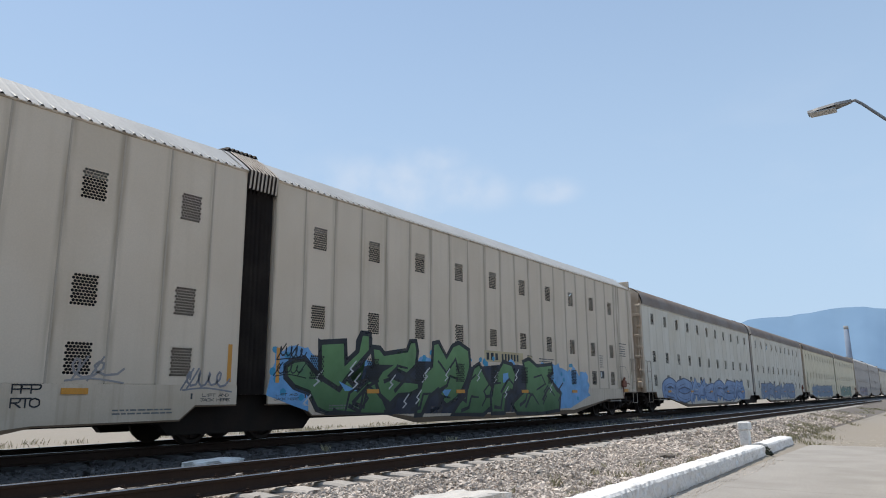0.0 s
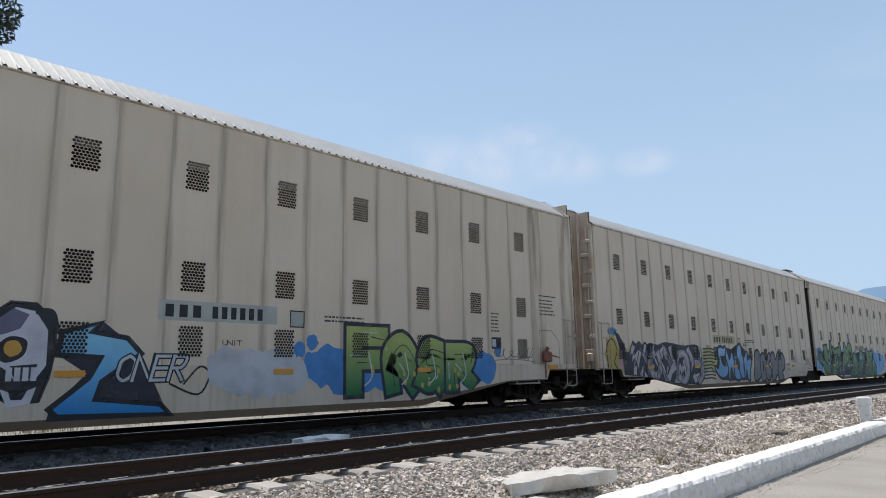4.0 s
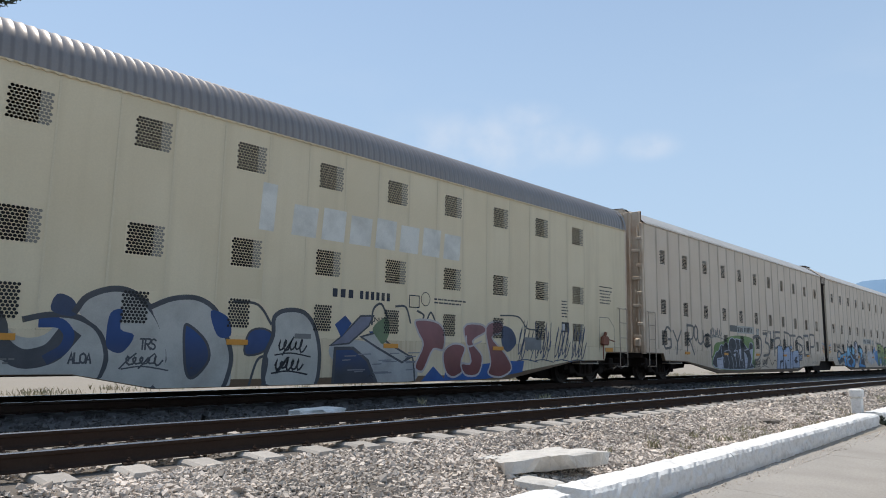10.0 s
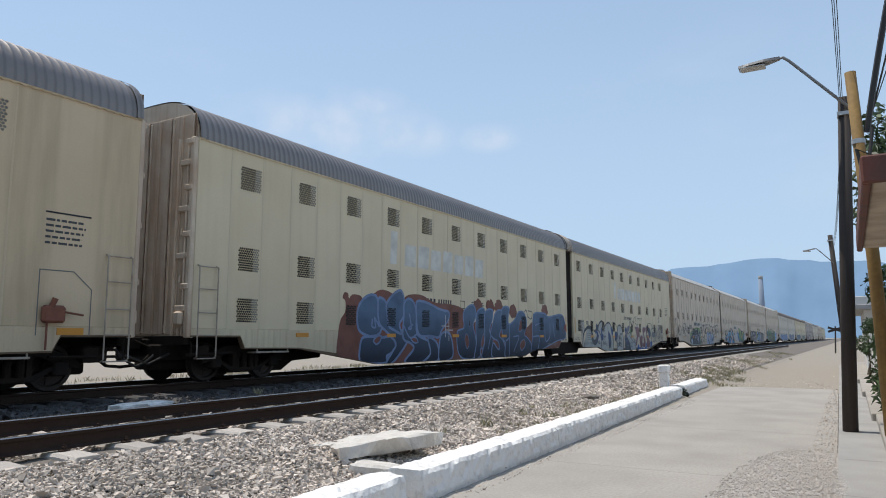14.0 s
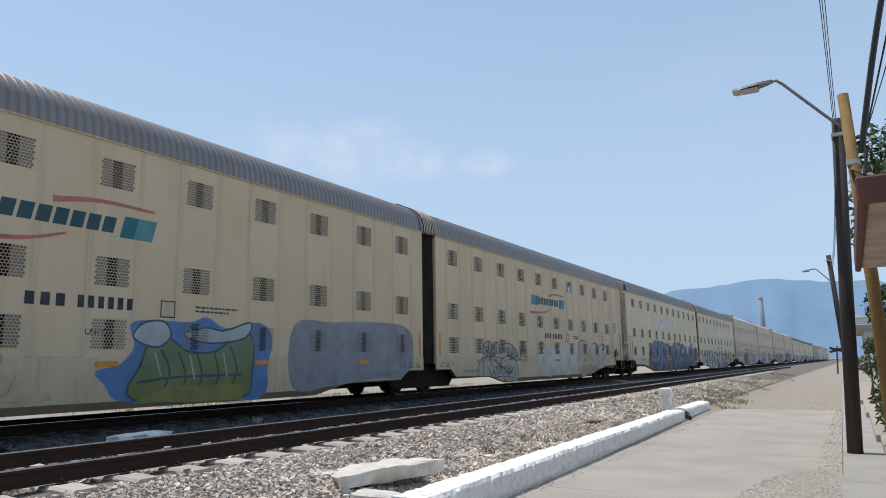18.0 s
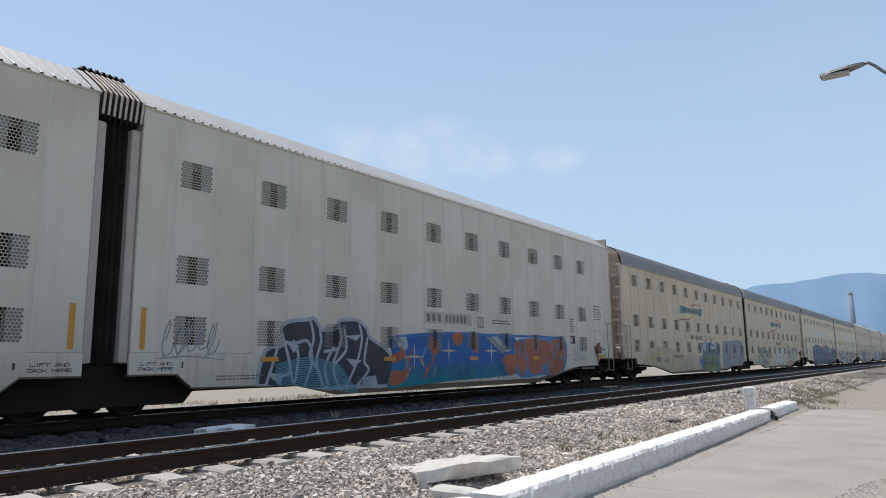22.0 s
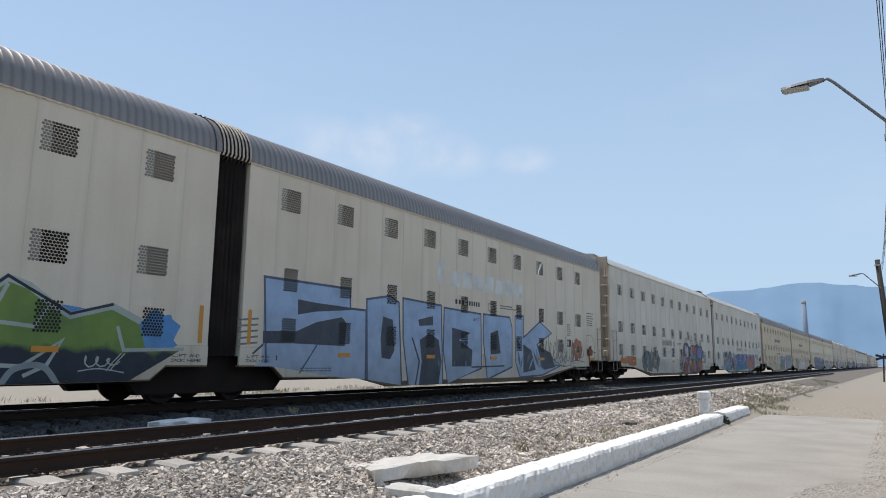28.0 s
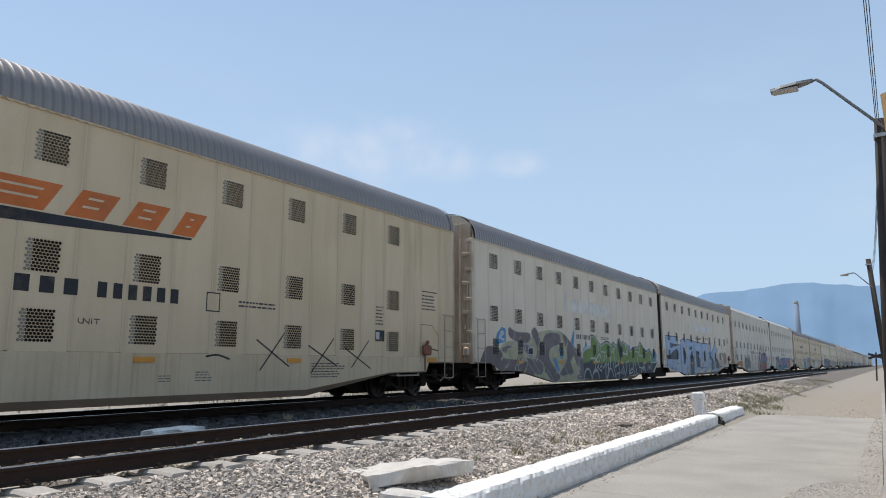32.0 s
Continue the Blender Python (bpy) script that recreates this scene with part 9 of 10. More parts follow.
def paint_six_front():
    p = Piece(side(6, "front"), "orange slanted emblem over a black swoosh", "emblem")
    o = spray(0.58, 0.15, 0.03)
    for a, b in ((6.9, 8.85), (8.9, 9.92), (9.98, 10.98), (11.04, 11.86)):
        p.box(a, b - 0.3, 3.46, 3.96, o, 0.3)
        p.box(a + 0.3, b - 0.42, 3.64, 3.68, M_BODY["sand"], 0.03)
        p.box(a + 0.4, b - 0.34, 3.8, 3.84, M_BODY["sand"], 0.03)
    p.poly([(5.4, 3.12), (5.4, 3.5), (7.9, 3.43), (11.52, 3.44), (11.5, 3.4), (9.4, 3.28)], BLACK)
    p.finish()
    q = Piece(side(6, "front"), "thin black scrawls", "graffiti")
    for a, b in (([(13.36, 1.46), (14.34, 0.89)], [(14.16, 1.61), (13.48, 0.81)]), ([(14.99, 1.37), (16.02, 0.89)], [(15.87, 1.56), (15.09, 0.73)]), ([(16.35, 1.32), (17.35, 0.83)], [(17.26, 1.54), (16.59, 0.86)])):
        q.strip(a, 0.035, BLACK)
        q.strip(b, 0.035, BLACK)
    q.strip(rounded([(12.03, 1.09), (12.31, 1.12), (12.61, 1.04)]), 0.04, BLACK)
    q.lines(*(15.09, 16.32), 0.62, 1.0, THIN, 6, 0.4)
    q.lines(*(11.78, 12.2), 0.6, 0.82, GREY, 4, 0.4)
    q.lines(*(10.95, 11.26), 0.6, 0.75, GREY, 3, 0.4)
    q.finish()


def paint_far(car, half, cols, y0, y1, word):
    p = Piece(side(car, half), "weathered graffiti along the lower side")
    p.cloud(y0, y1, 0.5, 1.5, spray(*cols[0]), int((y1 - y0) * 1.1), 0.6)
    p.word(word, y0, y1, 0.4, 1.75, 0.4, spray(*cols[1]), spray(*cols[2]), 0.06)
    p.finish()


for painter in (paint_zero_front, paint_zero_rear, paint_one_front, paint_one_rear, paint_two_front, paint_two_rear, paint_three_front, paint_three_rear,
                paint_four_front, paint_four_rear, paint_five_front, paint_five_rear, paint_six_front):
    painter()
paint_far(-1, "rear", ((0.12, 0.22, 0.42), (0.2, 0.3, 0.5), (0.05, 0.07, 0.14)), -20, -3, "aOdbaec")
paint_far(-1, "front", ((0.25, 0.29, 0.36), (0.16, 0.22, 0.34), (0.08, 0.08, 0.12)), 2, 16, "fabdce")
paint_far(-2, "rear", ((0.15, 0.25, 0.42), (0.16, 0.22, 0.3), (0.04, 0.06, 0.1)), -19, -4, "dafOec")
paint_far(-2, "front", ((0.2, 0.28, 0.2), (0.14, 0.22, 0.16), (0.05, 0.06, 0.06)), 3, 15, "bOdfe")
paint_far(-3, "rear", ((0.3, 0.26, 0.28), (0.2, 0.16, 0.2), (0.06, 0.05, 0.06)), -18, -6, "fdabe")


# ---- the lane side: kerb slab, post, gravel heap, pavement, poles, canopy, plants ----
def loose_mesh(name, shape_mesh, m, label, category, group="", kind=""):
    return tagged(put(name, shape_mesh, None, m), label, category, group, kind)


def rough_block(name, sx, sy, sz, mat, seed, amp=0.03, n=7):
    """A broken concrete slab: a box whose skin is pushed about."""
    bm = bmesh.new()
    bmesh.ops.create_grid(bm, x_segments=n, y_segments=n, size=0.5)
    top = list(bm.verts)
    ret = bmesh.ops.extrude_face_region(bm, geom=list(bm.faces))
    low = [e for e in ret["geom"] if isinstance(e, bmesh.types.BMVert)]
    for v in low:
        v.co.z -= 1
    for v in bm.verts:
        q = Vector((v.co.x * 3 + seed, v.co.y * 3, v.co.z * 2))
        d = noise.noise(q) + 0.5 * noise.noise(q * 3.3)
        edge = max(abs(v.co.x), abs(v.co.y)) > 0.49
        v.co.x = v.co.x * sx + (d * amp * 2 if edge else 0)
        v.co.y = v.co.y * sy + (noise.noise(q + Vector((9, 0, 0))) * amp * 2 if edge else 0)
        v.co.z = v.co.z * sz + d * amp * 0.5 - (0.02 if edge and v.co.z > -0.5 else 0)
    bmesh.ops.recalc_face_normals(bm, faces=bm.faces)
    me = bpy.data.meshes.new(name)
    bm.to_mesh(me)
    bm.free()
    me.materials.append(mat)
    return me


M_SLAB = material("broken_concrete", (0.7, 0.66, 0.6), rough=0.9, patch=0.6, patch_scale=4, patch_to=(0.45, 0.42, 0.38), grain=0.25, grain_scale=60, bump=0.5, bump_scale=30)
loose_mesh("broken_slab", rough_block("broken_slab", 1.15, 1.3, 0.15, M_SLAB, 2, 0.085, 14), pose(-5.05, 7.05, 0.42, 4, -6, -30), "broken pale concrete slab lying on the ballast", "concrete slab")
loose_mesh("broken_slab", rough_block("broken_slab", 0.5, 0.35, 0.1, M_SLAB, 5), pose(-4.5, 6.35, 0.27, 0, 5, 20), "small broken piece of pale concrete", "concrete slab")
loose_mesh("white_stone", rough_block("white_stone", 0.35, 1.0, 0.1, M_LIME, 8), pose(-10.35, 7.8, 0.56, 0, 0, 4), "flat white painted stone between the tracks", "stone")
loose_mesh("flat_stone", rough_block("flat_stone", 0.3, 0.5, 0.1, M_BALLAST, 9), pose(-5.05, 15.2, 0.36, 0, 0, 30), "dark flat piece of metal sheet on ballast", "scrap metal")


def build_marker_post():
    post = thing("marker_post", pose(-4.6, 20.35, 0.05), "short white limewashed post with a wider cap", "marker post")
    put("shaft", Shape().box(-0.12, 0.12, -0.12, 0.12, 0, 0.58, bevel=0.02).mesh("shaft", M_LIME), post)
    put("cap", Shape().box(-0.15, 0.15, -0.15, 0.15, 0.58, 0.8, bevel=0.03).mesh("cap", M_LIME), post, None, "white painted cap")


build_marker_post()


def build_heap():
    """Heap of crushed gravel spilled on the lane."""
    v, f, n = [], [], 28
    for j in range(n + 1):
        for i in range(n + 1):
            x, y = -2.6 + 2.55 * i / n, 4.6 + 6.8 * j / n
            u, w = (x + 0.5) / 0.75, (y - 8.1) / 3.2
            h = max(0.0, 1 - u * u - w * w) * 0.12 + 0.02 * noise.noise(Vector((x * 2, y * 2, 3))) - 0.012
            v.append((x, y, max(h, -0.02)))
    f = [(j * (n + 1) + i, j * (n + 1) + i + 1, (j + 1) * (n + 1) + i + 1, (j + 1) * (n + 1) + i) for j in range(n) for i in range(n)]
    heap = tagged(put("gravel_heap", mesh_of("gravel_heap", v, f, M_GRAVEL, smooth=True)), "low heap of pale crushed gravel spilled on the lane", "gravel", kind="stuff")
    return heap


M_GRAVEL = material("fine_gravel", (0.6, 0.55, 0.5), rough=0.95, patch=0.5, patch_scale=14, patch_to=(0.4, 0.36, 0.32), grain=0.5, grain_scale=60, bump=1.0, bump_scale=60)
build_heap()


def heap_stones(count, seed):
    g = np.random.default_rng(seed)
    s = Shape()
    v, f = [], []
    base = [(1, 0, 0), (0, 1, 0), (-1, 0, 0), (0, -1, 0), (0, 0, 1), (0, 0, -1)]
    tri = [(0, 1, 4), (1, 2, 4), (2, 3, 4), (3, 0, 4), (1, 0, 5), (2, 1, 5), (3, 2, 5), (0, 3, 5)]
    k = 0
    while k < count:
        x, y = g.uniform(-2.7, 0.1), g.uniform(4.6, 11.5)
        u, w = (x + 0.5) / 0.75, (y - 8.1) / 3.2
        d = u * u + w * w
        if d > 1.35 or g.uniform() < (d - 0.6) * 0.9:
            continue
        h = max(0.0, 1 - d) * 0.12
        r = g.uniform(0.008, 0.02)
        a = g.uniform(0, 6.28)
        o = len(v)
        for bx, by, bz in base:
            q = g.uniform(0.7, 1.2)
            v.append((x + (bx * math.cos(a) - by * math.sin(a)) * r * q, y + (bx * math.sin(a) + by * math.cos(a)) * r * q, h + r * 0.4 + bz * r * 0.6))
        f += [tuple(o + i for i in t) for t in tri]
        k += 1
    tagged(put("gravel_chips", mesh_of("gravel_chips", v, f, M_GRAVEL)), "small pale gravel chips scattered on the lane", "gravel", kind="stuff")


heap_stones(9000, 21)


def build_pavement():
    pave = tagged(put("pavement", None, None, pose(0, 0, 0)), "narrow concrete pavement beside the lane with a raised strip", "pavement", kind="structure")
    cuts = [-8, -4, 0, 4, 7.9, 10.2, 14.5, 18.8, 23.2, 27.5, 32, 38, 45]
    for a, b in zip(cuts, cuts[1:]):
        xa, xb = -0.1 - 0.012 * a, -0.1 - 0.012 * b
        s = Shape()
        p = []
        for z in (-0.1, 0.1):
            p += [(xa, a + 0.005, z), (0.62 - 0.012 * a, a + 0.005, z), (0.62 - 0.012 * b, b - 0.005, z), (xb, b - 0.005, z)]
        s.add(p, [(3, 2, 1, 0), (4, 5, 6, 7), (0, 1, 5, 4), (1, 2, 6, 5), (2, 3, 7, 6), (3, 0, 4, 7)])
        put("slab", s.mesh("slab", M_PAVE), pave)
    for a, b in ((9.0, 15.0), (15.02, 21.0), (21.02, 27.0), (27.02, 34), (34.02, 46)):
        put("step", Shape().box(0.42 - 0.012 * a, 2.6, a, b, 0.0, 0.24, bevel=0.02).mesh("step", M_CONCRETE), pave)


build_pavement()


def cable(name, pts, r, label):
    tagged(put(name, Shape().tube(pts, r, 5).mesh(name, M_CABLE)), label, "cable")


def sag(a, b, drop, n=12):
    a, b = Vector(a), Vector(b)
    return [tuple(a.lerp(b, k / n) - Vector((0, 0, drop * 4 * (k / n) * (1 - k / n)))) for k in range(n + 1)]


def build_lamp(x, y, z0, x_top, z_top, r, arm, label):
    lamp = thing("street_lamp", pose(0, 0, 0), label, "street lamp", "lamps along the lane")
    put("pole", Shape().tube([(x, y, z0), ((x + x_top) / 2 - 0.01, y, (z0 + z_top) / 2), (x_top, y, z_top)], r * 1.08, 12, taper=r * 0.9).mesh("pole", M_POLE, smooth=True), lamp, None, "dark creosoted timber pole")
    a, b, c = (Vector(q) for q in arm)
    bend = [a, a.lerp(b, 0.5), a.lerp(b, 0.93), b + Vector((-0.02, 0, 0.0)), b + (c - b) * 0.12]
    put("arm", Shape().tube(bend, 0.026, 8).mesh("arm", M_LAMP, smooth=True), lamp, None, "thin bent galvanised arm")
    d = (c - b)
    h0, h1 = b + d * 0.1, c
    hs = Shape()
    n, prof = 9, []
    for k in range(n):
        u = k / (n - 1)
        w = 0.04 + 0.09 * min(1, u * 3) * (1 if u < 0.85 else 0.8)
        q = h0.lerp(h1, u)
        prof.append([(q.x, q.y - w, q.z - 0.02), (q.x, q.y - w * 0.8, q.z + 0.03), (q.x, q.y + w * 0.8, q.z + 0.03), (q.x, q.y + w, q.z - 0.02)])
    vv = [p for ring in prof for p in ring]
    ff = [(k * 4 + i, k * 4 + (i + 1) % 4, (k + 1) * 4 + (i + 1) % 4, (k + 1) * 4 + i) for k in range(n - 1) for i in range(4)] + [(3, 2, 1, 0), tuple((n - 1) * 4 + i for i in range(4))]
    hs.add(vv, ff)
    put("head", hs.mesh("head", M_LAMP), lamp, None, "grey street lamp housing")
    g0, g1 = h0.lerp(h1, 0.35), h0.lerp(h1, 0.97)
    ls = Shape().box(min(g0.x, g1.x), max(g0.x, g1.x), g0.y - 0.12, g0.y + 0.12, min(g0.z, g1.z) - 0.04, min(g0.z, g1.z) - 0.012, bevel=0.01)
    put("lens", ls.mesh("lens", M_LENS), lamp, None, "milky lamp glass")
    put("bracket", Shape().box(x_top - r - 0.02, x_top + r + 0.02, y - r - 0.02, y + r + 0.02, z_top - 0.32, z_top - 0.26).mesh("bracket", M_STEEL), lamp)
    return lamp


build_lamp(-0.09, 13.2, 0.08, 0.19, 5.6, 0.105, ((0.33, 13.1, 5.3), (-0.66, 13.1, 6.46), (-1.4, 13.1, 6.385)), "street lamp on a dark leaning timber pole")
build_lamp(-0.2, 42.0, 0.0, -0.58, 7.0, 0.13, ((-0.5, 41.9, 5.5), (-1.25, 41.9, 6.32), (-1.9, 41.9, 6.22)), "distant street lamp on a leaning timber pole")

yellow_pole = thing("utility_pole", pose(0.43, 11.65, 0.0), "ochre painted timber pole with cables lashed to it", "utility pole")
put("shaft", Shape().tube([(0, 0, 0), (-0.06, 0, 2.7), (-0.16, 0, 5.5)], 0.095, 12, taper=0.075).mesh("shaft", M_POLE_YELLOW, smooth=True), yellow_pole)
put("cable_loop", Shape().tube([(0.06, -0.1, 4.6), (0.0, -0.12, 4.2), (-0.16, -0.12, 4.3), (-0.1, -0.12, 3.9), (0.02, -0.1, 3.3), (0.0, -0.1, 2.9)], 0.028, 6).mesh("cable_loop", M_CABLE), yellow_pole)
put("band", Shape().tube([(-0.125, 0, 4.4), (-0.127, 0, 4.47)], 0.092, 12).mesh("band", M_STEEL), yellow_pole)

for k, (dx, z) in enumerate(((0.0, 0.0), (0.02, 0.0), (0.045, -0.02))):
    cable("power_line", sag((0.12 + dx, 13.25, 5.55 + 0.05 * k), (0.16 + dx * 2 - 0.1, 4.0, 3.55 + 4.8), 0.12), 0.006, "thin black overhead power line")
    cable("power_line", sag((0.12 + dx, 13.25, 5.3 + 0.05 * k), (-0.5, 42.0, 6.6 - 0.2 * k), 0.5), 0.007, "thin black overhead power line")
cable("thick_cable", sag((0.42, 11.6, 4.55), (0.98, 11.3, 7.1), -0.12), 0.045, "thick black lashed cable rising from the pole")
cable("power_line", sag((0.5, 12.9, 5.0), (1.5, 9.5, 8.2), 0.05), 0.014, "black overhead cable beside the pole")
cable("power_line", sag((0.45, 12.9, 4.9), (1.55, 9.5, 7.5), 0.05), 0.008, "thin black overhead cable in the sky")
cable("power_line", sag((0.12, 13.1, 5.0), (0.0, 13.05, 2.2), 0.0), 0.008, "thin black cable hanging beside the pole")

canopy = thing("canopy", pose(0, 0, 0), "concrete canopy with red-brown edge and beige underside", "canopy")
put("slab", Shape().box(0.24, 3.6, 6.35, 11.25, 2.82, 2.96, bevel=0.015).mesh("slab", M_PLASTER), canopy)
put("fascia", Shape().box(0.17, 0.24, 6.3, 11.3, 2.78, 3.0, bevel=0.015).mesh("fascia", M_FASCIA), canopy, None, "weathered red-brown edge")
put("fascia", Shape().box(0.17, 3.6, 6.24, 6.3, 2.78, 3.0, bevel=0.015).mesh("fascia", M_FASCIA), canopy, None, "weathered red-brown edge")
house = thing("house", pose(0, 0, 0), "beige plastered house behind the pavement", "house")
put("wall", Shape().box(2.0, 2.2, 5.0, 11.2, -0.05, 2.8, bevel=0.01).mesh("wall", M_PLASTER), house)
put("wall", Shape().box(2.2, 6.0, 11.0, 11.2, -0.05, 2.8, bevel=0.01).mesh("wall", M_PLASTER), house)

far_house = thing("house", pose(0, 0, 0), "whitewashed small house with a grey sheet roof", "house")
put("wall", Shape().box(0.55, 5.0, 34, 44, -0.05, 2.75, bevel=0.02).mesh("wall", M_WALLWHITE), far_house)
put("roof", Shape().box(0.15, 5.2, 33.6, 44.3, 2.75, 2.95, bevel=0.02).mesh("roof", M_TILE), far_house)
put("parapet", Shape().box(0.25, 5.0, 34.2, 43.8, 2.95, 3.32, bevel=0.02).mesh("parapet", M_WALLWHITE), far_house)
fence = thing("fence_wall", pose(0, 0, 0), "low whitewashed garden wall overgrown with vines", "garden wall")
put("wall", Shape().box(0.62, 0.8, 14.0, 33.0, 0.2, 1.45, bevel=0.02).mesh("wall", M_WALLWHITE), fence)
for y in (14.0, 17.8, 21.6, 25.4, 29.2, 32.8):
    put("pillar", Shape().box(0.57, 0.85, y, y + 0.25, 0.2, 1.75, bevel=0.02).mesh("pillar", M_WALLWHITE), fence)

sign = thing("crossing_sign", pose(-1.4, 80, 0.05), "weathered crossed-board railway sign on a leaning post", "railway sign")
put("post", Shape().tube([(0, 0, 0), (0.15, 0, 2.7)], 0.07, 8).mesh("post", M_POLE), sign)
for s in (-1, 1):
    put("board", Shape().box(-0.7, 0.7, -0.02, 0.02, -0.11, 0.11, m=pose(0.15, -0.09 - 0.03 * s, 2.35, 0, 18 * s, 0)).mesh("board", M_POLE), sign)


# ---- plants ----
def leaf_cloud(name, blobs, count, size, mat, seed, droop=0.4):
    """Many small bent leaves scattered through lumps, in one mesh."""
    g = np.random.default_rng(seed)
    v, f = [], []
    w = np.array([b[3] ** 2 for b in blobs])
    w = w / w.sum()
    pick = g.choice(len(blobs), count, p=w)
    for k in pick:
        cx, cy, cz, r = blobs[k]
        d = g.normal(0, 1, 3)
        d /= np.linalg.norm(d)
        rr = r * g.uniform(0.55, 1.0) ** 0.6
        c = np.array((cx, cy, cz)) + d * rr * np.array((1, 1, 0.85))
        a = g.normal(0, 1, 3)
        a /= np.linalg.norm(a)
        b = np.cross(a, d + 0.3 * g.normal(0, 1, 3))
        b /= max(1e-6, np.linalg.norm(b))
        l, h = size * g.uniform(0.6, 1.4), size * g.uniform(0.25, 0.45)
        n = np.cross(a, b)
        o = len(v)
        v += [tuple(c - a * l), tuple(c + b * h + n * h * 0.3), tuple(c + a * l - np.array((0, 0, droop * l))), tuple(c - b * h + n * h * 0.3)]
        f += [(o, o + 1, o + 2), (o, o + 2, o + 3)]
    return mesh_of(name, v, f, mat)


def build_tree(x, y, z, trunk, blobs, count, size, mat, seed, label):
    tree = thing("tree", pose(x, y, z), label, "tree")
    s = Shape()
    s.tube([(0, 0, 0), (0.1, 0.05, trunk * 0.5), (0, 0.1, trunk)], 0.32 if trunk > 5 else 0.12, 9, taper=0.16 if trunk > 5 else 0.07)
    for bx, by, bz, r in blobs[::2]:
        s.tube([(0, 0.1, trunk * 0.75), (bx * 0.4, by * 0.4, (trunk * 0.8 + bz) / 2), (bx * 0.8, by * 0.8, bz)], 0.1 if trunk > 5 else 0.045, 6, taper=0.02)
    put("trunk", s.mesh("trunk", M_BARK), tree)
    put("crown", leaf_cloud("crown", blobs, count, size, mat, seed), tree)
    return tree


g = random.Random(5)
big = []
for _ in range(34):
    a, e = g.uniform(0, 6.28), g.uniform(-0.5, 1.0)
    r = g.uniform(2.0, 4.6)
    big.append((math.cos(a) * r, math.sin(a) * r, 13.3 + e * 3.6, g.uniform(0.7, 1.5)))
build_tree(-25, 0.1, 0.2, 10.5, big, 26000, 0.14, M_LEAF_DARK, 3, "tall dark broadleaf tree rising behind the train")
small = [(g.uniform(-0.9, 1.4), g.uniform(-1.4, 1.6), g.uniform(3.3, 5.6), g.uniform(0.45, 0.9)) for _ in range(16)]
build_tree(1.75, 15.5, 0.2, 3.0, small, 5200, 0.1, M_LEAF, 4, "leafy green garden tree beside the pavement")
back = [(g.uniform(-0.6, 2.0), g.uniform(-2, 2), g.uniform(1.7, 3.4), g.uniform(0.5, 0.9)) for _ in range(14)]
build_tree(1.6, 26.0, 0.2, 1.6, back, 3500, 0.11, M_LEAF, 6, "green shrub-like tree in front of the white house")

over = [(g.uniform(-0.15, 0.5), g.uniform(-1.8, 1.8), g.uniform(0.9, 1.9), g.uniform(0.2, 0.38)) for _ in range(10)]
build_tree(0.55, 30.5, 0.2, 1.0, over, 2200, 0.07, M_LEAF, 14, "dark green bush leaning over the pavement")
vine_blobs = [(g.uniform(0.6, 1.3), g.uniform(12.2, 18.5), g.uniform(0.5, 2.5), g.uniform(0.25, 0.5)) for _ in range(46)]
vines = thing("vine_hedge", pose(0, 0, 0), "broad-leaved vines hanging over the garden wall", "vine")
put("leaves", leaf_cloud("leaves", vine_blobs, 7000, 0.075, M_LEAF, 9, 0.8), vines)
put("stems", Shape().tube([(1.0, 12.6, 0.2), (0.95, 13.0, 1.2), (1.0, 13.6, 2.2)], 0.03, 6).tube([(1.05, 15.6, 0.2), (1.0, 15.2, 1.0), (1.0, 14.6, 2.0)], 0.03, 6).mesh("stems", M_BARK), vines)


def grass(name, spots, seed, mat, label, blades=60, height=0.3):
    r = np.random.default_rng(seed)
    v, f = [], []
    for x, y, rad in spots:
        for _ in range(blades):
            px, py = x + r.normal(0, rad * 0.5), y + r.normal(0, rad * 0.7)
            z = ground_height(px, py)
            h, a, w = height * r.uniform(0.4, 1.2), r.uniform(0, 6.28), 0.008 + 0.006 * r.uniform()
            lx, ly = r.normal(0, 0.35) * h, r.normal(0, 0.35) * h
            o = len(v)
            v += [(px - w * math.cos(a), py - w * math.sin(a), z), (px + w * math.cos(a), py + w * math.sin(a), z), (px + lx * 0.4, py + ly * 0.4, z + h * 0.6), (px + lx, py + ly, z + h)]
            f += [(o, o + 1, o + 2), (o, o + 2, o + 3), (o + 1, o + 3, o + 2)]
    return tagged(put(name, mesh_of(name, v, f, mat)), label, "grass", kind="stuff")


r = random.Random(12)
grass("dry_grass", [(r.gauss(-4.6, 0.45), r.uniform(24.2, 34), 0.22) for _ in range(34)] + [(r.gauss(-5.0, 0.5), r.uniform(33, 66), 0.35) for _ in range(34)], 1, M_DRYGRASS, "dry yellow-green grass tufts at the ballast's foot", 40, 0.15)
grass("kerb_weeds", [(-4.35 + r.uniform(-0.15, 0.1), r.uniform(8, 23), 0.12) for _ in range(40)] + [(r.uniform(-5.2, -4.5), r.uniform(8, 22), 0.1) for _ in range(25)], 2, M_DRYGRASS, "sparse weeds along the back of the kerb", 14, 0.12)
grass("track_weeds", [(-10.3, 25.2, 0.4), (-10.5, 32, 0.5), (-11.9, 30.8, 0.5), (-10.2, 20.0, 0.2), (-11, 40, 0.5), (-10.4, 15, 0.15), (-10.9, 11, 0.06)], 3, M_DRYGRASS, "yellow-green weeds growing between the tracks", 26, 0.17)
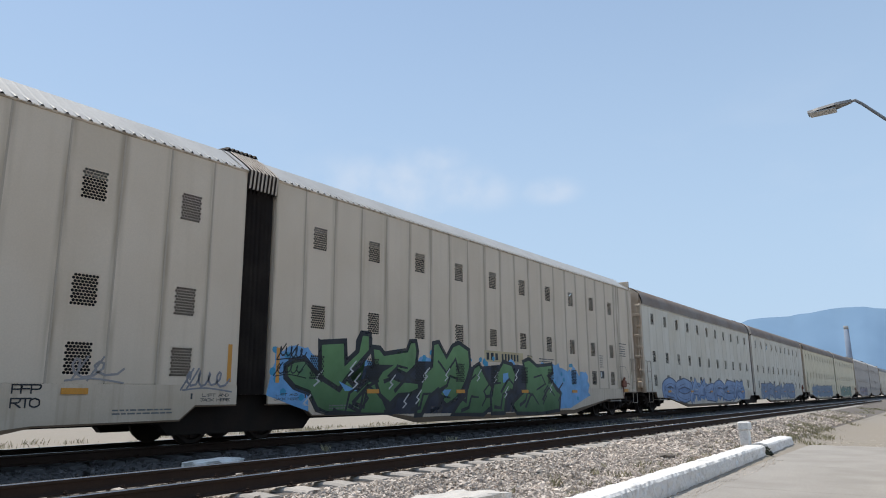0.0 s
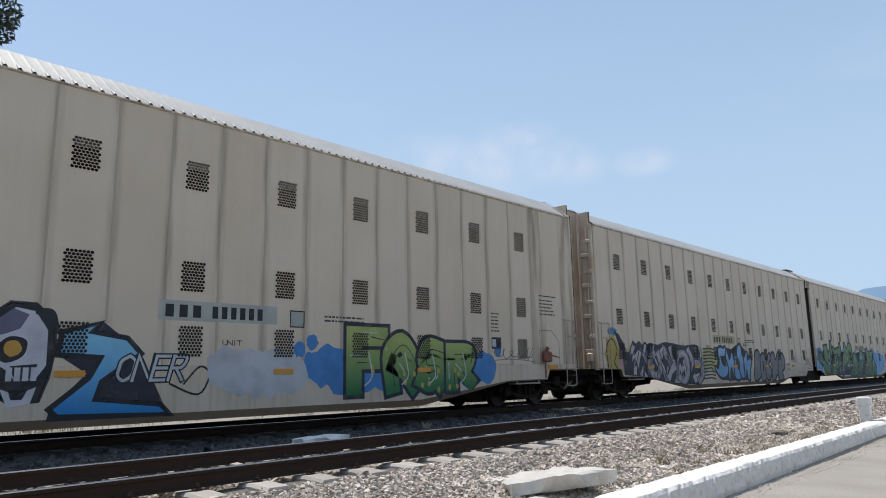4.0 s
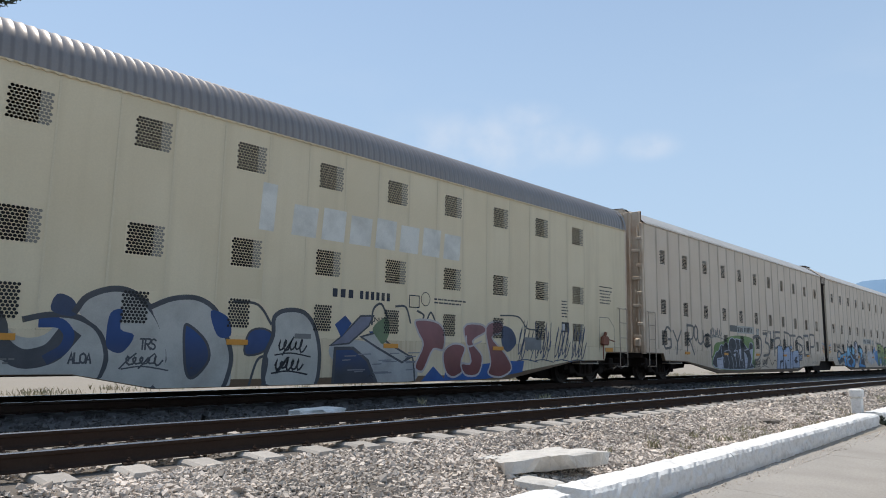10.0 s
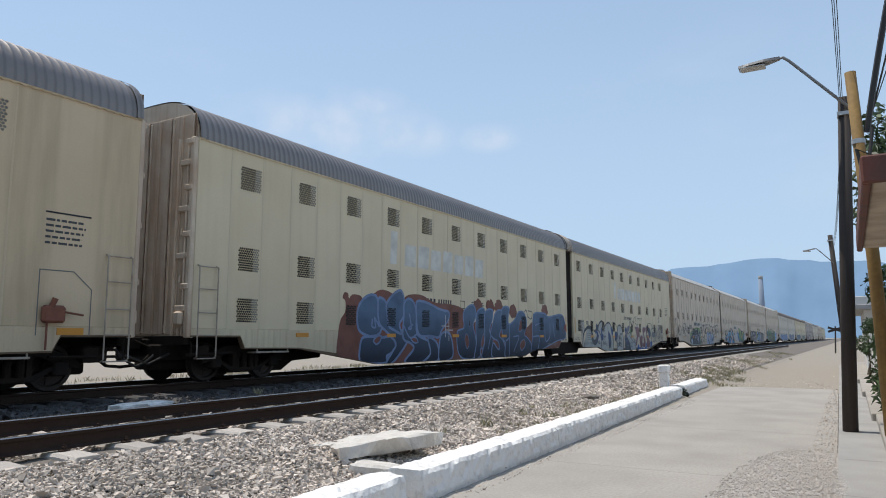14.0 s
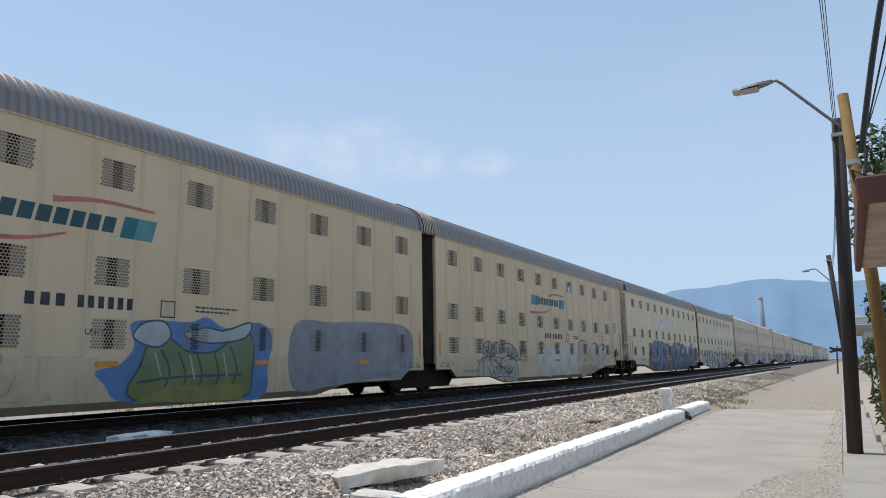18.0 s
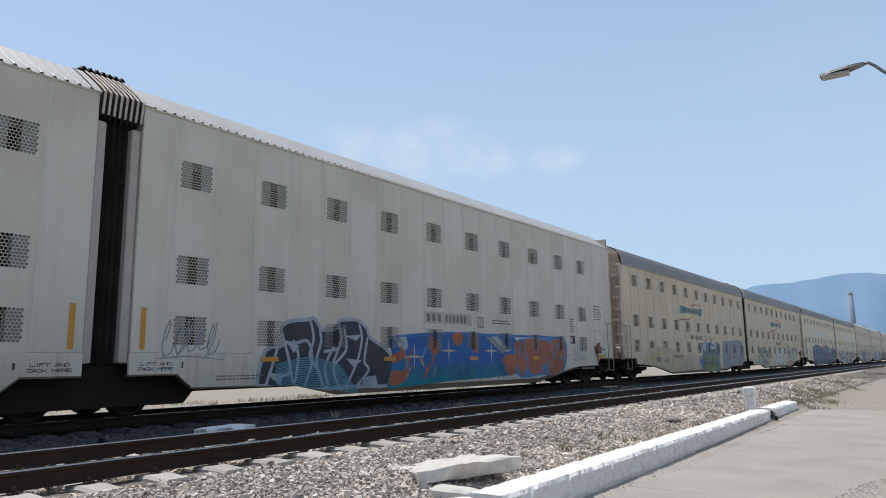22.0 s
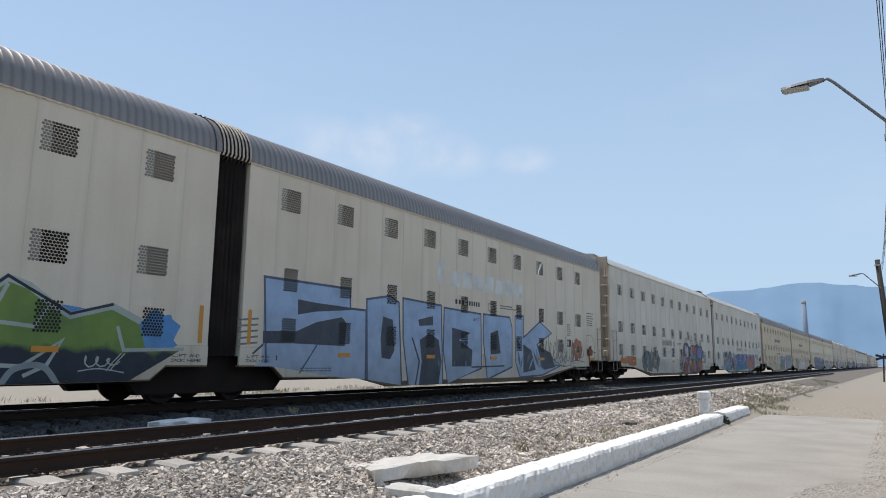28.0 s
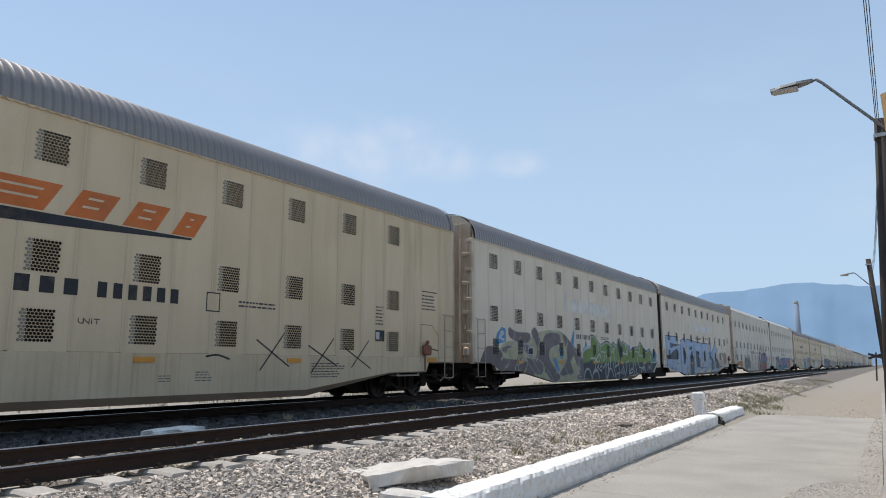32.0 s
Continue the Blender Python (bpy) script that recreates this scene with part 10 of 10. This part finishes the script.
grass("far_side_grass", [(r.uniform(-23, -18.8), r.uniform(-6, 60), 0.5) for _ in range(120)], 4, M_DRYGRASS, "dry grass along the far side of the railway", 30, 0.16)
kerb_plant = [(kerb_x(19.85) - 0.02, 19.85, 0.15, 0.13), (kerb_x(19.85) + 0.05, 19.8, 0.08, 0.09)]
plant = thing("kerb_plant", pose(0, 0, 0), "small dark plant growing in the kerb's gap", "plant")
put("leaves", leaf_cloud("leaves", kerb_plant, 220, 0.04, M_LEAF_DARK, 11), plant)


# ---- the distance ----
def build_mountains():
    azimuths = [-60, -40, -30, -22, -17, -13.5, -11.8, -9, -7.5, -5.6, -4.5, -3, -0.8, 2, 6, 12, 20, 32, 50]
    rise = [0.02, 0.025, 0.03, 0.045, 0.06, 0.083, 0.094, 0.098, 0.099, 0.105, 0.105, 0.0985, 0.097, 0.092, 0.08, 0.06, 0.05, 0.04, 0.03]
    v, f, n = [], [], 160
    far = 3600.0
    for k in range(n + 1):
        a = -60 + 110 * k / n
        e = float(np.interp(a, azimuths, rise)) + 0.0022 * noise.noise(Vector((a * 0.5, 0, 0))) + 0.0012 * noise.noise(Vector((a * 1.7, 3, 0)))
        for d, h in ((far - 500, -5), (far - 250, e * far * 0.45), (far, e * far + 1.6), (far + 900, -5)):
            d2 = d * (1 + 0.02 * noise.noise(Vector((a * 0.8, h * 0.01, 5))))
            v.append((math.sin(radians(a)) * d2, math.cos(radians(a)) * d2, h))
    f = [(k * 4 + i, (k + 1) * 4 + i, (k + 1) * 4 + i + 1, k * 4 + i + 1) for k in range(n) for i in range(3)]
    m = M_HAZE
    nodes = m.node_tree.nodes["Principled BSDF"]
    # a faint blue glow on the ridge adds to the painted haze
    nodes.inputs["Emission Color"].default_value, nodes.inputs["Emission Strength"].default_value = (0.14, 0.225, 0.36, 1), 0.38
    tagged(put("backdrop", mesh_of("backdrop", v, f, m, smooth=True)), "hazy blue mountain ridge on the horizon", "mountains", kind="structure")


build_mountains()
chimney = thing("chimney", pose(-68, 696, 0), "tall pale factory chimney far behind the train", "chimney")
put("shaft", Shape().tube([(0, 0, 0), (0, 0, 30), (0, 0, 55)], 2.7, 16, taper=2.0).mesh("shaft", M_CHIMNEY, smooth=True), chimney)
put("rim", Shape().tube([(0, 0, 55), (0, 0, 58)], 1.9, 16).mesh("rim", M_TILE, smooth=True), chimney, None, "soot-darkened rim")


# ---- what moves ----
TRAIN_ROWS = [(0.0, 9.27), (1.0, 17.42), (6.0, 58.345), (9.0, 83.1), (13.0, 115.92), (17.0, 148.7), (23.0, 198.1), (28.0, 239.28), (32.0, 272.54)]


def train_at(t):
    return float(np.interp(t, [r[0] for r in TRAIN_ROWS], [r[1] for r in TRAIN_ROWS]))


def motions():
    times = sorted({r[0] for r in TRAIN_ROWS})
    for unit, offset in UNITS.values():
        walk(unit, [(t, pose(TRACK_TRAIN, train_at(t) + offset, RAIL_Z)) for t in times])
    steps = [k / 15 for k in range(481)]
    start = train_at(0.0)
    for wheelset, dy in wheel_spin:
        walk(wheelset, [(t, pose(0, dy, 0.42, -math.degrees((train_at(t) - start) / 0.42))) for t in steps])


motions()
